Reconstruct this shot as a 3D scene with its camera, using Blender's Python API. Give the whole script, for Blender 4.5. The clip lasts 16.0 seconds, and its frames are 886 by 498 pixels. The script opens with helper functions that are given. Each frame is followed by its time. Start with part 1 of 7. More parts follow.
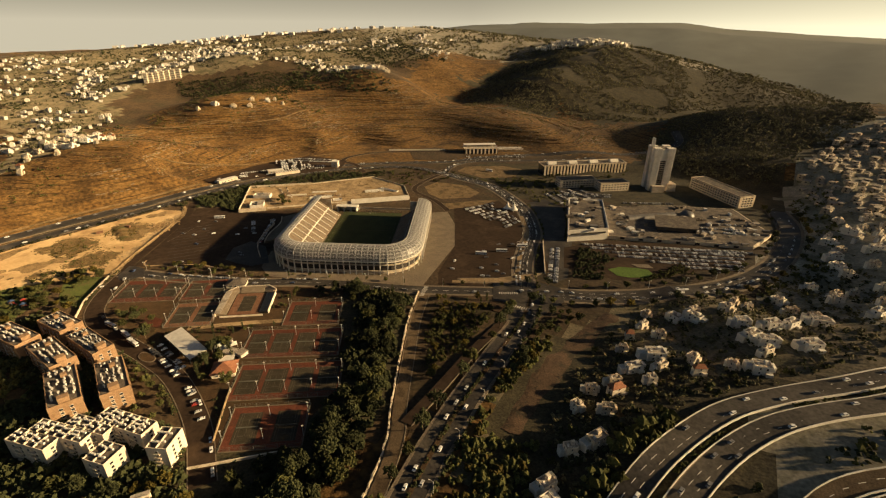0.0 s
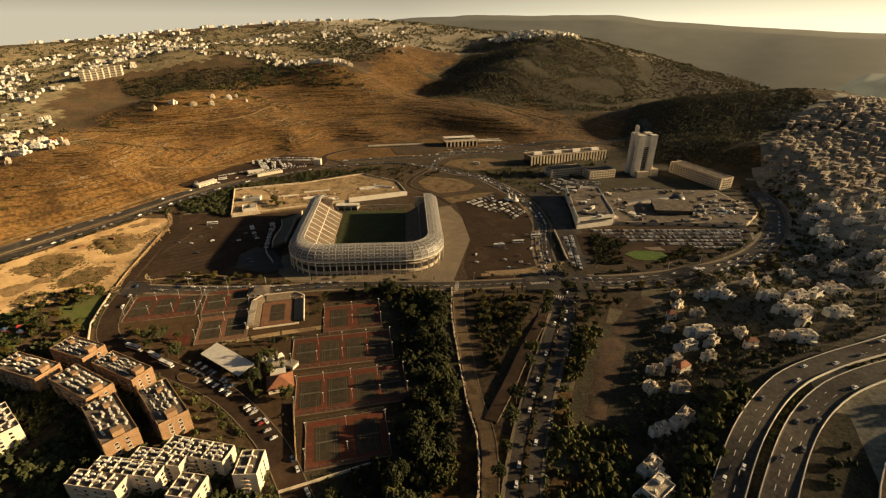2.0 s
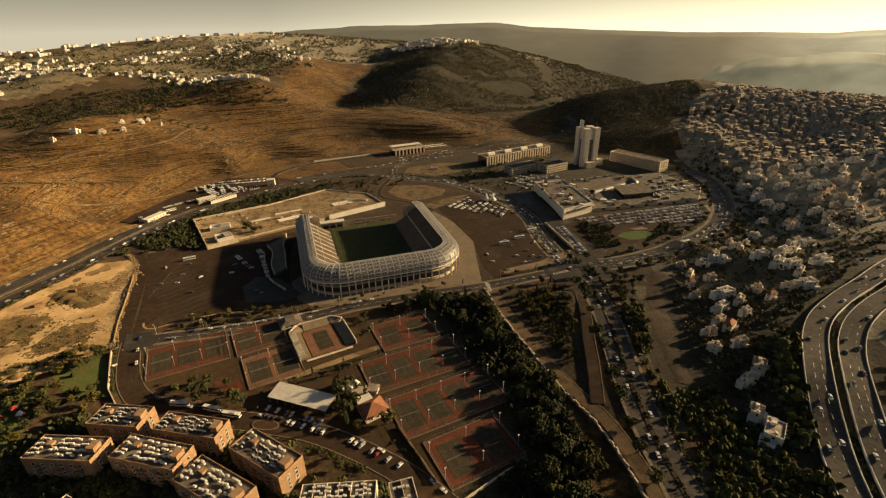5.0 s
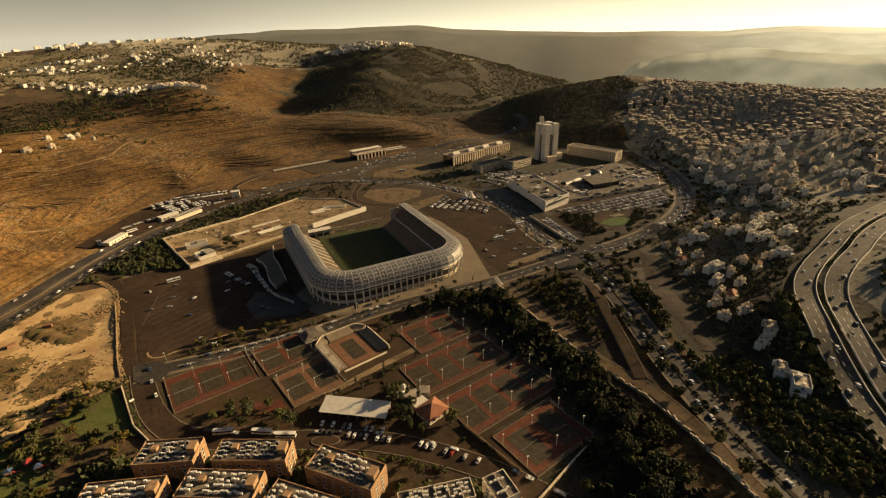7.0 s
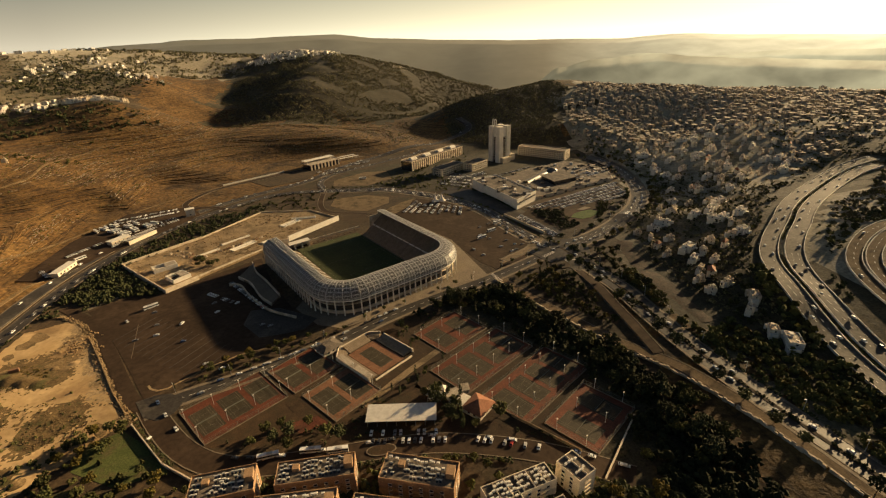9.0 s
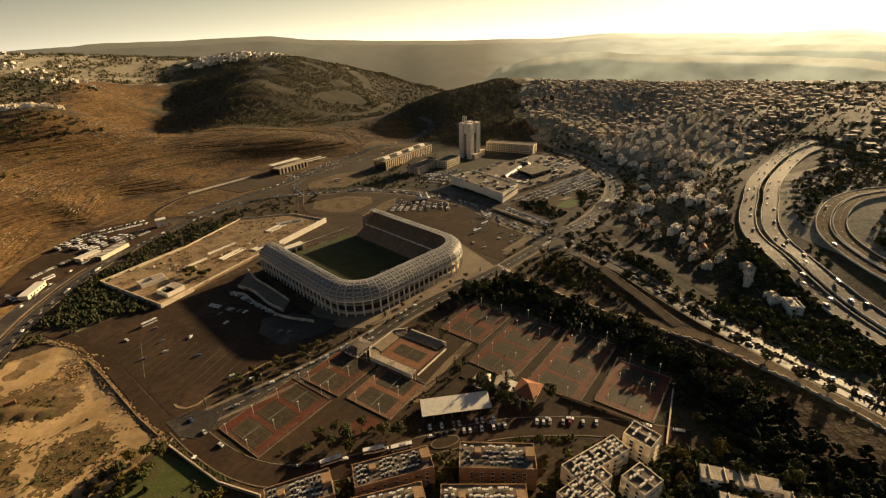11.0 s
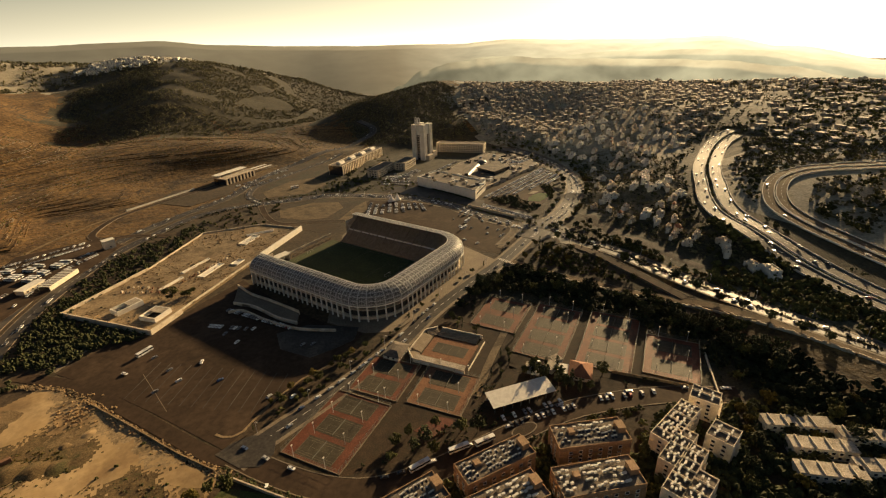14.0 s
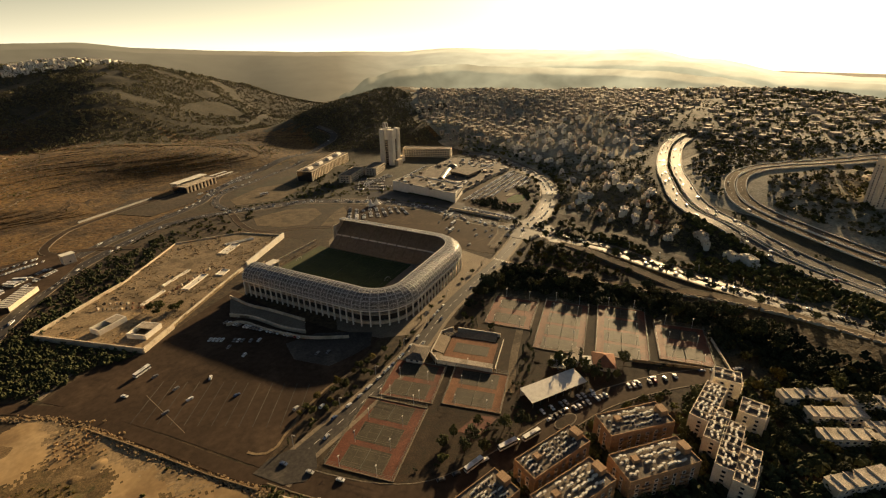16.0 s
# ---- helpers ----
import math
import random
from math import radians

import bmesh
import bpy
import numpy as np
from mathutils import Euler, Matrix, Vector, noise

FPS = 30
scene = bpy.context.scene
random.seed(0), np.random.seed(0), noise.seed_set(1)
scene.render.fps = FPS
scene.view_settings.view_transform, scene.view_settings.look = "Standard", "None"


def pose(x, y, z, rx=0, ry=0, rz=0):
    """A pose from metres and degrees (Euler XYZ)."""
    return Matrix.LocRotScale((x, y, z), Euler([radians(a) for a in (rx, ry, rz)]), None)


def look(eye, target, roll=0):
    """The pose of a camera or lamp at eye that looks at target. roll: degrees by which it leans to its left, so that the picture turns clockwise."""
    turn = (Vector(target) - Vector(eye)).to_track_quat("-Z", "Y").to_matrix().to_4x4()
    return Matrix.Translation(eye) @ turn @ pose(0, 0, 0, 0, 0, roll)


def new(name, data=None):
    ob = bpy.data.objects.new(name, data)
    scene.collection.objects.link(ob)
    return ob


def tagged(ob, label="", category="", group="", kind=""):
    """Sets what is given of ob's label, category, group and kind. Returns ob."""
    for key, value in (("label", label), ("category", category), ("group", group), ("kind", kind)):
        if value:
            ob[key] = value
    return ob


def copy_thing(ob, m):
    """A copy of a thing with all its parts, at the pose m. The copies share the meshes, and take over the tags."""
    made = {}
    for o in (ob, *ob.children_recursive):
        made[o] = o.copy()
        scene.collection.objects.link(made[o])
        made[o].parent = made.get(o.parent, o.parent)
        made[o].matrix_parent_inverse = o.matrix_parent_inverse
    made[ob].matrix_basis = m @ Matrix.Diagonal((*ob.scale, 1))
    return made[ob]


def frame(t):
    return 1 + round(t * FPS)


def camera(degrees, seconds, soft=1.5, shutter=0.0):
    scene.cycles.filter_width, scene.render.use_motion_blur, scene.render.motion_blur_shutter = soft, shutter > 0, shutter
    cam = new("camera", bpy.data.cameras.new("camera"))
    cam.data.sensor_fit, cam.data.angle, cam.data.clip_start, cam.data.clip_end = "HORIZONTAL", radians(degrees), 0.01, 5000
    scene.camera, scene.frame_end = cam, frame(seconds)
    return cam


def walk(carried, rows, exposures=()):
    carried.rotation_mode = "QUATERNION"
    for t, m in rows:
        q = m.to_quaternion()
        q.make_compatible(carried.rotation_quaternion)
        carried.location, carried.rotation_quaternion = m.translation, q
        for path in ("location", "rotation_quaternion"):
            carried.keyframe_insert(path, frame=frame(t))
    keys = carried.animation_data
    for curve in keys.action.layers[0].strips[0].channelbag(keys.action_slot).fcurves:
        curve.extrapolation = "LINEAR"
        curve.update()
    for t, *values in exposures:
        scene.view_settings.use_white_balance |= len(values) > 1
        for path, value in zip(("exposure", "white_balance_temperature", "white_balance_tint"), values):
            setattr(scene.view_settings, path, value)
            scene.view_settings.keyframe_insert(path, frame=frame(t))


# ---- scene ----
# ---- camera: a helicopter circling the stadium ----
cam = camera(86.181, 16.0, 1.2)
# seconds, eye, yaw to the left of +y, pitch, roll
PATH = [
    (0.0, 202.5, -319.8, 219.7, 29.93, -25.54, 0.55),
    (0.5, 184.8, -327.6, 219.4, 27.88, -25.87, 0.64),
    (1.0, 167.1, -335.3, 219.0, 25.96, -26.11, 0.67),
    (1.5, 149.3, -342.6, 218.3, 24.20, -26.20, 0.67),
    (2.0, 131.3, -349.5, 217.4, 22.52, -26.19, 0.48),
    (2.5, 113.1, -356.0, 216.5, 20.67, -26.04, 0.33),
    (3.0, 94.9, -362.1, 215.7, 18.63, -25.79, 0.07),
    (3.5, 76.5, -367.9, 215.0, 16.25, -25.57, -0.09),
    (4.0, 58.1, -373.1, 214.4, 13.66, -25.37, -0.38),
    (6.5, -30.4, -388.6, 213.9, 2.53, -25.17, -1.72),
    (7.0, -47.4, -389.7, 213.6, 0.00, -25.09, -1.73),
    (7.5, -64.2, -390.4, 213.2, -2.71, -24.90, -1.49),
    (8.0, -80.8, -390.4, 212.7, -5.35, -24.70, -1.58),
    (8.5, -97.1, -389.7, 212.1, -7.69, -24.51, -1.70),
    (9.0, -113.6, -388.4, 211.5, -9.85, -24.44, -1.99),
    (11.5, -187.5, -373.0, 207.5, -19.59, -24.59, -2.20),
    (12.0, -201.2, -368.5, 206.8, -22.03, -24.64, -2.04),
    (12.5, -214.6, -363.5, 206.2, -24.18, -24.68, -1.97),
    (13.0, -227.3, -357.7, 205.5, -25.96, -24.68, -2.14),
    (13.5, -239.5, -351.3, 204.8, -27.40, -24.55, -2.16),
    (14.0, -251.5, -344.6, 204.0, -28.77, -24.27, -2.08),
    (14.5, -263.2, -337.6, 203.0, -30.34, -23.92, -1.71),
    (15.0, -274.8, -330.5, 202.1, -32.25, -23.67, -1.29),
    (15.5, -286.1, -323.3, 201.0, -34.35, -23.55, -0.95),
    (16.0, -297.1, -315.8, 199.8, -36.48, -23.56, -0.90),
]


def aim(x, y, z, yaw, pitch, roll):
    a, b = radians(yaw), radians(pitch)
    way = Vector((-math.sin(a) * math.cos(b), math.cos(a) * math.cos(b), math.sin(b)))
    return look((x, y, z), Vector((x, y, z)) + way * 100, roll)


walk(cam, [(t, aim(*row)) for t, *row in PATH], [(0.0, 0.3, 6480, 6), (16.0, 0.7, 6600, 6)])

# ---- sky, sun ----
SUN_YAW, SUN_EL = -63.0, 15.5  # yaw to the left of +y, elevation
sun_way = Vector((-math.sin(radians(SUN_YAW)) * math.cos(radians(SUN_EL)), math.cos(radians(SUN_YAW)) * math.cos(radians(SUN_EL)), math.sin(radians(SUN_EL))))
world = bpy.data.worlds.new("world")
scene.world = world
world.use_nodes = True
wn = world.node_tree.nodes
sky = wn.new("ShaderNodeTexSky")
sky.sky_type, sky.sun_disc = "NISHITA", False
sky.sun_elevation, sky.sun_rotation = radians(SUN_EL), radians(-SUN_YAW)
sky.altitude, sky.air_density, sky.dust_density, sky.ozone_density = 700, 1.0, 6.0, 1.0
# a bank of warm evening haze over the horizon, brighter towards the sun
links = world.node_tree.links


def wmath(op, x, y=None):
    n = wn.new("ShaderNodeMath")
    n.operation = op
    for i, q in enumerate((x, y)):
        if isinstance(q, (int, float)):
            n.inputs[i].default_value = q
        elif q is not None:
            links.new(q, n.inputs[i])
    return n.outputs[0]


coord = wn.new("ShaderNodeTexCoord")
split = wn.new("ShaderNodeSeparateXYZ")
links.new(coord.outputs["Generated"], split.inputs[0])
sunward = wmath("MAXIMUM", wmath("ADD", wmath("MULTIPLY", split.outputs[0], -math.sin(radians(SUN_YAW))), wmath("MULTIPLY", split.outputs[1], math.cos(radians(SUN_YAW)))), 0.0)
bank = wmath("EXPONENT", wmath("MULTIPLY", wmath("MAXIMUM", split.outputs[2], 0.0), -14.0))
haze = wn.new("ShaderNodeMix")
haze.data_type = "RGBA"
links.new(sunward, haze.inputs[0])
haze.inputs[6].default_value = (0.5, 0.435, 0.325, 1)
haze.inputs[7].default_value = (1.22, 1.09, 0.74, 1)
back = wn.new("ShaderNodeBackground")
links.new(haze.outputs[2], back.inputs["Color"])
links.new(bank, back.inputs["Strength"])
both = wn.new("ShaderNodeAddShader")
links.new(wn["Background"].outputs[0], both.inputs[0])
links.new(back.outputs[0], both.inputs[1])
links.new(both.outputs[0], wn["World Output"].inputs["Surface"])
wn["Background"].inputs["Strength"].default_value = 0.032
links.new(sky.outputs["Color"], wn["Background"].inputs["Color"])
sun = new("sun", bpy.data.lights.new("sun", "SUN"))
sun.data.energy, sun.data.angle, sun.data.color = 8.3, radians(1.4), (1.0, 0.69, 0.36)
sun.matrix_world = look(sun_way * 1000, (0, 0, 0))


# ---- materials ----
def mat(name, a, b, size=8.0, rough=0.9, metal=0.0, fine=0.0, bump=0.0, c=None, big=0.0, piece=0.0, spec=0.3, contour=None, haze_sheen=0.0, thin=0.0):
    """Two tones mixed by noise of about size metres, a fine grain, a third tone in large stains of big metres, and per-piece variation."""
    m = bpy.data.materials.new(name)
    m.use_nodes = True
    nt = m.node_tree
    bs = nt.nodes["Principled BSDF"]
    bs.inputs["Roughness"].default_value, bs.inputs["Metallic"].default_value = rough, metal
    bs.inputs["Specular IOR Level"].default_value = spec
    bs.inputs["Diffuse Roughness"].default_value = 1.0 if rough > 0.95 else 0.3
    # sheen that brightens far surfaces at grazing view, standing in for haze
    bs.inputs["Sheen Weight"].default_value, bs.inputs["Sheen Roughness"].default_value = haze_sheen, 0.6
    bs.inputs["Sheen Tint"].default_value = (1.0, 0.92, 0.75, 1)
    geo = nt.nodes.new("ShaderNodeNewGeometry")

    def noise_at(scale, detail=4.0, roughness=0.6):
        n = nt.nodes.new("ShaderNodeTexNoise")
        n.inputs["Scale"].default_value, n.inputs["Detail"].default_value, n.inputs["Roughness"].default_value = scale, detail, roughness
        nt.links.new(geo.outputs["Position"], n.inputs["Vector"])
        return n

    def mixed(fac, x, y, kind="MIX"):
        mx = nt.nodes.new("ShaderNodeMix")
        mx.data_type, mx.blend_type = "RGBA", kind
        if isinstance(fac, float):
            mx.inputs[0].default_value = fac
        else:
            nt.links.new(fac, mx.inputs[0])
        for sock, v in ((mx.inputs[6], x), (mx.inputs[7], y)):
            if isinstance(v, tuple):
                sock.default_value = (*v, 1)
            else:
                nt.links.new(v, sock)
        return mx.outputs[2]

    def ramp(src, lo, hi):
        r = nt.nodes.new("ShaderNodeMapRange")
        r.inputs[1].default_value, r.inputs[2].default_value = lo, hi
        nt.links.new(src, r.inputs[0])
        return r.outputs[0]

    col = mixed(ramp(noise_at(1.0 / size).outputs["Fac"], 0.35, 0.65), a, b)
    if c:
        col = mixed(ramp(noise_at(1.0 / big, 5.0, 0.65).outputs["Fac"], 0.5, 0.62), col, c)
    if contour:
        # thin bands that follow the height of the slope
        sq = nt.nodes.new("ShaderNodeVectorMath")
        sq.operation = "MULTIPLY"
        sq.inputs[1].default_value = (0.016, 0.016, 0.75)
        nt.links.new(geo.outputs["Position"], sq.inputs[0])
        nb = noise_at(1.0, 4.0, 0.7)
        nt.links.new(sq.outputs[0], nb.inputs["Vector"])
        col = mixed(ramp(nb.outputs["Fac"], 0.5, 0.66), col, contour)
    if fine:
        g = ramp(noise_at(9.0 / size, 3.0).outputs["Fac"], 0.3, 0.7)
        col = mixed(fine, col, mixed(g, (0.0, 0.0, 0.0), (1.0, 1.0, 1.0)), "OVERLAY")
    if piece:
        oi = nt.nodes.new("ShaderNodeObjectInfo")
        v = nt.nodes.new("ShaderNodeMapRange")
        v.inputs[3].default_value, v.inputs[4].default_value = 1 - piece, 1 + piece
        nt.links.new(oi.outputs["Random"], v.inputs[0])
        isl = nt.nodes.new("ShaderNodeMapRange")
        isl.inputs[3].default_value, isl.inputs[4].default_value = 1 - piece, 1 + piece
        nt.links.new(geo.outputs["Random Per Island"], isl.inputs[0])
        mul = nt.nodes.new("ShaderNodeMath")
        mul.operation = "MULTIPLY"
        nt.links.new(v.outputs[0], mul.inputs[0])
        nt.links.new(isl.outputs[0], mul.inputs[1])
        hsv = nt.nodes.new("ShaderNodeHueSaturation")
        nt.links.new(mul.outputs[0], hsv.inputs["Value"])
        nt.links.new(col, hsv.inputs["Color"])
        col = hsv.outputs["Color"]
    nt.links.new(col, bs.inputs["Base Color"])
    if bump:
        bp = nt.nodes.new("ShaderNodeBump")
        bp.inputs["Strength"].default_value, bp.inputs["Distance"].default_value = 0.9, bump
        nt.links.new(noise_at(2.5 / size, 6.0, 0.65).outputs["Fac"], bp.inputs["Height"])
        nt.links.new(bp.outputs["Normal"], bs.inputs["Normal"])
    if thin:
        # thin leaves pass on part of the light that falls on their far side
        glow = nt.nodes.new("ShaderNodeBsdfTranslucent")
        tint = mixed(1.0, col, (1.0, 0.95, 0.55), "MULTIPLY")
        nt.links.new(tint, glow.inputs["Color"])
        blend = nt.nodes.new("ShaderNodeMixShader")
        blend.inputs[0].default_value = thin
        nt.links.new(bs.outputs[0], blend.inputs[1])
        nt.links.new(glow.outputs[0], blend.inputs[2])
        nt.links.new(blend.outputs[0], nt.nodes["Material Output"].inputs["Surface"])
    return m


M_GROUND = mat("dry_soil", (0.0552, 0.036, 0.0185), (0.0874, 0.0567, 0.0282), 30, 1.0, fine=0.5, bump=1.2, c=(0.0552, 0.0414, 0.0202), big=45)
M_HILL = mat("dry_grass", (0.127, 0.067, 0.0183), (0.191, 0.11, 0.034), 40, 1.0, fine=0.6, bump=3.2, c=(0.0805, 0.0448, 0.014), big=70, contour=(0.0393, 0.0215, 0.00697))
M_SAND = mat("bare_earth", (0.37, 0.248, 0.117), (0.504, 0.358, 0.184), 30, 1.0, fine=0.12, bump=0.2, c=(0.28, 0.182, 0.0864), big=40)
M_LOTSOIL = mat("trampled_pale_soil", (0.273, 0.191, 0.1), (0.352, 0.255, 0.14), 14, 1.0, fine=0.35, bump=0.3, c=(0.176, 0.123, 0.064), big=17)
M_DIRT = mat("brown_dirt", (0.16, 0.103, 0.045), (0.235, 0.16, 0.078), 9, 1.0, fine=0.4, bump=0.4, c=(0.1, 0.07, 0.03), big=12)
M_WEEDS = mat("weedy_brown_soil", (0.1, 0.064, 0.026), (0.17, 0.113, 0.048), 7, 1.0, fine=0.5, bump=0.4, c=(0.075, 0.064, 0.022), big=10)
M_TOWN = mat("town_soil", (0.138, 0.112, 0.065), (0.218, 0.176, 0.107), 18, 1.0, fine=0.5, bump=0.4, c=(0.0978, 0.0888, 0.0475), big=30)
# far soils: sheen stands in for haze, the town's tone is lifted too
M_PALETOWN = mat("pale_hill_town_soil", (0.216, 0.196, 0.139), (0.324, 0.297, 0.223), 22, 1.0, fine=0.4, bump=0.5, c=(0.132, 0.125, 0.0756), big=34, haze_sheen=0.1)
M_FARSOIL = mat("far_hill_soil", (0.0864, 0.072, 0.0435), (0.122, 0.102, 0.063), 60, 1.0, fine=0.5, bump=3.0, c=(0.0396, 0.036, 0.0195), big=110, haze_sheen=0.2)
# dark scrub soil that also serves as painted shade under the grove
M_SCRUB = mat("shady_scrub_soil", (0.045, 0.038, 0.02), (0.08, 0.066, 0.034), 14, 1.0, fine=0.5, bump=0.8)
M_BANKROAD = mat("dusty_brown_road", (0.105, 0.075, 0.045), (0.145, 0.105, 0.064), 7, 0.95, fine=0.35, bump=0.04, c=(0.07, 0.05, 0.03), big=15, spec=0.1)
M_BANK = mat("red_brown_earth", (0.085, 0.052, 0.03), (0.13, 0.08, 0.046), 10, 1.0, fine=0.4, bump=0.5, c=(0.05, 0.04, 0.022), big=13)
M_LAWN = mat("lawn", (0.095, 0.17, 0.02), (0.13, 0.21, 0.03), 12, 1.0, fine=0.4, bump=0.2)
M_MEADOW = mat("dull_meadow", (0.06, 0.076, 0.018), (0.085, 0.1, 0.026), 9, 1.0, fine=0.4, bump=0.2, c=(0.085, 0.072, 0.028), big=12)
M_GRASS = mat("pitch_grass", (0.032, 0.042, 0.012), (0.046, 0.056, 0.016), 14, 0.95, fine=0.4, bump=0.05)
M_HIGHWAY = mat("polished_highway_asphalt", (0.07, 0.062, 0.052), (0.095, 0.085, 0.072), 20, 0.72, fine=0.3, c=(0.11, 0.098, 0.083), big=30, spec=0.08)
M_ASPHALT = mat("asphalt", (0.0414, 0.0369, 0.0317), (0.0552, 0.0486, 0.0422), 16, 0.55, fine=0.35, bump=0.03, c=(0.0874, 0.0765, 0.0616), big=26, spec=0.14)
M_LOT = mat("worn_car_park_asphalt", (0.0344, 0.0229, 0.0151), (0.0508, 0.0337, 0.0224), 34, 0.9, fine=0.25, bump=0.02, c=(0.0655, 0.0437, 0.0282), big=42, spec=0.1)
M_PAVE = mat("concrete_paving", (0.156, 0.124, 0.0842), (0.204, 0.163, 0.114), 9, 0.9, fine=0.4, bump=0.03, c=(0.156, 0.122, 0.0871), big=17)
M_STONE = mat("jerusalem_stone", (0.5, 0.42, 0.31), (0.6, 0.52, 0.4), 5, 0.9, fine=0.35, bump=0.06, c=(0.42, 0.34, 0.24), big=9, piece=0.12)
M_WHITE = mat("white_concrete", (0.62, 0.58, 0.5), (0.72, 0.68, 0.6), 6, 0.85, fine=0.25, bump=0.03, piece=0.06)
M_PANEL = mat("grey_roof_panel", (0.082, 0.0784, 0.0725), (0.148, 0.138, 0.126), 5, 0.5, fine=0.25, piece=0.2, spec=0.5)
M_STEEL = mat("white_painted_steel", (0.496, 0.49, 0.462), (0.56, 0.553, 0.524), 3, 0.5, spec=0.5)
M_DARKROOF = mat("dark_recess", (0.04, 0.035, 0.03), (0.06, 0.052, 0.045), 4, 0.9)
M_SEAT = mat("sandy_stand_concrete", (0.191, 0.148, 0.101), (0.25, 0.2, 0.141), 4, 0.9, fine=0.3, piece=0.1)
M_CLAY = mat("red_court", (0.105, 0.036, 0.02), (0.145, 0.05, 0.029), 7, 0.7, fine=0.4, bump=0.02, spec=0.14, c=(0.09, 0.042, 0.026), big=12, piece=0.1)
M_COURTLINE = mat("worn_court_line", (0.12, 0.1, 0.072), (0.17, 0.142, 0.105), 1.5, 0.9)
M_COURT = mat("green_court", (0.0399, 0.0342, 0.0216), (0.057, 0.0468, 0.0306), 6, 0.7, spec=0.14, fine=0.4, piece=0.12)
M_CLAYP = mat("faded_red_court", (0.15, 0.076, 0.044), (0.2, 0.107, 0.064), 7, 0.95, spec=0.12, fine=0.4, bump=0.02, piece=0.1)
M_LINE = mat("white_line", (0.58, 0.55, 0.49), (0.7, 0.67, 0.6), 2, 0.8)
M_ROOF = mat("flat_roof_screed", (0.33, 0.285, 0.225), (0.45, 0.395, 0.32), 6, 0.9, fine=0.5, bump=0.05, c=(0.26, 0.22, 0.17), big=7, piece=0.2, spec=0.12)
M_ROOFD = mat("bitumen_roof", (0.075, 0.062, 0.05), (0.135, 0.112, 0.09), 5, 0.95, fine=0.5, c=(0.17, 0.14, 0.105), big=8, piece=0.15)
M_TILE = mat("terracotta_roof", (0.2, 0.085, 0.045), (0.27, 0.12, 0.065), 3, 0.9, fine=0.4, bump=0.05, piece=0.15)
M_WALLC = mat("cream_house_wall", (0.58, 0.5, 0.38), (0.68, 0.6, 0.48), 4, 0.9, fine=0.3, piece=0.15)
M_FARWALL = mat("weathered_stone_houses", (0.36, 0.31, 0.235), (0.46, 0.4, 0.31), 4, 0.9, fine=0.3, piece=0.2)
M_BRICK = mat("orange_stone_wall", (0.255, 0.158, 0.0846), (0.332, 0.216, 0.124), 3, 0.9, fine=0.4, bump=0.05, piece=0.08)
M_GLASS = mat("window_glass", (0.02, 0.022, 0.025), (0.035, 0.037, 0.04), 3, 0.12, spec=0.8)
M_LEAF = mat("olive_leaf", (0.075, 0.078, 0.027), (0.118, 0.118, 0.042), 2.5, 0.9, fine=0.4, bump=0.1, piece=0.35, spec=0.12, thin=0.4)
M_LEAFY = mat("yellowing_leaf", (0.11, 0.088, 0.02), (0.15, 0.12, 0.03), 2.5, 0.8, fine=0.4, bump=0.1, piece=0.3, spec=0.12, thin=0.45)
M_PINE = mat("pine_needles", (0.03, 0.034, 0.014), (0.046, 0.05, 0.021), 2.5, 0.9, fine=0.4, bump=0.1, piece=0.35, spec=0.1)
# far leaves: haze is put into a lifted tone and sheen
M_FARWOOD = mat("far_wood_leaf", (0.085, 0.08, 0.038), (0.14, 0.128, 0.064), 25, 0.9, fine=0.4, piece=0.3, spec=0.1, haze_sheen=0.3, thin=0.4)
M_BARK = mat("bark", (0.1, 0.07, 0.045), (0.15, 0.11, 0.07), 0.6, 0.95, fine=0.4)
M_TYRE = mat("tyre", (0.02, 0.02, 0.02), (0.03, 0.03, 0.03), 1, 0.9)
M_RUST = mat("rusty_metal", (0.16, 0.08, 0.045), (0.22, 0.12, 0.07), 2, 0.8, fine=0.4)
M_FENCE = mat("fence_mesh_metal", (0.12, 0.12, 0.10), (0.17, 0.17, 0.14), 2, 0.6, spec=0.5)
M_STRAW = mat("straw_verge", (0.0468, 0.0265, 0.0112), (0.0741, 0.0428, 0.0186), 6, 1.0, fine=0.5, bump=0.2, c=(0.0468, 0.032, 0.0136), big=11)
CAR_MATS = [mat("car_paint_" + n, c, tuple(v * 1.06 for v in c), 3, 0.3, spec=0.6) for n, c in
            (("white", (0.7, 0.7, 0.68)), ("silver", (0.42, 0.42, 0.41)), ("grey", (0.16, 0.16, 0.165)), ("black", (0.03, 0.03, 0.032)), ("blue", (0.05, 0.08, 0.16)), ("red", (0.3, 0.04, 0.03)))]


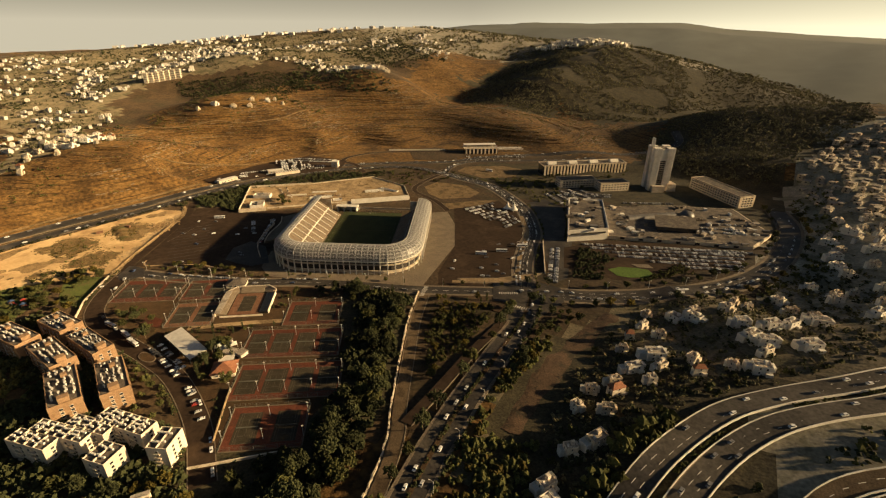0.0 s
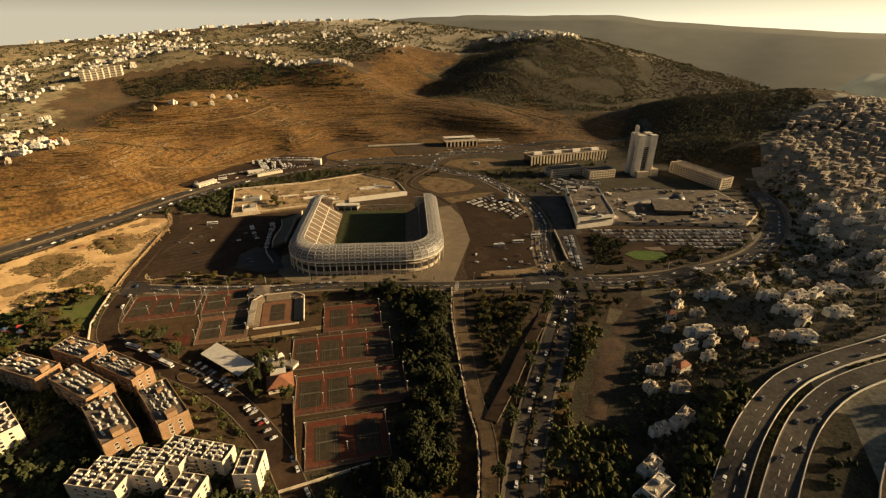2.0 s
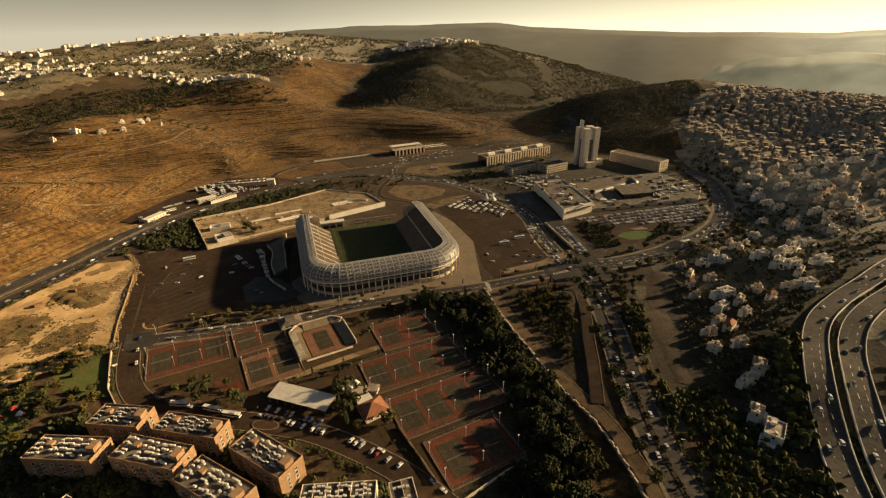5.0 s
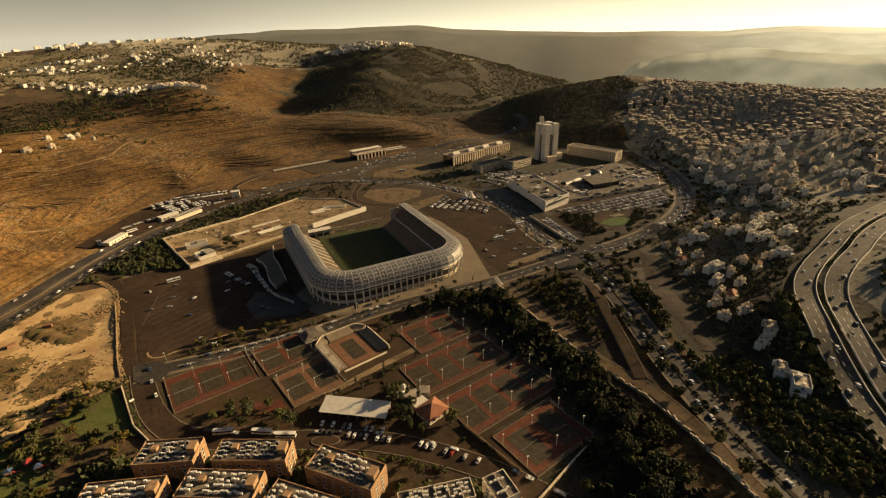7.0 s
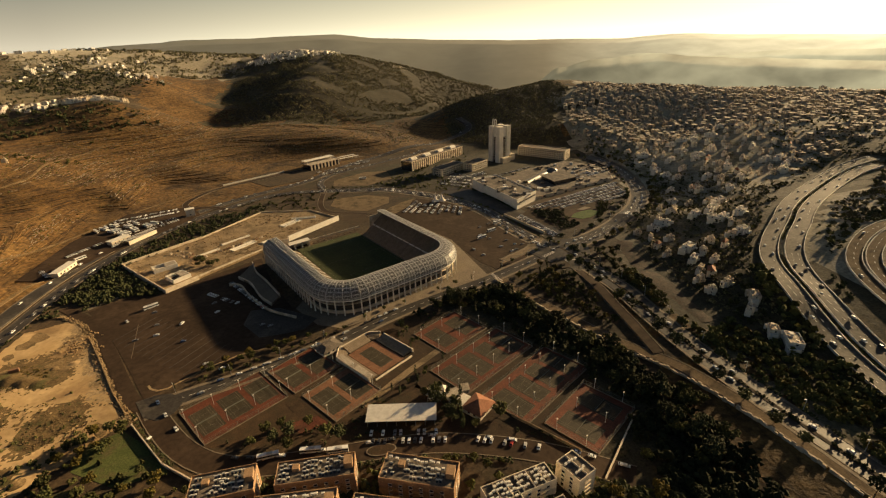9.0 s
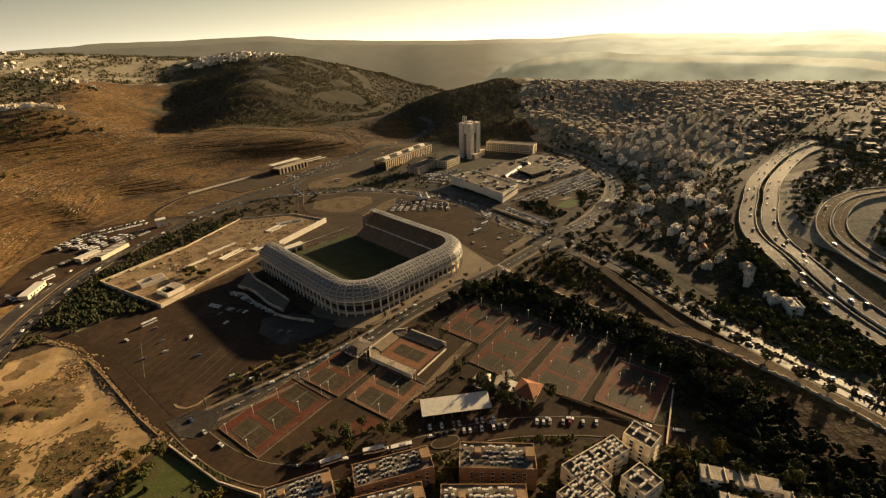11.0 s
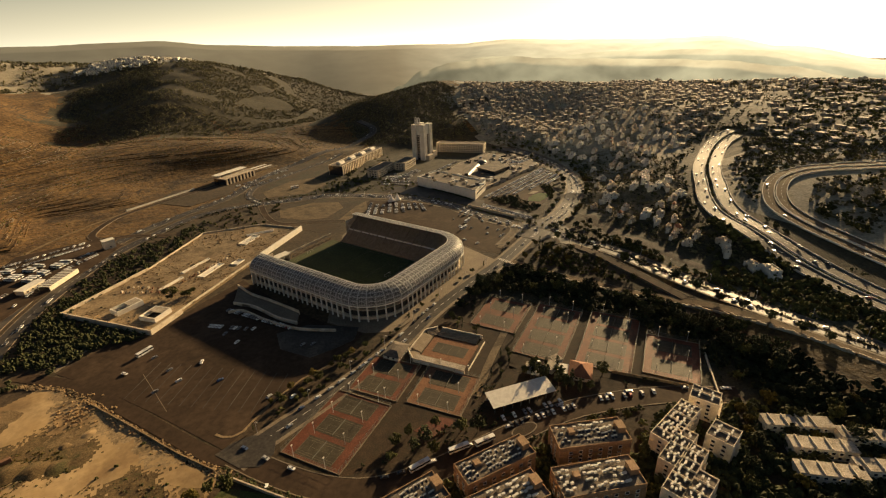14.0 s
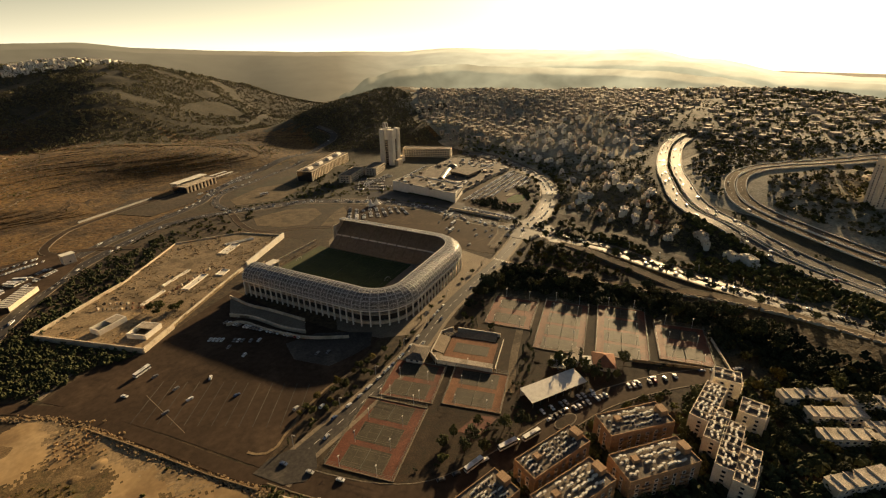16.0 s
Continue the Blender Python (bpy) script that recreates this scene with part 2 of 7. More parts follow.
# ---- mesh helpers ----
class Mesh:
    """Collects boxes, prisms and ribbons into one mesh."""

    def __init__(self):
        self.v, self.f = [], []

    def add(self, verts, faces):
        n = len(self.v)
        self.v += verts
        self.f += [tuple(i + n for i in f) for f in faces]
        return self

    def box(self, x, y, z0, z1, sx, sy, turn=0.0, top=1.0):
        c, s = math.cos(radians(turn)), math.sin(radians(turn))
        vs = []
        for z, k in ((z0, 1.0), (z1, top)):
            for a, b in ((-1, -1), (1, -1), (1, 1), (-1, 1)):
                u, w = a * sx / 2 * k, b * sy / 2 * k
                vs.append((x + u * c - w * s, y + u * s + w * c, z))
        return self.add(vs, [(3, 2, 1, 0), (4, 5, 6, 7), (0, 1, 5, 4), (1, 2, 6, 5), (2, 3, 7, 6), (3, 0, 4, 7)])

    def prism(self, poly, z0, z1, floor=False):
        n = len(poly)
        area = sum(poly[i][0] * poly[(i + 1) % n][1] - poly[(i + 1) % n][0] * poly[i][1] for i in range(n))
        p = list(poly) if area > 0 else list(reversed(poly))
        vs = [(x, y, z0) for x, y in p] + [(x, y, z1) for x, y in p]
        fs = [tuple(range(n, 2 * n))] + [(i, (i + 1) % n, n + (i + 1) % n, n + i) for i in range(n)]
        if floor:
            fs.append(tuple(range(n - 1, -1, -1)))
        return self.add(vs, fs)

    def beam(self, a, b, w, h=None):
        """A square bar from a to b."""
        a, b, h = Vector(a), Vector(b), h or w
        d = (b - a).normalized()
        side = d.cross(Vector((0, 0, 1)))
        side = (side if side.length > 0.01 else Vector((1, 0, 0))).normalized()
        up = side.cross(d)
        vs = [tuple(p + side * (i * w / 2) + up * (j * h / 2)) for p in (a, b) for i, j in ((-1, -1), (1, -1), (1, 1), (-1, 1))]
        return self.add(vs, [(3, 2, 1, 0), (4, 5, 6, 7), (0, 1, 5, 4), (1, 2, 6, 5), (2, 3, 7, 6), (3, 0, 4, 7)])

    def mesh(self, name, material, smooth=False):
        me = bpy.data.meshes.new(name)
        me.from_pydata(self.v, [], self.f)
        for m in material if isinstance(material, (list, tuple)) else [material]:
            me.materials.append(m)
        if smooth:
            me.polygons.foreach_set("use_smooth", [True] * len(me.polygons))
        me.update()
        return me


def thing(name, m, material, label="", category="", group="", kind="", at=None, smooth=False):
    ob = new(name, m.mesh(name, material, smooth) if isinstance(m, Mesh) else m)
    if at:
        ob.matrix_basis = at
    return tagged(ob, label, category, group, kind)


def part(name, m, material, parent, label="", kind="", smooth=False, at=None):
    ob = new(name, m.mesh(name, material, smooth) if isinstance(m, Mesh) else m)
    ob.parent = parent
    if at:
        ob.matrix_basis = at
    return tagged(ob, label, "", "", kind)


def hub(name, at, label, category, group="", kind=""):
    ob = new(name)
    ob.matrix_basis = at
    return tagged(ob, label, category, group, kind)


def spline(pts, step=8.0):
    """A smooth line through the points, about step metres apart."""
    p = [Vector((*q, 0)) if len(q) == 2 else Vector(q) for q in pts]
    p = [p[0] * 2 - p[1]] + p + [p[-1] * 2 - p[-2]]
    out = []
    for i in range(1, len(p) - 2):
        n = max(1, round((p[i + 1] - p[i]).length / step))
        for k in range(n):
            t = k / n
            out.append(0.5 * (2 * p[i] + (p[i + 1] - p[i - 1]) * t + (2 * p[i - 1] - 5 * p[i] + 4 * p[i + 1] - p[i + 2]) * t * t + (3 * p[i] - p[i - 1] - 3 * p[i + 1] + p[i + 2]) * t ** 3))
    return out + [p[-2]]


def sides(line, off):
    """The line moved off metres to its left."""
    out = []
    for i, q in enumerate(line):
        d = (line[min(i + 1, len(line) - 1)] - line[max(i - 1, 0)]).normalized()
        out.append(Vector((q.x - d.y * off, q.y + d.x * off, q.z)))
    return out


def inside(x, y, poly):
    hit = False
    for i in range(len(poly)):
        (x1, y1), (x2, y2) = poly[i - 1], poly[i]
        if (y1 > y) != (y2 > y) and x < (x2 - x1) * (y - y1) / (y2 - y1) + x1:
            hit = not hit
    return hit


# ---- lie of the land ----
HILLS = []


def hill(x, y, h, r):
    HILLS.append((x, y, h, r))


hill(-800, 1700, 134.1, 900)
hill(800, 100, 65.4, 900)
hill(-1600, 900, 53.3, 900)
hill(590, 680, 43.8, 260)
hill(0, 500, -23.9, 480)
hill(-580, 80, 53.7, 150)
hill(-560, 1140, 46.6, 260)
hill(200, 1250, -42.2, 150)
hill(-100, 1370, 27.4, 260)
hill(330, 860, 32.6, 150)
hill(-580, 730, 71.7, 150)
hill(0, -300, -16.4, 480)
hill(-450, 470, -8.8, 150)
hill(70, 990, -24.0, 150)
hill(-450, 860, -59.7, 150)
hill(-190, 990, 30.0, 150)
hill(-710, 340, 48.9, 150)
hill(-560, 1370, -61.5, 260)
hill(-2000, 500, 59.4, 480)
hill(-190, 600, 31.3, 150)
hill(200, 730, 11.2, 150)
hill(460, 990, 40.6, 150)
hill(-450, 1120, -67.4, 150)
hill(360, -700, -15.0, 260)
hill(1200, 500, 6.7, 480)
hill(-320, 600, -16.8, 150)
hill(360, 1370, -49.7, 260)
hill(-580, 210, -53.1, 150)
hill(-1020, 220, 5.4, 260)
hill(200, -310, -23.2, 150)
hill(200, 860, 37.1, 150)
hill(-190, 860, -28.0, 150)
hill(-790, 910, 3.1, 260)
hill(-1020, 680, 55.0, 260)
hill(590, 340, 11.7, 150)
hill(460, 470, -43.5, 150)
hill(200, 470, 19.6, 150)
hill(330, 990, -8.7, 150)
hill(-580, 600, -9.2, 150)
hill(-1250, 450, 6.2, 260)
hill(-320, 730, 17.7, 150)
hill(0, 1700, 72.6, 480)
hill(460, 80, -14.2, 150)
hill(0, 2100, -72.3, 480)
hill(200, -50, -14.5, 150)
hill(-320, 990, 12.9, 150)
hill(70, 600, -29.3, 150)
hill(330, 730, -21.8, 150)
hill(330, 210, -15.1, 150)
hill(460, -310, -12.7, 150)
hill(-1600, 1300, 37.6, 480)
hill(-710, -180, 11.6, 150)
hill(-450, 210, 28.4, 150)
hill(820, 220, -6.4, 260)
hill(-1600, -300, 7.8, 480)
hill(-970, 470, -21.0, 150)
hill(-60, 470, 23.5, 150)
hill(1280, 220, 16.2, 260)
hill(850, 470, 10.8, 150)
hill(-190, 1250, 19.2, 150)
hill(460, 340, 6.8, 150)
hill(-840, 210, -12.0, 150)
hill(-840, 80, 10.4, 150)
hill(330, 80, 4.3, 150)
hill(-1200, 1700, 51.4, 480)
hill(-2000, 1300, 42.9, 480)
hill(-580, 860, -18.6, 150)
hill(-400, 2100, 33.0, 480)
hill(-190, 470, -47.5, 150)
hill(-320, 340, 22.2, 150)
hill(200, 990, -38.9, 150)
hill(-840, 730, -5.7, 150)
hill(-60, 860, -16.3, 150)
hill(-60, 1120, -7.9, 150)
hill(188, -115, 9, 38)
hill(-300, 1590, 27, 150)
hill(410, 530, 12, 110)
hill(670, 600, -9, 190)
hill(365, 330, -10, 85)


def boxed(x, y, cx, cy, hx, hy):
    dx, dy = abs(x - cx) - hx, abs(y - cy) - hy
    return math.hypot(max(dx, 0), max(dy, 0)) + min(max(dx, dy), 0)


def gz(x, y):
    """Height of the ground: a flat valley floor with hills round it."""
    d = min(max(min(boxed(x, y, -400, 200, 66, 104), boxed(x, y, -140, 470, 130, 50), boxed(x, y, -140, 0, 280, 420), boxed(x, y, 180, 330, 110, 150), boxed(x, y, 170, 165, 65, 40), boxed(x, y, 150, 92, 30, 36), boxed(x, y, 235, 170, 30, 40)) / 90, 0), 1)
    a, b = min(max((x - 58) / 44, 0), 1), min(max((-8 - y) / 60, 0), 1)
    rise = 5.0 * a * a * (3 - 2 * a) * b * b * (3 - 2 * b)
    if d == 0:
        return rise
    z = rise + d * d * (3 - 2 * d) * sum(h * math.exp(-((x - a) ** 2 + (y - b) ** 2) / r ** 2) for a, b, h, r in HILLS)
    k = min(max((math.hypot(x, y) - 1250) / 550, 0), 1) * min(max((x - 250) / 400, 0), 1)
    rough_ = min(max((math.hypot(x + 60, y - 100) - 620) / 400, 0), 1)
    if rough_:
        z += (noise.noise((x * 0.02, y * 0.02, 0)) * 3 + noise.noise((x * 0.006, y * 0.006, 3)) * 6) * rough_
    return z * (1 - k) - 60 * k


def axis(lo, near0, near1, hi, fine, grow):
    a = [near0 + fine * i for i in range(int((near1 - near0) / fine) + 1)]
    s = fine
    while a[-1] < hi:
        s *= grow
        a.append(a[-1] + s)
    s, left = fine, []
    while (left[-1] if left else near0) > lo:
        s *= grow
        left.append((left[-1] if left else near0) - s)
    return left[::-1] + a


gx, gy = axis(-4200, -900, 900, 4400, 12, 1.05), axis(-1500, -420, 1200, 4600, 12, 1.05)
gm = Mesh()
gm.v = [(x, y, gz(x, y)) for y in gy for x in gx]
nx = len(gx)
gm.f = [(j * nx + i, j * nx + i + 1, (j + 1) * nx + i + 1, (j + 1) * nx + i) for j in range(len(gy) - 1) for i in range(nx - 1)]
ground = thing("ground", gm, [M_GROUND, M_HILL, M_SCRUB, M_TOWN, M_FARSOIL, M_PALETOWN], "dry ochre valley floor and terraced hills with scrub", "ground", kind="structure", smooth=True)
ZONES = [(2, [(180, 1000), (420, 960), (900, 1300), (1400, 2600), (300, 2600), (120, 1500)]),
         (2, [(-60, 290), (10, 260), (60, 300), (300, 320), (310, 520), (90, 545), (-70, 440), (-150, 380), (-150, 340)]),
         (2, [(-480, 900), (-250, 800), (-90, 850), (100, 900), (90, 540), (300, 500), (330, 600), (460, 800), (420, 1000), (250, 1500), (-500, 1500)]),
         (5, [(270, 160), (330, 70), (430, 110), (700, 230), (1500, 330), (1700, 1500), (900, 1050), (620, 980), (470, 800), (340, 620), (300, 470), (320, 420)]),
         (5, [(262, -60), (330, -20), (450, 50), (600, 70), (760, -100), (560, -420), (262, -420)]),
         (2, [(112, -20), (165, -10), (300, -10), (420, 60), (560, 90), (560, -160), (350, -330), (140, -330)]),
         (3, [(112, -20), (160, 20), (190, 80), (290, 170), (330, 620), (620, 980), (900, 950), (2400, 1500), (2400, -500), (200, -420), (112, -330)]),
         (4, [(-1000, 1250), (-300, 1450), (400, 1500), (1500, 1800), (3000, 1500), (3000, 4600), (-1400, 4600), (-1300, 1500)]),
         (3, [(-590, -100), (-1100, 60), (-1935, 400), (-1750, 900), (-1300, 1350), (-950, 1500), (-640, 1150), (-780, 780), (-960, 690), (-1000, 580), (-1140, 480), (-1080, 280), (-720, 130)]),
         (0, [(-760, 700), (-860, 300), (-640, 40), (-1300, -80), (-2600, 500), (-1700, 1800), (-700, 1250), (-560, 690)])]
ZONES = [(k, p, min(q[0] for q in p), max(q[0] for q in p), min(q[1] for q in p), max(q[1] for q in p)) for k, p in ZONES]
FOOT = [(-452, -420), (-440, -62), (-428, 40), (-424, 90), (-404, 165), (-362, 248), (-318, 300), (-266, 344), (-220, 376), (-190, 404), (-165, 444), (-108, 503), (-40, 551), (50, 609), (100, 655), (40, 760), (-120, 800), (-300, 680), (-420, 560), (-560, 400), (-620, 100), (-620, -420)]
idx = []
for j in range(len(gy) - 1):
    for i in range(nx - 1):
        x, y = (gx[i] + gx[i + 1]) / 2, (gy[j] + gy[j + 1]) / 2
        if inside(x, y, FOOT):
            idx.append(1)
            continue
        far_ = 1.0 if math.hypot(x, y) < 700 else 2.5
        x += far_ * (45 * noise.noise((x * 0.01, y * 0.01, 7)) + 18 * noise.noise((x * 0.05, y * 0.05, 8)))
        y += far_ * (45 * noise.noise((x * 0.01, y * 0.01, 17)) + 18 * noise.noise((x * 0.05, y * 0.05, 18)))
        k = 1 if gz(x, y) > 2 else 0
        for z, p, x0, x1, y0, y1 in ZONES:
            if x0 < x < x1 and y0 < y < y1 and inside(x, y, p):
                k = z
                break
        idx.append(k)
ground.data.polygons.foreach_set("material_index", idx)

# ---- hazy ridges on the horizon ----
def ridge(name, radius, knots, low, far_colour, sun_colour, seed, slope=600):
    """A long ridge about the valley, with evening haze painted in as emission."""
    m = bpy.data.materials.new(name)
    m.use_nodes = True
    nt = m.node_tree
    bs = nt.nodes["Principled BSDF"]
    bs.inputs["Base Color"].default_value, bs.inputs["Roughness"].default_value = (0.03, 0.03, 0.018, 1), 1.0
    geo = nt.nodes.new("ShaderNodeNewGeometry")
    # painted haze shifts from far_colour to sun_colour towards the sun's bearing
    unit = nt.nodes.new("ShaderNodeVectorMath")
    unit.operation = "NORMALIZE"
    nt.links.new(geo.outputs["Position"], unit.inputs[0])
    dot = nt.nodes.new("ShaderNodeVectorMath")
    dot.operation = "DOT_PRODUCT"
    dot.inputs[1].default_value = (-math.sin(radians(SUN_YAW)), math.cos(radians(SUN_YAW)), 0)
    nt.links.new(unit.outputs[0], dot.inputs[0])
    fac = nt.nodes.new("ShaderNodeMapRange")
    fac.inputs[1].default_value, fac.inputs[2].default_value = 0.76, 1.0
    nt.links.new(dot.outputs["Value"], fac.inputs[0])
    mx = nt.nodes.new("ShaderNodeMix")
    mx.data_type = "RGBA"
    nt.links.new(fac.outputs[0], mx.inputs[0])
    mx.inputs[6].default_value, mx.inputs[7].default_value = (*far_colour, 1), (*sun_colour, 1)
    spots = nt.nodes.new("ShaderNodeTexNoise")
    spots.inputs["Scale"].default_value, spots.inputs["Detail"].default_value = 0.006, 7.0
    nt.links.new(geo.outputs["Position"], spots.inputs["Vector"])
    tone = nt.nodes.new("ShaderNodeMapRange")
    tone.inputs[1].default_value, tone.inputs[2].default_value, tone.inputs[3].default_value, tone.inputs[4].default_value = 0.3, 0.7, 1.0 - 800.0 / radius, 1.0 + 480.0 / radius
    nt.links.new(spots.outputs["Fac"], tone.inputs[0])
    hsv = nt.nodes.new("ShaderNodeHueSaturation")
    # haze gradient in the emission: low slopes dimmer, crests brighter
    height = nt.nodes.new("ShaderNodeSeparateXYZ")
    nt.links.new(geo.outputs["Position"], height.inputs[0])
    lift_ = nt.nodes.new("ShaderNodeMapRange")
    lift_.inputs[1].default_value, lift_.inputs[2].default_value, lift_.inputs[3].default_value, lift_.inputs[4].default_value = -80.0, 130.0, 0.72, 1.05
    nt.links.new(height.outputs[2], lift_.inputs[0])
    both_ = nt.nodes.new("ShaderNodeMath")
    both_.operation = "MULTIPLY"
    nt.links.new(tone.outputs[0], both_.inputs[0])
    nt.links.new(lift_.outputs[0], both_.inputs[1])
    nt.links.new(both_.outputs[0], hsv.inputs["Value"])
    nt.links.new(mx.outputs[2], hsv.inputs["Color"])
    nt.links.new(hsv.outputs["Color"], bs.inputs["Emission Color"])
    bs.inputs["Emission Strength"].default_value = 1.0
    g = Mesh()
    a0, a1 = knots[-1][0], knots[0][0]
    n = 240
    for i in range(n + 1):
        yaw = a0 + (a1 - a0) * i / n
        for (ya, za), (yb, zb) in zip(knots[:-1], knots[1:]):
            if yb <= yaw <= ya:
                t = (yaw - yb) / (ya - yb)
                top = zb + (za - zb) * t * t * (3 - 2 * t)
        top += 7 * noise.noise((yaw * 0.25, seed, 0)) + 3 * noise.noise((yaw * 0.9, seed, 0))
        s, c = -math.sin(radians(yaw)), math.cos(radians(yaw))
        for dr, z in ((-slope, low), (-slope * 0.53, low + (top - low) * 0.42), (-slope * 0.17, low + (top - low) * 0.88), (0, top), (260, -220)):
            r = radius + dr + (60 + slope * 0.06) * noise.noise((yaw * 0.1, seed, 0.5))
            g.v.append((s * r, c * r, z))
    g.f = [(5 * i + j, 5 * i + j + 1, 5 * i + j + 6, 5 * i + j + 5) for i in range(n) for j in range(4)]
    return thing(name, g, m, "distant ridge with evening haze painted in as glow", "distant hills", kind="structure", smooth=True)


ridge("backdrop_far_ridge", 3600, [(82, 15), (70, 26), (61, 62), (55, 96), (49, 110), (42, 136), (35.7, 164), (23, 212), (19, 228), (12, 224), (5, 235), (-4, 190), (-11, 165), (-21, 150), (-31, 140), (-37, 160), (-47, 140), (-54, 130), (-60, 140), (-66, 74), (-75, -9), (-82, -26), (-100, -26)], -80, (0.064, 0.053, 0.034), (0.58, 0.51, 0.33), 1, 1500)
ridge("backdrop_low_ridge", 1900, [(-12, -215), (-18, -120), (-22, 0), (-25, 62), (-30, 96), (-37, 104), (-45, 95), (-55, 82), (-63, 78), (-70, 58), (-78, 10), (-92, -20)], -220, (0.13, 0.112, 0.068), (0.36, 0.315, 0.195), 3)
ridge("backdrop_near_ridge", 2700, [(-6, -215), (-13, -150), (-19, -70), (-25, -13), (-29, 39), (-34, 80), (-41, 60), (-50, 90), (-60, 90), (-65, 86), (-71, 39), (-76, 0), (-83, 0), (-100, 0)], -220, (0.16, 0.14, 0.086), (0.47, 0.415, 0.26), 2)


# ---- roads ----
def patch(name, poly, z, material, label, category, kind="structure", parent=None):
    m = Mesh().prism(poly, z - 0.6, z)
    return thing(name, m, material, label, category, kind=kind) if parent is None else part(name, m, material, parent, label)


def ribbon(m, line, half, lift, deck=0.8, extra=0.0):
    """A slab along a line that follows the ground."""
    a, b = sides(line, half), sides(line, -half)
    n = len(m.v)
    for p, q, c in zip(a, b, line):
        zp, zq = gz(p.x, p.y), gz(q.x, q.y)
        top = max(gz(c.x, c.y), zp, zq)
        more = lift + c.z + min(0.6, max(top, 0) * 0.5)
        zp, zq = (top + zp) / 2 + more, (top + zq) / 2 + more
        m.v += [(p.x, p.y, zp), (q.x, q.y, zq), (p.x, p.y, zp - deck), (q.x, q.y, zq - deck)]
    for i in range(len(line) - 1):
        k = n + 4 * i
        m.f += [(k + 1, k + 5, k + 4, k), (k, k + 4, k + 6, k + 2), (k + 5, k + 1, k + 3, k + 7)]
    return m


def road(name, pts, half, label, lift=0.12, kerb=True, lanes=(), material=None, walk_w=0.0, step=9.0):
    line = spline(pts, step)
    ob = thing(name, ribbon(Mesh(), line, half, lift), material or M_ASPHALT, label, "road", kind="structure")
    if kerb:
        for side in (1, -1):
            part("kerb", ribbon(Mesh(), sides(line, side * (half + 0.15 + walk_w / 2)), 0.3 + walk_w / 2, lift + 0.1), M_PAVE, ob, "pale stone kerb")
    if lanes:
        m = Mesh()
        for off in lanes:
            l2 = sides(line, off)
            for i in range(len(l2) - 1):
                a, b = l2[i], l2[i].lerp(l2[i + 1], 0.55)
                d = (b - a).normalized() * 0.14
                z = max(gz(a.x, a.y), gz(b.x, b.y))
                z += lift + 0.03 + min(0.6, max(z, 0) * 0.5)
                m.add([(a.x + d.y, a.y - d.x, z + a.z), (b.x + d.y, b.y - d.x, z + b.z), (b.x - d.y, b.y + d.x, z + b.z), (a.x - d.y, a.y + d.x, z + a.z)], [(0, 1, 2, 3)])
        part("lane_marking", m, M_LINE, ob, "broken white lane lines", kind="stuff")
    return line


R_STREET = road("road", [(-264, -128), (-246, -119), (-204, -104), (-150, -80), (-100, -50), (-50, -27), (0, -6), (50, 21), (95, 44)], 6, "grey asphalt street between the stadium and the courts", lanes=(0,), walk_w=2, lift=0.12)
R_MALL = road("road", [(70, 30), (110, 50), (145, 66), (200, 105), (240, 146), (268, 190), (290, 250), (300, 330), (290, 400)], 10, "broad asphalt road curving round the shopping centre", lanes=(-5, 0, 5), walk_w=2.5, lift=0.13)
R_WEST = road("road", [(82, 38), (62, 85), (50, 130), (41, 170), (12, 224), (-20, 260), (-76, 303), (-130, 316), (-172, 324)], 9, "broad dark road between car park and shopping centre", lanes=(-4, 0, 4), walk_w=2, lift=0.14)
R_DIAG = road("road", [(88, 40), (96, 0), (100, -60), (101, -110), (105, -165), (114, -220), (128, -290), (150, -400), (200, -800)], 8.5, "busy two-way road running down the valley", lanes=(0,), walk_w=1.5, lift=0.15)
R_PATH = road("road", [(6, -10), (22, -50), (46, -97), (66, -135), (79, -156), (88, -177), (97, -206), (104, -232), (112, -270), (122, -320)], 4.2, "narrow brown side road beside a stone wall", material=M_BANKROAD, lift=0.17)
R_LINK = road("road", [(84, 4), (84, -37), (82, -75), (81, -114), (79, -148)], 4.0, "brown link road with pale kerbs between trees", material=M_LOT, lift=0.19)
R_ARC = road("road", [(-428, -200), (-424, -130), (-416, -62), (-409, -6), (-404, 72), (-384, 149), (-345, 226), (-302, 275), (-255, 316), (-212, 328), (-172, 324)], 7, "dual carriageway curving below the dry hill", lanes=(0,), lift=0.3)
R_ARC2 = road("road", [(-448, -200), (-443, -130), (-435, -62), (-427, -6), (-421, 80), (-402, 158), (-362, 240), (-318, 292), (-266, 336), (-220, 368), (-190, 396), (-165, 436), (-108, 496), (-40, 545), (37, 600), (90, 632), (128, 652), (140, 680), (126, 725)], 7, "dual carriageway climbing past the railway station", lanes=(0,), lift=0.3)
R_LOOP = road("road", [(-168, 326), (-177, 371), (-160, 414), (-115, 447), (-51, 490), (20, 540)], 5, "looping slip road by the roundabout field", lanes=(0,), lift=0.24)
R_HW1 = road("road", [(180, -800), (178, -420), (182, -300), (188, -210), (200, -155), (215, -110), (238, -66), (268, -34), (303, -6), (352, 32), (440, 81), (500, 104), (545, 108)], 6.4, "sunlit highway carriageway", lanes=(-2.1, 2.1), lift=1.0, material=M_HIGHWAY)
R_HW2 = road("road", [(p.x, p.y) for p in sides(R_HW1, -19)[::4]], 6.4, "sunlit highway carriageway", lanes=(-2.1, 2.1), lift=1.0, material=M_HIGHWAY)
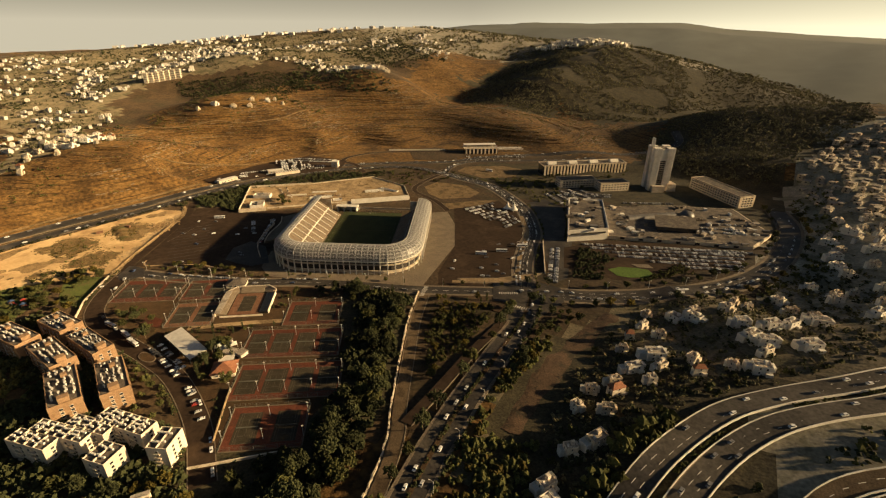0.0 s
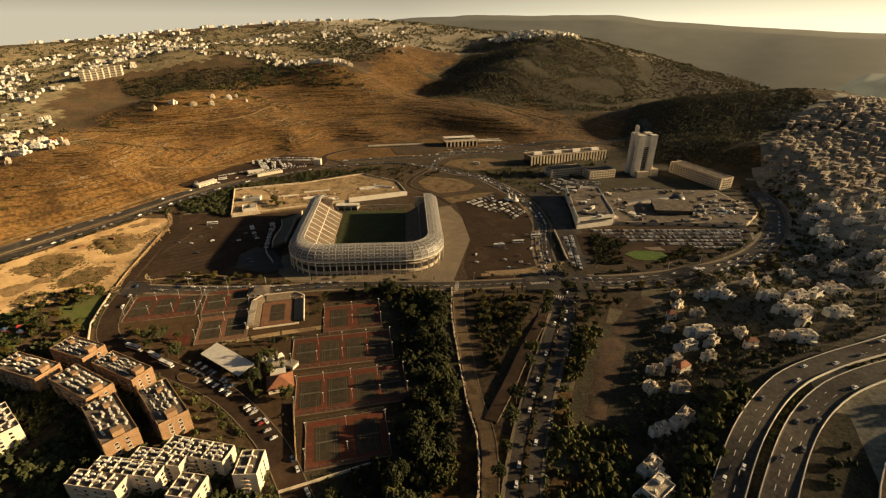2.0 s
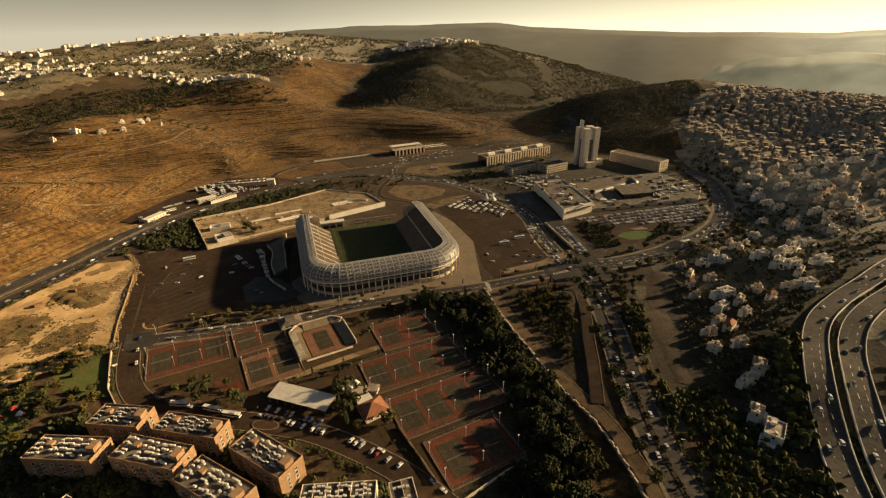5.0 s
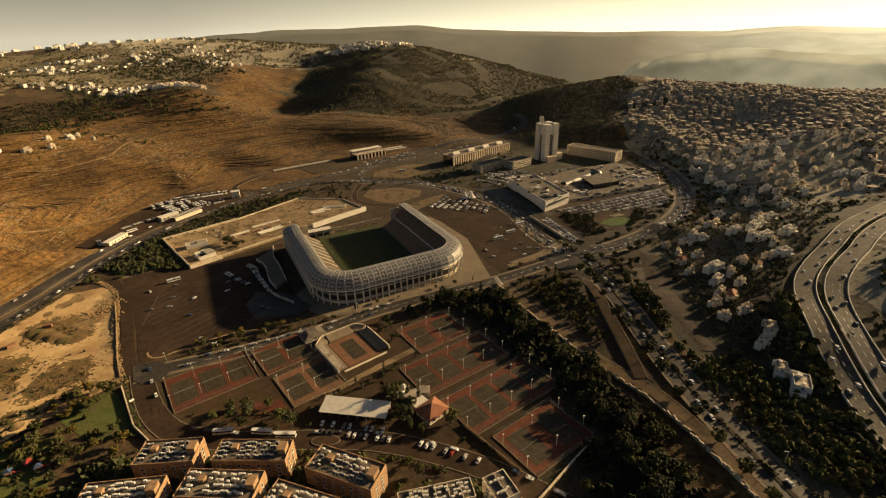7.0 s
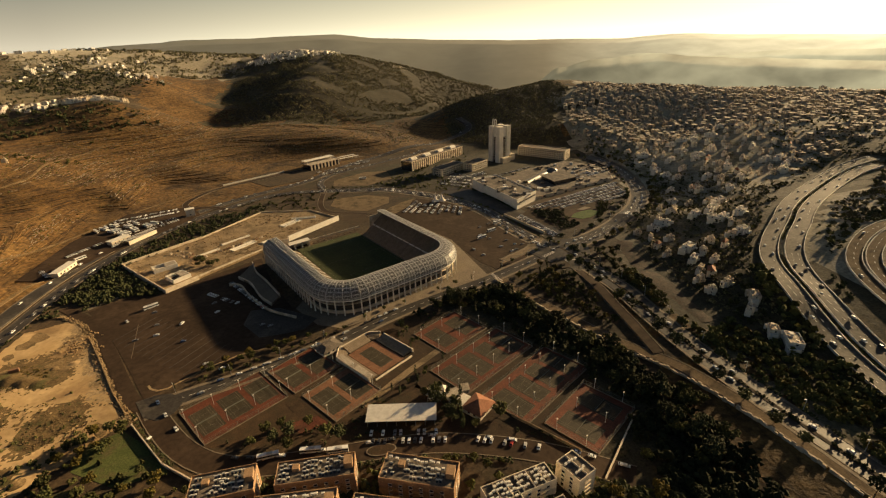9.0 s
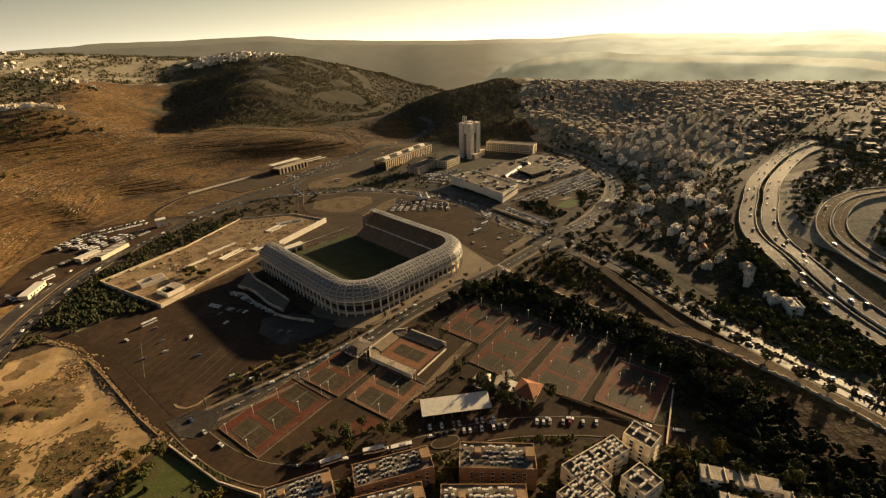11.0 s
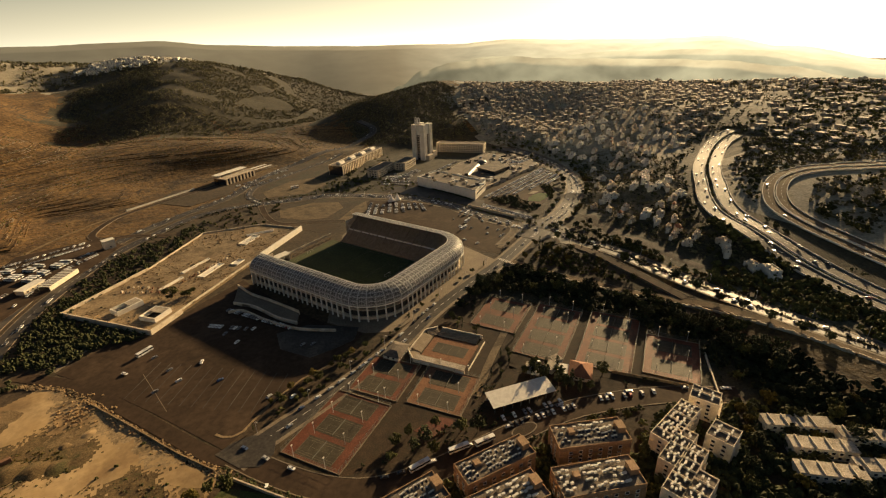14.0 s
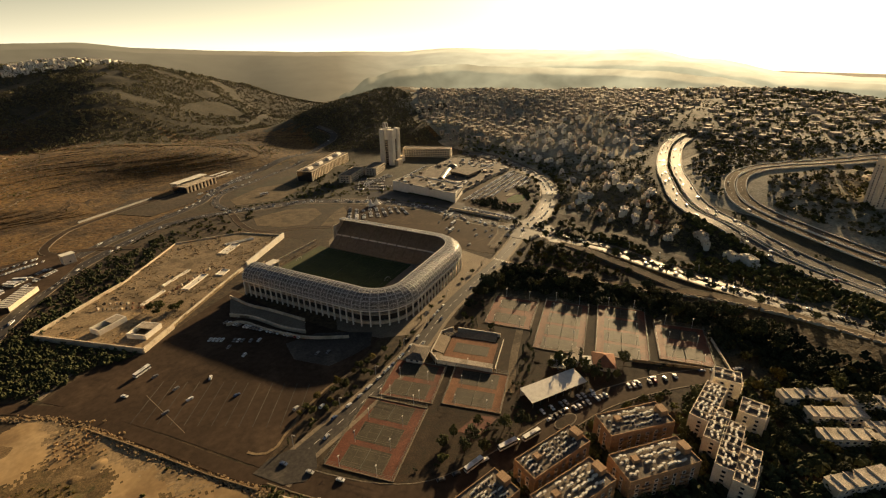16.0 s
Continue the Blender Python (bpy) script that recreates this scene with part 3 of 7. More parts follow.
R_RAMP = road("road", [(262, -800), (256, -420), (252, -300), (252, -235), (258, -180), (268, -135), (288, -98), (325, -72), (365, -60), (402, -66), (440, -90), (480, -122), (560, -170)], 4.8, "curving highway ramp with pale parapets", lanes=(0,), lift=1.0, material=M_BANKROAD)
R_RAMP2 = road("road", [(p.x, p.y) for p in sides(R_RAMP, -12.5)[::4]], 4.5, "curving highway ramp with pale parapets", lanes=(0,), lift=1.0, material=M_BANKROAD)
R_ACCESS = road("road", [(-384, 30), (-366, 14), (-343, -8), (-324, -36), (-305, -66), (-276, -112), (-258, -130)], 4.5, "access lane along the rubble wall", kerb=False, material=M_LOT, lift=0.20)
R_LOWER = road("road", [(-262, -122), (-247, -144), (-228, -166), (-205, -181), (-170, -187), (-120, -188), (-80, -192), (-30, -210), (10, -235)], 7, "dim lane lined with parked cars", kerb=True, material=M_LOT, lift=0.16)
R_OVAL = road("road", [(-80, 182), (-114, 206), (-160, 226), (-172, 262), (-170, 318)], 3.6, "narrow service road behind the stadium", lift=0.18, material=M_LOT)
R_YARD = road("road", [(-281, 262), (-322, 289), (-352, 294), (-364, 318), (-352, 358), (-328, 389), (-240, 446), (-196, 476)], 4, "narrow road looping past the bus yard to the station", lift=0.42, material=M_LOT)
thing("road", Mesh().prism([(50, 40), (62, 14), (84, -14), (104, -6), (118, 40), (108, 62), (78, 62)], -0.3, 0.33), M_ASPHALT, "wide asphalt junction with worn markings", "road", kind="structure")
thing("road", Mesh().prism([(-272, -116), (-262, -132), (-252, -137), (-244, -132), (-240, -120), (-252, -112), (-262, -112)], -0.3, 0.34), M_ASPHALT, "worn asphalt lane junction", "road", kind="structure")

# ---- flat grounds ----
patch("car_park", [(-360, 18), (-334, -13), (-302, -60), (-268, -114), (-252, -104), (-213, -80), (-178, -62), (-160, -50), (-178, -28), (-205, 30), (-226, 95), (-268, 66), (-302, 36), (-330, 40)], 0.1, M_LOT, "worn brown-grey asphalt car park with faded bays", "car park")
patch("car_park", [(8, 10), (45, 28), (66, 62), (46, 110), (32, 170), (2, 216), (-38, 250), (-78, 195), (-52, 150), (-20, 92), (-4, 30)], 0.1, M_LOT, "asphalt car park with bays and islands", "car park")
patch("plaza", [(-160, -50), (-140, -60), (-100, -44), (-40, -16), (-3, -2), (-20, 92), (-50, 147), (-78, 178), (-110, 150), (-180, -20)], 0.07, M_PAVE, "pale paved apron round the stadium", "paving")
road("verge", [(16, 22), (48, 40), (63, 62), (50, 108), (36, 165), (10, 212)], 2.4, "golden dry grass verge round the car park", kerb=False, material=M_LOTSOIL, lift=0.3)
for k in range(13):
    thing("bay_stripe", Mesh().beam((-296 + 6.2 * k, -6 - 5.1 * k, 0.105), (-318 + 6.2 * k, -37 - 5.1 * k, 0.105), 0.5, 0.03), M_ASPHALT, "faint worn stripe between rows of bays", "road marking", "bay stripes", kind="structure")
thing("faded_line", Mesh().beam((-307, -15, 0.1), (-294, -64, 0.1), 0.35, 0.04), M_PAVE, "faded pale line across the car park", "road marking", kind="structure")
patch("apron", [(-218, -14), (-194, -15), (-176, -28), (-161, -40), (-170, -54), (-186, -57), (-204, -58), (-220, -36)], 0.16, M_ASPHALT, "worn concrete apron beside the ramps", "paving")
road("footpath", [(-322, 72), (-335, 55), (-346, 40), (-362, 22)], 2.2, "pale path through dark shrubs", kerb=False, material=M_PAVE, lift=0.12)
# churned building site with real relief
EARTH = [(-402, -60), (-395, -8), (-366, 4), (-352, -10), (-322, -54), (-288, -112), (-272, -134), (-300, -170), (-340, -230), (-420, -300), (-414, -150)]
em = Mesh()
ex, ey = [-424 + 1.3 * i for i in range(124)], [-304 + 1.3 * j for j in range(244)]


def earth_z(x, y):
    return 0.35 + 1.2 * noise.noise((x * 0.024, y * 0.024, 2)) + 0.4 * noise.noise((x * 0.08, y * 0.08, 5)) + 0.07 * noise.noise((x * 0.3, y * 0.3, 6))


em.v = [(x, y, earth_z(x, y)) for y in ey for x in ex]
em.f = [(j * 124 + i, j * 124 + i + 1, j * 124 + i + 125, j * 124 + i + 124) for j in range(243) for i in range(123) if inside(ex[i] + 0.65, ey[j] + 0.65, EARTH)]
site = thing("bare_ground", em, [M_SAND, M_WEEDS, M_LOTSOIL], "churned pale earth building site", "bare ground", kind="structure", smooth=True)
WEEDY = [(1, [(-334, -143), (-335, -115), (-311, -102), (-300, -113), (-298, -130), (-309, -147), (-323, -153)]),
         (1, [(-378, -52), (-358, -45), (-336, -58), (-328, -78), (-340, -88), (-372, -80), (-392, -66)]),
         (1, [(-395, -150), (-392, -106), (-362, -100), (-345, -120), (-352, -146)]),
         (1, [(-330, -186), (-336, -166), (-322, -160), (-310, -176)]),
         (1, [(-420, -300), (-414, -230), (-380, -200), (-352, -230)]),
         (2, [(-366, 4), (-352, -10), (-322, -54), (-288, -112), (-300, -108), (-336, -50), (-360, -16)])]
which = []
for f in em.f:
    x, y = em.v[f[0]][0], em.v[f[0]][1]
    x += 9 * noise.noise((x * 0.09, y * 0.09, 31)) + 5 * noise.noise((x * 0.3, y * 0.3, 33)) + 5 * noise.noise((x * 0.9, y * 0.9, 35))
    y += 9 * noise.noise((x * 0.09, y * 0.09, 32)) + 5 * noise.noise((x * 0.3, y * 0.3, 34)) + 5 * noise.noise((x * 0.9, y * 0.9, 36))
    which.append(next((k for k, p in WEEDY if inside(x, y, p)), 0))
site.data.polygons.foreach_set("material_index", which)
patch("bare_ground", EARTH, 0.03, M_DIRT, "brown trodden earth under the building site", "bare ground")
patch("field", [(-158, 250), (-153, 280), (-106, 286), (-76, 268), (-78, 242), (-109, 216), (-135, 225)], 0.12, M_DIRT, "bare brown oval field with dry grass", "field")
patch("field", [(-156, 348), (-156, 378), (-107, 415), (-69, 414), (-62, 362), (-104, 334)], 0.15, M_DIRT, "dry field with shrubs inside the slip road", "field")
patch("verge", [(-99, 199), (-62, 238), (-43, 250), (-52, 220), (-80, 188)], 0.14, M_DIRT, "brown straw strip beside the car park", "verge")
patch("verge", [(-150, 200), (-118, 208), (-100, 180), (-128, 168)], 0.1, M_STRAW, "dry straw verge", "verge")
patch("field", [(-255, 370), (-200, 400), (-180, 450), (-270, 470), (-300, 420)], 0.4, M_GROUND, "fenced brown field by the station", "field")
# the grove's shade is put into this floor's soil colour
patch("grove_floor", [(-10, -18), (20, -60), (60, -140), (76, -210), (88, -300), (-20, -330), (-10, -220), (28, -200), (22, -150), (-10, -100), (-50, -62), (-60, -40)], 0.05, M_SCRUB, "soil toned dark with pine grove shade", "ground")
bank_earth = Mesh()
for k in range(40):
    y = 40 - 4.2 * k
    mid = 158 - 0.28 * (40 - y) + 0.0009 * (40 - y) ** 2 + 3 * noise.noise((y * 0.04, 1, 1))
    half = (14 - 5 * abs(k - 18) / 22) * (0.85 + 0.5 * noise.noise((y * 0.05, 4, 2)))
    bank_earth.v += [(mid + half * u, y + 2 * noise.noise((u, y * 0.1, 3)), gz(mid + half * u, y) + h) for u, h in ((-1, -0.4), (-0.6, 0.25), (0, 0.35), (0.55, 0.25), (1, -0.4))]
bank_earth.f = [(5 * k + j, 5 * k + j + 1, 5 * k + j + 6, 5 * k + j + 5) for k in range(39) for j in range(4)]
thing("earth_bank", bank_earth, M_BANK, "bare brown earth bank beside the valley road", "earth bank", kind="structure", smooth=True)
patch("lawn", [(-286, -168), (-287, -151), (-270, -141), (-250, -158), (-232, -180), (-258, -184)], 0.11, M_MEADOW, "dull green lawn beside the lane", "lawn")
patch("lawn", [(-340, -190), (-280, -180), (-250, -230), (-330, -280)], 0.1, M_MEADOW, "dull green lawn beside the building site", "lawn")


# ---- stadium ----
STAD = Matrix.Translation((-134.5, 81, 0)) @ Matrix.Rotation(radians(27), 4, "Z")
stadium = hub("stadium", STAD, "horseshoe football stadium with curved grey panelled roof", "stadium")


def horseshoe(off, v_end=38.0, step=6.0, half=68.0, back=-106.5, rad=30.0):
    """A U line round the pitch, moved off metres outwards, from the left arm's tip to the right one's."""
    h, b, r = half + off, back - off, rad + off
    n = max(2, round((v_end - (back + rad)) / step))
    pts = [(-h, v_end + (b + r - v_end) * i / n) for i in range(n)]
    m = max(3, round(rad * 1.57 / step))
    pts += [(-h + r - r * math.cos(a), b + r - r * math.sin(a)) for a in (math.pi / 2 * i / m for i in range(m))]
    k = round(2 * (half - rad) / step)
    pts += [(-h + r + 2 * (h - r) * i / k, b) for i in range(k)]
    pts += [(h - r + r * math.sin(a), b + r - r * math.cos(a)) for a in (math.pi / 2 * i / m for i in range(m))]
    return pts + [(h, b + r + (v_end - b - r) * i / n) for i in range(n + 1)]


def sweep(m, profile, lines, close=False):
    """Joins the points of lines[k] (one per profile point) at the heights of the profile."""
    n0, np_ = len(m.v), len(profile)
    cols = [horseshoe(o) if lines is None else lines(o) for o, z in profile]
    for i in range(len(cols[0])):
        for j, (o, z) in enumerate(profile):
            m.v.append((*cols[j][i], z))
    for i in range(len(cols[0]) - 1):
        for j in range(np_ - 1 if not close else np_):
            a, b = n0 + i * np_ + j, n0 + i * np_ + (j + 1) % np_
            m.f.append((a, b, b + np_, a + np_))
    return m


ROOF = [(7.2, 14.0), (7.6, 16.6), (6.6, 19.8), (4.2, 22.3), (0.8, 24.2), (-3.2, 25.1), (-7.4, 25.2)]
# stands: stepped concrete tiers
tiers = []
for lo, hi, z0, z1, rows in ((-29.0, -15.5, 1.2, 9.0, 16), (-14.0, 1.2, 11.0, 21.5, 20)):
    tiers.append([])
    for i in range(rows):
        o = lo + (hi - lo) * i / rows
        z = z0 + (z1 - z0) * i / rows
        tiers[-1] += [(o, z), (o, z + (z1 - z0) / rows)]
    tiers[-1] += [(hi, z1), (hi, z1 - 1.2), (lo, z0 - 1.2)]
lower = part("lower_stand", sweep(Mesh(), tiers[0], None, True), M_SEAT, stadium, "stepped sandy concrete lower tier")
upper = part("upper_stand", sweep(Mesh(), tiers[1], None, True), M_SEAT, stadium, "stepped sandy concrete upper tier")
# shade of the recess behind the pillars is put into this wall's colour
part("concourse_wall", sweep(Mesh(), [(2.2, 0), (2.2, 15), (1.2, 15), (1.2, 0)], None, True), M_DARKROOF, stadium, "concourse wall coloured dark for the recess shade")
part("plinth", sweep(Mesh(), [(4.2, 0), (4.2, 2.6), (2.8, 2.6)], None), M_STONE, stadium, "pale stone base wall")
part("ring_deck", sweep(Mesh(), [(4.6, 8.4), (4.6, 9.0), (2.3, 9.0), (2.3, 8.4)], None, True), M_STONE, stadium, "concrete gallery slab")
part("ring_beam", sweep(Mesh(), [(7.8, 13.2), (7.8, 14.1), (6.5, 14.1), (6.5, 13.2)], None, True), M_WHITE, stadium, "white ring beam under the roof edge")
part("inner_gutter", sweep(Mesh(), [(-7.3, 24.7), (-7.3, 25.5), (-8.1, 25.5), (-8.1, 24.7)], None, True), M_STEEL, stadium)
ring = [horseshoe(o) for o, z in ROOF]
for i in range(len(ring[0]) - 1):
    # four curved panels in each bay, set a little apart
    for j, (a, b) in enumerate(((0, 1), (1, 3), (3, 5), (5, 6))):
        m = Mesh()
        cols = list(range(a, b + 1))
        m.v = [tuple(Vector((*ring[k][i + e], ROOF[k][1])).lerp(Vector((*ring[k][i + 1 - e], ROOF[k][1])), 0.035)) for k in cols for e in (0, 1)]
        m.f = [(2 * k, 2 * k + 1, 2 * k + 3, 2 * k + 2) for k in range(len(cols) - 1)]
        part("roof_panel", m, M_PANEL, stadium, smooth=True)
for i in range(len(ring[0])):
    rib, pil = Mesh(), Mesh()
    for k in range(len(ROOF) - 1):
        rib.beam((*ring[k][i], ROOF[k][1] + 0.1), (*ring[k + 1][i], ROOF[k + 1][1] + 0.1), 0.45, 0.6)
    part("roof_rib", rib, M_STEEL, stadium)
    x, y = ring[0][i]
    pil.box(x, y, 0, 13.3, 1.0, 1.0, 0, 0.85)
    part("pillar", pil, M_WHITE, stadium)
# pitch
pitch = part("pitch", Mesh().prism([(-37, -64), (37, -64), (37, 50), (-37, 50)], -0.3, 0.25), M_GRASS, stadium, "mown dark green football pitch")
lines = Mesh()
for x, y, sx, sy in ((0, -52.5, 68, 0.25), (0, 52.5, 68, 0.25), (-34, 0, 0.25, 105), (34, 0, 0.25, 105), (0, 0, 68, 0.25), (0, 36, 40, 0.25), (0, -36, 40, 0.25), (-20, 44.2, 0.25, 16.5), (20, 44.2, 0.25, 16.5), (-20, -44.2, 0.25, 16.5), (20, -44.2, 0.25, 16.5)):
    lines.box(x, y - 7, 0.2, 0.27, sx if sx > 1 else 0.14, sy if sy > 1 else 0.14)
part("pitch_marking", lines, M_COURTLINE, pitch, "white touchlines and boxes")


# ---- stadium: open end, ramps, inner details ----
part("end_wall", Mesh().box(2, 62, 0, 2.6, 88, 0.6), M_STONE, stadium, "low pale wall across the open end")
endb = Mesh()
for x in (-46, -38, -30, -22):
    endb.box(x, 55, 0, 6, 1.2, 8)
endb.box(-34, 55, 6, 7.0, 28, 9).box(-34, 58.5, 0, 6, 28, 1)
part("end_pavilion", endb, M_WHITE, stadium, "white pavilion with open bays at the pitch end")
for k in range(9):
    part("aisle", Mesh().beam((-39.5, -62 + 11.5 * k, 2.2), (-66.5, -62 + 11.5 * k, 21.6), 1.0, 0.5), M_WHITE, stadium, "pale stair aisle")
    # right-hand aisles take the sandy colour of the stand
    part("aisle", Mesh().beam((39.5, -62 + 11.5 * k, 2.2), (66.5, -62 + 11.5 * k, 21.6), 0.9, 0.4), M_SEAT, stadium, "sandy stair aisle")
part("walkway_rail", sweep(Mesh(), [(-15.2, 9.2), (-15.2, 10.8), (-14.8, 10.8), (-14.8, 9.2)], None, True), M_WHITE, stadium, "pale parapet between the tiers")
for o, z in ((7.5, 15.2), (7.3, 18.1), (5.5, 21.0), (2.6, 23.2), (-1.2, 24.7), (-5.2, 25.3)):
    part("purlin", sweep(Mesh(), [(o + 0.12, z - 0.05), (o + 0.12, z + 0.25), (o - 0.12, z + 0.25), (o - 0.12, z - 0.05)], None, True), M_STEEL, stadium)
brace = Mesh()
for i in range(len(ring[0]) - 1):
    rib = Mesh()
    for k in range(len(ROOF) - 1):
        a, b = [(Vector(ring[j][i]) + Vector(ring[j][i + 1])) / 2 for j in (k, k + 1)]
        rib.beam((*a, ROOF[k][1] + 0.08), (*b, ROOF[k + 1][1] + 0.08), 0.22, 0.3)
    part("thin_rib", rib, M_STEEL, stadium)
    for k in range(len(ROOF) - 1):
        a, b, c, d = [Vector((*ring[q][i + e], ROOF[q][1] + 0.12)) for q, e in ((k, 0), (k + 1, 1), (k, 1), (k + 1, 0))]
        brace.beam(a, b, 0.14).beam(c, d, 0.14)
part("roof_bracing", brace, M_STEEL, stadium, "thin crossed steel bracing", kind="stuff")
for side in (-1, 1):
    m = Mesh()
    for k in range(len(ROOF) - 1):
        (a, za), (b, zb) = ROOF[k], ROOF[k + 1]
        m.add([(side * (68 + a), 38, za), (side * (68 + b), 38, zb), (side * (68 + b), 38, 11), (side * (68 + a), 38, 11)], [(0, 1, 2, 3)])
    m.box(side * 62, 38.4, 0, 21, 26, 0.8)
    part("end_gable", m, M_STONE, stadium, "stone end wall of the stand")
for gy_, s in ((45.5, 1), (-59.5, -1)):
    g = Mesh().beam((-3.66, gy_, 0.2), (-3.66, gy_, 2.7), 0.14).beam((3.66, gy_, 0.2), (3.66, gy_, 2.7), 0.14).beam((-3.66, gy_, 2.65), (3.66, gy_, 2.65), 0.14).beam((-3.66, gy_ + 1.8 * s, 0.25), (3.66, gy_ + 1.8 * s, 0.25), 0.08)
    thing("goal", g, M_LINE, "white football goal on the pitch", "goal", "football goals", at=STAD.copy())
for k in range(7):
    thing("bench", Mesh().box(0, 0, 0, 0.9, 6, 0.7).box(0, 0.5, 0.9, 1.6, 6, 0.2), M_SEAT, "low bench row at the pitch end", "bench", "pitch benches", at=STAD @ pose(-14 + 8 * k, 53.5, 0.0))


def wavy_wall(pts, h, w, label):
    line = spline(pts, 4)
    m = Mesh()
    for a, b in zip(line[:-1], line[1:]):
        m.beam((a.x, a.y, h / 2), (b.x, b.y, h / 2), w, h)
    return thing("ramp_wall", m, M_STONE, label, "wall")


wavy_wall([(-232, 80), (-224, 56), (-212, 35), (-196, 4)], 4.2, 1.0, "curving pale retaining wall beside the stadium ramp")
wavy_wall([(-240, 51), (-226, 35), (-213, 7), (-201, -10)], 3.0, 0.9, "curving pale retaining wall beside the stadium ramp")
wavy_wall([(-246, 38), (-235, 34), (-224, 13), (-210, -9), (-198, -22), (-178, -36)], 2.4, 0.9, "curving pale wall above parked cars")
thing("ramp", Mesh().prism([(-232, 80), (-224, 56), (-212, 35), (-196, 4), (-201, -10), (-213, 7), (-226, 35), (-240, 51)], 0, 2.0), M_PAVE, "pale paved ramp up to the stadium", "ramp")


# ---- windows, blocks ----
def window_mesh(name, w, h, frame_mat, sill=True):
    m = Mesh()
    m.box(0, 0.0, 0, h, w, 0.12)
    glass = len(m.f)
    m.box(-w / 2 - 0.06, 0.06, -0.06, h + 0.06, 0.12, 0.2).box(w / 2 + 0.06, 0.06, -0.06, h + 0.06, 0.12, 0.2).box(0, 0.06, h - 0.02, h + 0.12, w, 0.2)
    if sill:
        m.box(0, 0.1, -0.14, 0.02, w + 0.3, 0.32)
    me = m.mesh(name, [M_GLASS, frame_mat])
    me.polygons.foreach_set("material_index", [0 if i < glass else 1 for i in range(len(m.f))])
    return me


WIN = window_mesh("window", 1.7, 1.5, M_WHITE)
WINBIG = window_mesh("window", 3.0, 1.9, M_WHITE)


def windows_on(parent, L, W, floors, z0, step, gap, me, sides_=(0, 1, 2, 3), inset=2.0):
    """Windows in even rows on the chosen sides of a box of L by W."""
    for s in sides_:
        run, out = (L, W / 2) if s % 2 == 0 else (W, L / 2)
        n = int((run - inset) // gap)
        if n < 1:
            continue
        for f in range(floors):
            for i in range(n):
                u = (i - (n - 1) / 2) * gap
                m = Matrix.Rotation(radians((180, 270, 0, 90)[s]), 4, "Z") @ pose(u, out + 0.02, z0 + f * step)
                part("window", me, None, parent, at=m)


def parapet(L, W, z, h=0.8, t=0.35):
    return Mesh().box(0, W / 2 - t / 2, z, z + h, L, t).box(0, -W / 2 + t / 2, z, z + h, L, t).box(L / 2 - t / 2, 0, z, z + h, t, W - 2 * t).box(-L / 2 + t / 2, 0, z, z + h, t, W - 2 * t)


def tank_heater(at):
    """A solar water heater: white tank on legs with a tilted dark panel."""
    ob = hub("solar_heater", at, "white solar water tank with tilted panel on flat roof", "solar heater", "roof water heaters")
    tank = Mesh()
    n = 8
    tank.v = [(x, 0.45 * math.cos(2 * math.pi * i / n), 1.4 + 0.45 * math.sin(2 * math.pi * i / n)) for x in (-0.95, 0.95) for i in range(n)]
    tank.f = [(i, (i + 1) % n, n + (i + 1) % n, n + i) for i in range(n)] + [tuple(range(n - 1, -1, -1)), tuple(range(n, 2 * n))]
    part("tank", tank, M_LINE, ob, smooth=False)
    part("panel", Mesh().beam((0, -0.5, 1.05), (0, -1.5, 0.2), 1.4, 0.1), M_GLASS, ob, "dark tilted collector panel")
    part("stand", Mesh().beam((-0.7, 0, 0), (-0.7, 0, 1.1), 0.1).beam((0.7, 0, 0), (0.7, 0, 1.1), 0.1).beam((-0.7, -0.4, 1.1), (0.7, -0.4, 1.1), 0.08), M_FENCE, ob)
    return ob


HEATER = tank_heater(pose(-196, -206, 14.1))
heaters = []


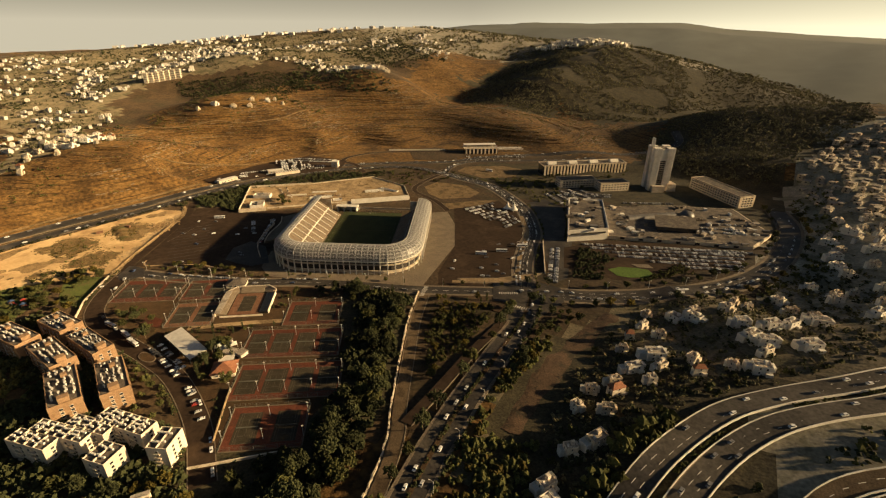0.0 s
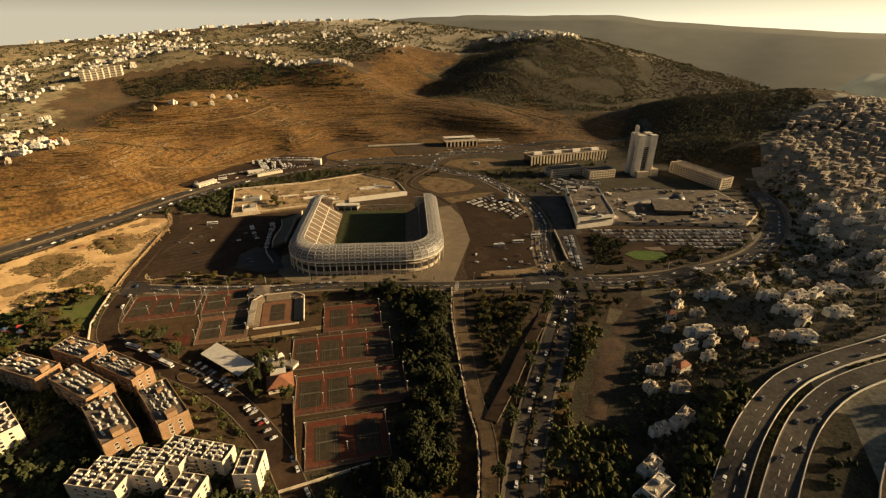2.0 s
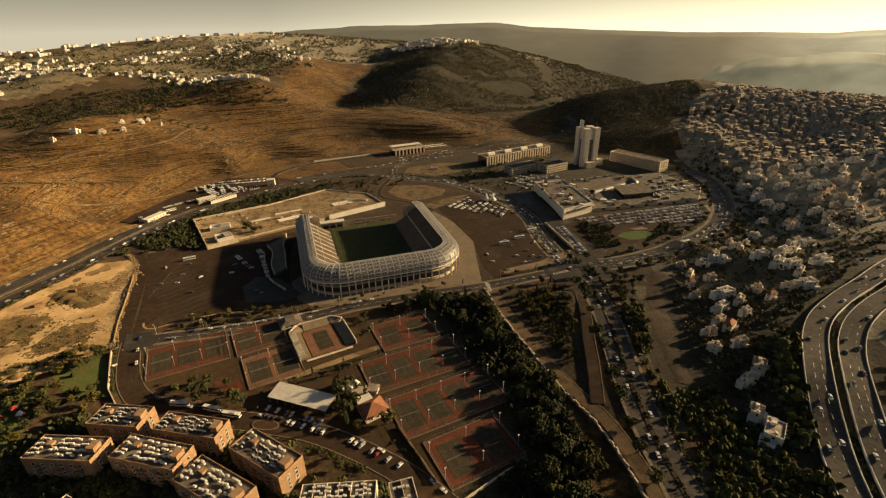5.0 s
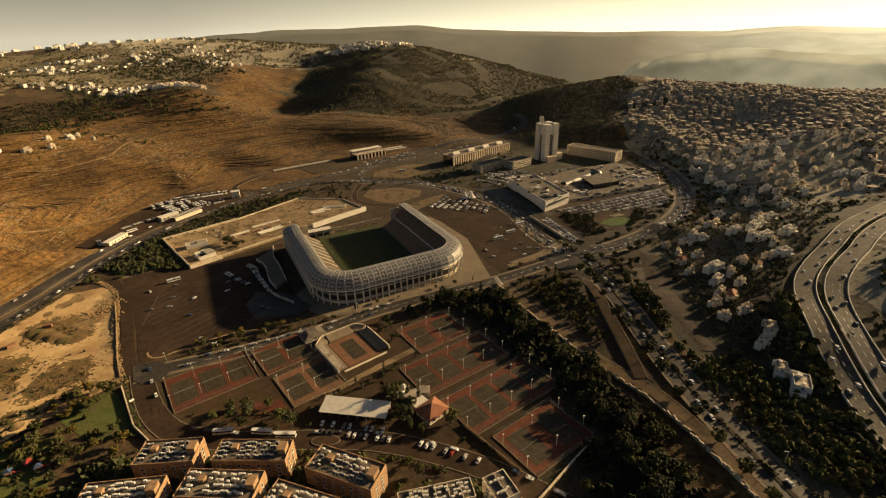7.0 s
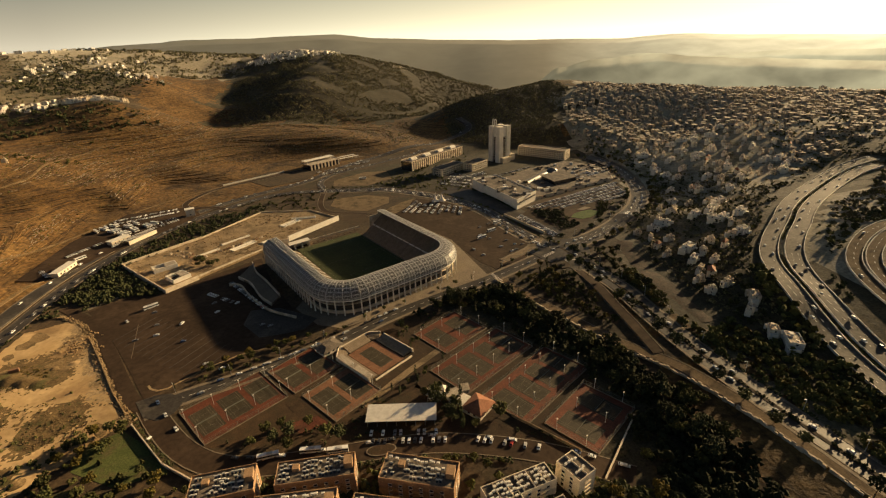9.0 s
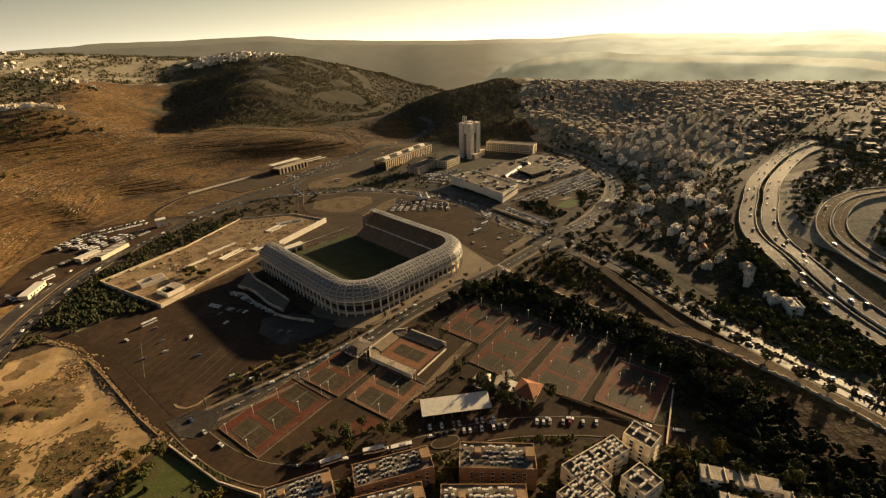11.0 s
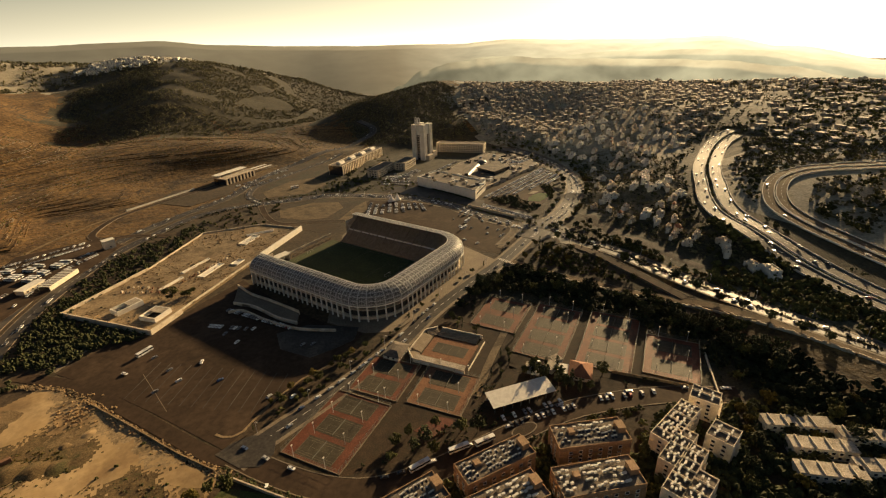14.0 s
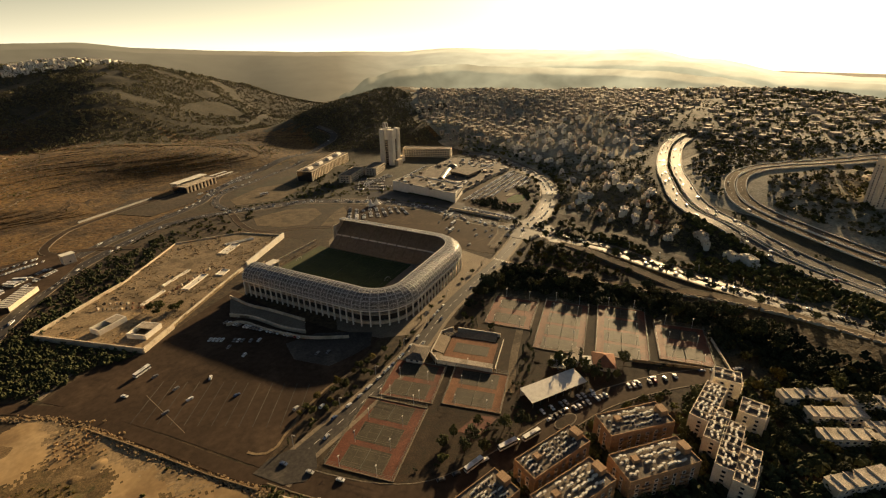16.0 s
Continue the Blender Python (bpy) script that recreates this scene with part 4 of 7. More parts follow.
def apartment(x, y, L, W, turn, H, wall, label, floors, rows=2, group="slab blocks", both=True, clutter=True):
    ob = hub("apartment_block", pose(x, y, gz(x, y), 0, 0, turn), label, "apartment building", group)
    part("wall", Mesh().box(0, 0, -1, H, L, W), wall, ob)
    part("roof", Mesh().box(0, 0, H, H + 0.12, L - 0.7, W - 0.7), M_ROOFD, ob, "dirty grey flat roof")
    part("parapet", parapet(L, W, H), wall, ob)
    if clutter:
        part("stair_head", Mesh().box(L * 0.42, 0, H, H + 3.6, 4.0, 5.5).box(L * 0.42, 0, H + 3.6, H + 3.8, 4.3, 5.8), wall, ob)
        for f in range(1, floors + 1):
            part("floor_band", parapet(L + 0.24, W + 0.24, 2.75 * f + 0.9, 0.35, 0.3), wall, ob)
        part("stair_head", Mesh().box(-L * 0.25, W * 0.1, H, H + 2.2, 3.2, 3.2), wall, ob)
    if not clutter:
        for k in range(1, int(L // 6)):
            part("dividing_wall", Mesh().box(-L / 2 + L * k / int(L // 6), 0, H + 0.1, H + 1.3, 0.3, W - 0.8), wall, ob)
    for s in (-1,):
        for k in range(max(1, int(L // 11))):
            u = (k - (int(L // 11) - 1) / 2) * 11
            for f in range(floors):
                part("balcony", Mesh().box(u, s * (W / 2 + 0.6), 1.3 + f * 2.75, 1.45 + f * 2.75, 4.2, 1.3).box(u, s * (W / 2 + 1.2), 1.45 + f * 2.75, 2.35 + f * 2.75, 4.2, 0.12), wall, ob)
    windows_on(ob, L, W, floors, 1.9, 2.75, 5.2, WIN, (0, 1, 3) if floors < 6 else (0, 3))
    rng = random.Random(int(x * 7 + y))
    for r in range(rows):
        for k in range(int((L - 3) // 1.9)):
            u = -L / 2 + 2.5 + 1.9 * k + rng.uniform(-0.4, 0.4)
            v = (r + 0.5) / rows * (W - 3) - (W - 3) / 2 + rng.uniform(-0.7, 0.7)
            if rng.random() < 0.85 and not (clutter and (u > L * 0.42 - 3 or abs(u + L * 0.25) < 2.6)):
                heaters.append(pose(x, y, gz(x, y), 0, 0, turn) @ pose(u, v, H + 0.12, 0, 0, rng.uniform(-9, 9) + 4) @ Matrix.Scale(0.82, 4))
    return ob


ORANGE = "stone-clad slab block with solar tanks on its flat roof"
apartment(-196, -206, 31, 16, 3, 14, M_BRICK, ORANGE, 4, 4)
apartment(-151, -207, 39, 14, -2, 14, M_BRICK, ORANGE, 4, 4)
apartment(-100, -219, 38, 16, -22, 14, M_BRICK, ORANGE, 4, 4)
apartment(-207, -231, 38, 16, 5, 14, M_BRICK, ORANGE, 4, 4)
apartment(-160, -227, 39, 16, -4, 14, M_BRICK, ORANGE, 4, 4)
apartment(-116, -240, 40, 17, -20, 14, M_BRICK, ORANGE, 4, 4)
PALE = "white stepped apartment terrace with rows of roof tanks"
apartment(-54, -236, 36, 11, 12, 13, M_WALLC, PALE, 4, 3, "white terraces", clutter=False)
apartment(-68, -247.5, 28, 9, 15, 13, M_WALLC, PALE, 4, 2, "white terraces", clutter=False)
apartment(-77, -258, 36, 9, 16, 13, M_WALLC, PALE, 4, 2, "white terraces", clutter=False)
apartment(-84, -269, 27, 9, 15, 13, M_WALLC, PALE, 4, 2, "white terraces", clutter=False)
apartment(-23, -232, 12, 15, 25, 13, M_WALLC, PALE, 4, 2, "white terraces", clutter=False)
apartment(-41, -254, 14, 13, 15, 13, M_WALLC, PALE, 4, 2, "white terraces", clutter=False)
apartment(-172, -266, 28, 15, -15, 13, M_WALLC, PALE, 4, 3, "white terraces", clutter=False)
for x, y, L, t in ((7, -266, 34, -36), (1, -281, 30, -40), (-13, -291, 30, -40), (-42, -303, 34, -25), (28, -290, 28, -40), (12, -304, 28, -38)):
    ob = hub("terrace_house_row", pose(x, y, gz(x, y), 0, 0, t), "low stepped row of terrace houses among trees", "terrace houses", "low terrace rows")
    part("wall", Mesh().box(0, 0, -1, 7, L, 8), M_WALLC, ob)
    part("roof", Mesh().box(0, 0, 7, 7.25, L + 0.5, 8.5), M_ROOF, ob, "pale flat roof")
    for k in range(int(L // 7)):
        part("dividing_wall", Mesh().box(-L / 2 + 3.5 + 7 * k, 0, 7.25, 8.1, 0.4, 8.2), M_WALLC, ob)
    windows_on(ob, L, 8, 2, 1.2, 3.0, 3.6, WIN, (0, 2))
for m in heaters[:110]:
    copy_thing(HEATER, m)
more = Mesh()
for m in heaters[110:]:
    p, q = m @ Vector((-0.95, 0, 1.3)), m @ Vector((0.95, 0, 1.3))
    more.beam(p, q, 0.95)
    for sx in (-0.7, 0.7):
        more.beam(m @ Vector((sx, 0, 0)), m @ Vector((sx, 0, 1.0)), 0.12)
if more.v:
    thing("solar_heaters", more, M_LINE, "many white solar water tanks on roofs", "solar heaters", kind="stuff")

def wall_run(m, pts, h, w, z0=0.0):
    for a, b in zip(pts[:-1], pts[1:]):
        m.beam((*a, z0 + h / 2), (*b, z0 + h / 2), w, h)
    return m


# ---- shopping centre ----
mall = hub("shopping_centre", pose(0, 0, 0), "sprawling pale stone shopping centre with cluttered roof", "shopping centre")
front = [(50, 276), (82, 167), (119, 197), (90, 290)]
rear = [(90.5, 290), (119.5, 198), (165, 215), (215, 235), (262, 250), (280, 300), (240, 370), (165, 341)]
part("front_hall", Mesh().prism(front, 0, 12.6), M_WHITE, mall, "tall pale front hall")
part("main_hall", Mesh().prism(rear, 0, 4.4), M_STONE, mall, "broad lower hall")
part("roof_deck", Mesh().prism([(x * 0.985 + 2.6, y * 0.985 + 4) for x, y in rear], 4.4, 4.65), M_ROOFD, mall, "grey cluttered roof deck")
part("roof_deck", Mesh().prism([(x * 0.93 + 6, y * 0.95 + 11) for x, y in front], 12.6, 12.8), M_ROOFD, mall, "dirty grey roof deck")
part("front_parapet", wall_run(Mesh(), front + front[:1], 1.3, 0.6, 12.6), M_WHITE, mall, "white parapet")
part("glass_hall", Mesh().prism([(165, 240), (205, 255), (198, 290), (158, 276)], 4.4, 10), M_GLASS, mall, "dark glazed central hall")
part("glass_hall_roof", Mesh().prism([(163, 238), (207, 254), (200, 292), (156, 278)], 10, 10.8), M_ROOFD, mall)
part("sign_band", Mesh().beam((85, 166.5, 9.4), (117, 193.5, 9.4), 0.5, 2.0), M_DARKROOF, mall, "dark band on the front")
dome_m = Mesh()
for r, z in ((9, 4.6), (8.2, 7.3), (6, 9.4), (3, 10.6), (0.4, 11)):
    dome_m.v += [(190 + r * math.cos(2 * math.pi * i / 14), 312 + r * math.sin(2 * math.pi * i / 14), z) for i in range(14)]
dome_m.f = [(14 * k + i, 14 * k + (i + 1) % 14, 14 * (k + 1) + (i + 1) % 14, 14 * (k + 1) + i) for k in range(4) for i in range(14)] + [tuple(range(56, 70))]
part("skylight_dome", dome_m, M_PANEL, mall, "pale skylight dome", smooth=True)
vault = Mesh()
for i in range(9):
    a = math.pi * i / 8
    for s in (0, 1):
        p = Vector((128, 262, 0)).lerp(Vector((176, 305, 0)), s)
        vault.v.append((p.x + 5 * math.cos(a) * 0.67, p.y - 5 * math.cos(a) * 0.74, 4.6 + 4 * math.sin(a)))
vault.f = [(2 * i, 2 * i + 2, 2 * i + 3, 2 * i + 1) for i in range(8)]
part("skylight_vault", vault, M_PANEL, mall, "long vaulted skylight", smooth=True)
rng = random.Random(4)
for k in range(230):
    x, y = rng.uniform(60, 275), rng.uniform(180, 350)
    z = 12.8 if inside(x, y, front) else 4.65 if inside(x, y, rear) and not boxed(x, y, 182, 265, 30, 32) < 0 and math.hypot(x - 190, y - 312) > 12 else None
    if z and not boxed(x, y, 152, 284, 30, 26) < 0:
        part("roof_plant", Mesh().box(x, y, z, z + rng.uniform(1.2, 3.2), rng.uniform(2, 9), rng.uniform(2, 6), rng.choice((25, 35, 70))), rng.choice((M_WHITE, M_ROOF, M_STEEL, M_ROOFD, M_PANEL, M_ROOFD)), mall)
wmesh = window_mesh("window", 5.0, 2.6, M_STONE, False)
for k in range(7):
    p = Vector((125, 200, 0)).lerp(Vector((255, 247, 0)), (k + 0.5) / 7)
    part("window", wmesh, None, mall, at=Matrix.Translation((p.x, p.y - 0.3, 1.2)) @ Matrix.Rotation(radians(200), 4, "Z"))
patch("car_park", [(84, 150), (98, 104), (150, 105), (248, 196), (262, 236), (215, 228), (160, 210), (119, 190)], 0.12, M_LOT, "crowded car park before the shopping centre", "car park")
patch("forecourt", [(51, 267), (86, 175), (108, 84), (100, 70), (72, 120), (56, 152), (22, 235), (-2, 262), (14, 290)], 0.09, M_ASPHALT, "dark asphalt forecourt below the shopping centre", "forecourt")
patch("car_park", [(32, 368), (86, 346), (62, 284), (48, 274), (2, 312)], 0.1, M_ASPHALT, "dark asphalt car park between offices and shops", "car park")
patch("lawn", [(14, 420), (60, 462), (50, 470), (4, 430)], 0.14, M_LAWN, "watered green lawn between the offices", "lawn")
patch("lawn", [(137, 123), (146, 134), (160, 140), (172, 142), (178, 134), (172, 124), (158, 116), (148, 114)], 0.3, M_LAWN, "bright green lawn with pale terrace", "lawn")
thing("terrace", Mesh().prism([(154, 146), (170, 154), (176, 148), (162, 142)], 0, 0.5), M_PAVE, "pale paved terrace above the lawn", "terrace")
thing("retaining_wall", Mesh().beam((60, 150, 1.5), (86, 82, 1.5), 1, 3), M_STONE, "stone retaining wall along the dark road", "wall")

# ---- office tower ----
tower = hub("office_tower", pose(136, 424, 0, 0, 0, 30) @ Matrix.Diagonal((0.8, 0.8, 1.0, 1.0)), "tall pale stone office tower with twin-arch crown", "tower")
part("core", Mesh().box(0, 0, 0, 55, 27, 25), M_GLASS, tower, "dark recessed glazed core")
for sx in (-1, 1):
    for sy in (-1, 1):
        p = part("pier", Mesh().box(sx * 11.8, sy * 10.5, 0, 62, 12.4, 11), M_WHITE, tower, "pale stone corner pier")
        for k in (-2, 0, 2):
            part("pier_rib", Mesh().box(sx * 11.8 + k * 2.2, sy * (10.5 + 5.6), 0, 61, 1.3, 0.7), M_WHITE, p)
            part("pier_rib", Mesh().box(sx * (11.8 + 6.3), sy * 10.5 + k * 2.0, 0, 61, 0.7, 1.3), M_WHITE, p)
part("top_band", Mesh().box(0, 0, 44, 60.5, 29.5, 27.5), M_WHITE, tower, "pale stone top storey")
part("roof", Mesh().box(0, 0, 60.5, 61, 26, 24), M_ROOFD, tower)
crown = Mesh()
for oy in (-3.2, 3.2):
    pts_ = [(-17, oy - 2.2, 62), (-17, oy - 2.2, 71)] + [(-17, oy - 2.2 * math.cos(a), 71 + 3.6 * math.sin(a)) for a in (math.pi * i / 8 for i in range(1, 8))] + [(-17, oy + 2.2, 71), (-17, oy + 2.2, 62)]
    for a, b in zip(pts_[:-1], pts_[1:]):
        crown.beam(a, b, 1.3, 1.3)
part("crown_arch", crown, M_WHITE, tower, "white twin arch on the roof")
for f in range(13):
    part("spandrel", Mesh().box(0, 0, 4 + f * 3.1, 5.0 + f * 3.1, 27.5, 25.5), M_STONE, tower)
for x, y, L, W, h in ((22, -14, 16, 12, 11), (-4, -22, 22, 9, 9), (28, 6, 14, 10, 8)):
    part("podium", Mesh().box(x, y, 0, h, L, W), M_STONE, tower, "stepped stone podium")


def office(x, y, L, W, turn, H, label, floors, piers=0, vaults=0, roof=M_ROOFD):
    ob = hub("office_building", pose(x, y, 0, 0, 0, turn), label, "office building")
    part("wall", Mesh().box(0, 0, 0, H, L - 1.6 if piers else L, W - 1.6 if piers else W), M_GLASS if piers else M_STONE, ob)
    part("roof", Mesh().box(0, 0, H, H + 0.4, L, W), roof, ob)
    part("parapet", parapet(L, W, H + 0.4, 0.9, 0.5), M_STONE, ob)
    for k in range(piers):
        u = -L / 2 + L * (k + 0.5) / piers
        for s in (1, -1):
            part("pier", Mesh().box(u, s * (W / 2 - 0.4), 0, H, 2.6, 1.6), M_STONE, ob)
    for k in range(vaults):
        u = -L / 2 + L * (k + 0.5) / vaults
        v = Mesh()
        for i in range(7):
            a = math.pi * i / 6
            v.v += [(u - 7, 4.5 * math.cos(a), H + 0.4 + 4.2 * math.sin(a)), (u + 7, 4.5 * math.cos(a), H + 0.4 + 4.2 * math.sin(a))]
        v.f = [(2 * i, 2 * i + 1, 2 * i + 3, 2 * i + 2) for i in range(6)] + [tuple(range(0, 14, 2)), tuple(range(13, 0, -2))]
        part("roof_vault", v, M_WHITE, ob, "white barrel vault on the roof")
    if not piers:
        windows_on(ob, L, W, floors, 1.5, 3.4, 4.6, WINBIG, (0, 1, 3))
    return ob


office(20, 452, 143, 26, 40, 15, "long pale office building with colonnade and roof vaults", 3, 26, 4)
office(32, 374, 56, 20, 40, 11, "low stone office block with ribbon windows", 3)
office(82, 386, 44, 20, 40, 11, "low stone office block with ribbon windows", 3)
office(222, 431, 92, 24, -45, 15, "long terraced stone office block on a slope", 4)
office(-180, 482, 64, 26, 36, 9, "white concrete railway station with open deck", 2, 9, 0, M_ROOF)
thing("station_canopy", Mesh().box(0, 0, 12.5, 13.2, 60, 14).box(-24, 0, 0, 12.5, 1, 10).box(0, 0, 9.9, 12.5, 1, 10).box(24, 0, 9.9, 12.5, 1, 10), M_WHITE, "white canopy over the railway station deck", "canopy", at=pose(-186, 490, 0, 0, 0, 36))
thing("boundary_wall", Mesh().beam((-331, 399, 1.4), (-243, 458, 1.4), 0.9, 2.2), M_WHITE, "long white boundary wall below the hill", "wall")
for k, off in enumerate((0, 13)):
    pl = hub("platform", pose(-160 - off * 0.6, 505 + off * 0.8 - 4, 0, 0, 0, 31), "long pale railway platform with low canopy", "platform", "railway platforms")
    part("deck", Mesh().box(40, 0, 0, 1.1, 190, 5), M_PAVE, pl)
    part("canopy_roof", Mesh().box(20, 0, 4.6, 4.9, 70, 5.4), M_WHITE, pl)
    for q in range(8):
        part("canopy_post", Mesh().box(-12 + 9 * q, 0, 1.1, 4.6, 0.4, 0.4), M_STEEL, pl)
tent = hub("tent", pose(-10, 226, 0), "white twin-peaked tent beside the car park", "tent")
for dx in (-5, 4):
    t = Mesh()
    n = 10
    t.v = [(dx + r * math.cos(2 * math.pi * i / n), r * math.sin(2 * math.pi * i / n), z) for r, z in ((5.5, 2), (2.4, 5), (0.3, 11)) for i in range(n)]
    t.f = [(n * k + i, n * k + (i + 1) % n, n * (k + 1) + (i + 1) % n, n * (k + 1) + i) for k in range(2) for i in range(n)] + [tuple(range(2 * n, 3 * n))]
    part("canopy", t, M_LINE, tent, smooth=True)
    for i in range(5):
        part("pole", Mesh().beam((dx + 5.2 * math.cos(1.25 * i), 5.2 * math.sin(1.25 * i), 0), (dx + 5.2 * math.cos(1.25 * i), 5.2 * math.sin(1.25 * i), 2), 0.2), M_STEEL, tent)

# ---- walled lot behind the stadium ----
LOT = [(-366, 108), (-302, 38), (-224, 116), (-147, 192), (-183, 231), (-248, 241), (-304, 166)]
lot = thing("platform", Mesh().prism(LOT, -1, 2.0), M_LOTSOIL, "raised lot of pale bare earth with rubble", "platform", kind="structure")


thing("perimeter_wall", wall_run(Mesh(), [(-304, 167), (-367, 109), (-302, 37), (-279, 60)], 4.4, 0.9), M_STONE, "pale stone perimeter wall of the raised lot", "wall")
thing("perimeter_wall", wall_run(Mesh(), [(-279, 62), (-224, 117), (-202, 138)], 3.6, 0.9), M_STONE, "pale stone perimeter wall of the raised lot", "wall")
thing("perimeter_wall", wall_run(Mesh(), [(-202, 136), (-146, 191)], 6.2, 1.4), M_WHITE, "tall smooth white wall behind the pitch end", "wall")
thing("perimeter_wall", wall_run(Mesh(), [(-304, 167), (-248, 242), (-183, 232), (-147, 193)], 3.4, 0.8), M_STONE, "pale stone perimeter wall of the raised lot", "wall")
for x, y, L, W, t, h in ((-319, 90, 22, 11, 31, 4.2), (-298, 63, 17, 16, 44, 4.0)):
    ob = hub("concrete_shell", pose(x, y, 2, 0, 0, t), "roofless concrete shell building on the raised lot", "shell building", "concrete shells")
    part("wall", parapet(L, W, 0, h, 0.8), M_WHITE, ob)
    part("floor", Mesh().box(0, 0, 0, 0.3, L - 1.7, W - 1.7), M_DARKROOF, ob, "dark floor inside")
    part("half_roof", Mesh().box(L * 0.24, 0, h - 0.5, h - 0.1, L * 0.45, W - 1.7), M_ROOF, ob)
rng = random.Random(9)
rub = Mesh()
for k in range(3200):
    x, y = rng.uniform(-366, -147), rng.uniform(38, 241)
    if inside(x, y, LOT) and min(boxed(x, y, -319, 90, 14, 14), boxed(x, y, -298, 63, 14, 14)) > 0 and noise.noise((x * 0.03, y * 0.03, 5)) > -0.1:
        s = rng.uniform(0.3, 1.3)
        rub.box(x, y, 1.9, 2 + s * rng.uniform(0.3, 0.9), s * rng.uniform(1, 4), s, rng.choice((45, 45, 135, 40)) + rng.uniform(-20, 20), 0.7)
thing("rubble", rub, M_LOTSOIL, "scattered stones and debris on bare earth", "rubble", kind="stuff")
for x, y, L, W, t in ((-250, 130, 30, 7, 45), (-225, 135, 12, 8, 45), (-262, 150, 34, 3, 40), (-285, 120, 26, 3, 42), (-205, 190, 26, 10, 45), (-190, 205, 30, 5, 0)):
    thing("foundation", parapet(L, W, 2, 1.1, 0.5).box(0, 0, 2, 2.2, L - 1, W - 1), M_WHITE, "low concrete foundation on the raised lot", "foundation", "foundations", at=pose(x, y, 0, 0, 0, t))

# stacked building materials in two rows on the raised lot
for (x0, y0), (x1, y1), n in (((-276, 118), (-232, 152), 16), ((-326, 127), (-290, 104), 11), ((-322, 134), (-282, 108), 10)):
    for k in range(n):
        x, y = x0 + (x1 - x0) * (k + 0.5) / n, y0 + (y1 - y0) * (k + 0.5) / n
        q = rng.uniform(0.7, 1.3)
        pal = hub("material_stack", pose(x + rng.uniform(-0.6, 0.6), y + rng.uniform(-0.6, 0.6), 2.0, 0, 0, rng.uniform(20, 60)), "weathered stack of stone blocks on bare earth", "stack", "material stacks")
        part("pallet", Mesh().box(0, 0, 0, 0.15, 2.2 * q, 1.6 * q), M_BARK, pal)
        part("block_pile", Mesh().box(0, 0, 0.15, 1.3 * q, 2.0 * q, 1.4 * q).box(0.2, 0.1, 1.3 * q, 1.7 * q, 1.4 * q, 1.0 * q), rng.choice((M_ROOFD, M_STONE, M_RUST)), pal)

# shade sails by the club, a playground and a planted oval in the lane
for x, y, t in ((-81, -150, 10), (-75.6, -148.5, 60), (-76.5, -155, 100), (-83, -156, 140)):
    sail = hub("shade_sail", pose(x, y, 0, 0, 0, t), "white peaked shade sail on poles", "shade sail", "shade sails")
    part("canopy", Mesh().add([(-2.6, -2.6, 2.6), (2.6, -2.6, 2.6), (2.6, 2.6, 2.6), (-2.6, 2.6, 2.6), (0, 0, 4.6), (0, 0, 4.4)], [(0, 1, 4), (1, 2, 4), (2, 3, 4), (3, 0, 4), (1, 0, 5), (2, 1, 5), (3, 2, 5), (0, 3, 5)]), M_LINE, sail)
    for a, b in ((-2.5, -2.5), (2.5, -2.5), (2.5, 2.5), (-2.5, 2.5)):
        part("pole", Mesh().box(a, b, 0, 2.6, 0.14, 0.14), M_STEEL, sail)
oval = thing("traffic_island", Mesh().prism([(-118 + 8.5 * math.cos(a), -189 + 4.2 * math.sin(a)) for a in (2 * math.pi * i / 24 for i in range(24))], -0.2, 0.55), M_PAVE, "pale kerbed oval island in the lane", "island")
part("planting", Mesh().prism([(-118 + 7.7 * math.cos(a), -189 + 3.5 * math.sin(a)) for a in (2 * math.pi * i / 24 for i in range(24))], 0.5, 0.62), M_STRAW, oval, "dry planted bed")
wavy_wall([(-142, -272), (-134, -270), (-128, -265), (-128, -259), (-132, -255)], 1.0, 0.7, "low curved white garden wall")
for x, y, t, c in ((-286, -206, 20, 4), (-280, -200, 70, 5), (-272, -203, 40, 4)):
    play = hub("climbing_frame", pose(x, y, 0.1, 0, 0, t), "bright painted playground climbing frame with slide", "climbing frame", "playground frames")
    for a, b in ((-1.5, -1.5), (1.5, -1.5), (1.5, 1.5), (-1.5, 1.5)):
        part("post", Mesh().box(a, b, 0, 3.2, 0.2, 0.2), CAR_MATS[c], play)
    part("deck", Mesh().box(0, 0, 1.5, 1.7, 3.2, 3.2), M_RUST, play)
    part("roof", Mesh().box(0, 0, 3.2, 4.6, 3.8, 3.8, 0, 0.08), CAR_MATS[c], play)
    part("slide", Mesh().beam((1.6, 0, 1.7), (5.2, 0, 0.3), 0.9, 0.15), CAR_MATS[9 - c], play)
for cx, cy, dx, dy, turn in ((3, -7, 0.55, -1.9, 26), (70, 29, 1.7, 1.0, 120), (88, 12, 1.9, 0.2, 95)):
    zebra = Mesh()
    for k in range(-4, 5):
        zebra.box(cx + dx * k, cy + dy * k, 0.3, 0.36, 3.6, 0.7, turn)
    thing("zebra_crossing", zebra, M_LINE, "worn white zebra crossing stripes", "zebra crossing", kind="stuff")


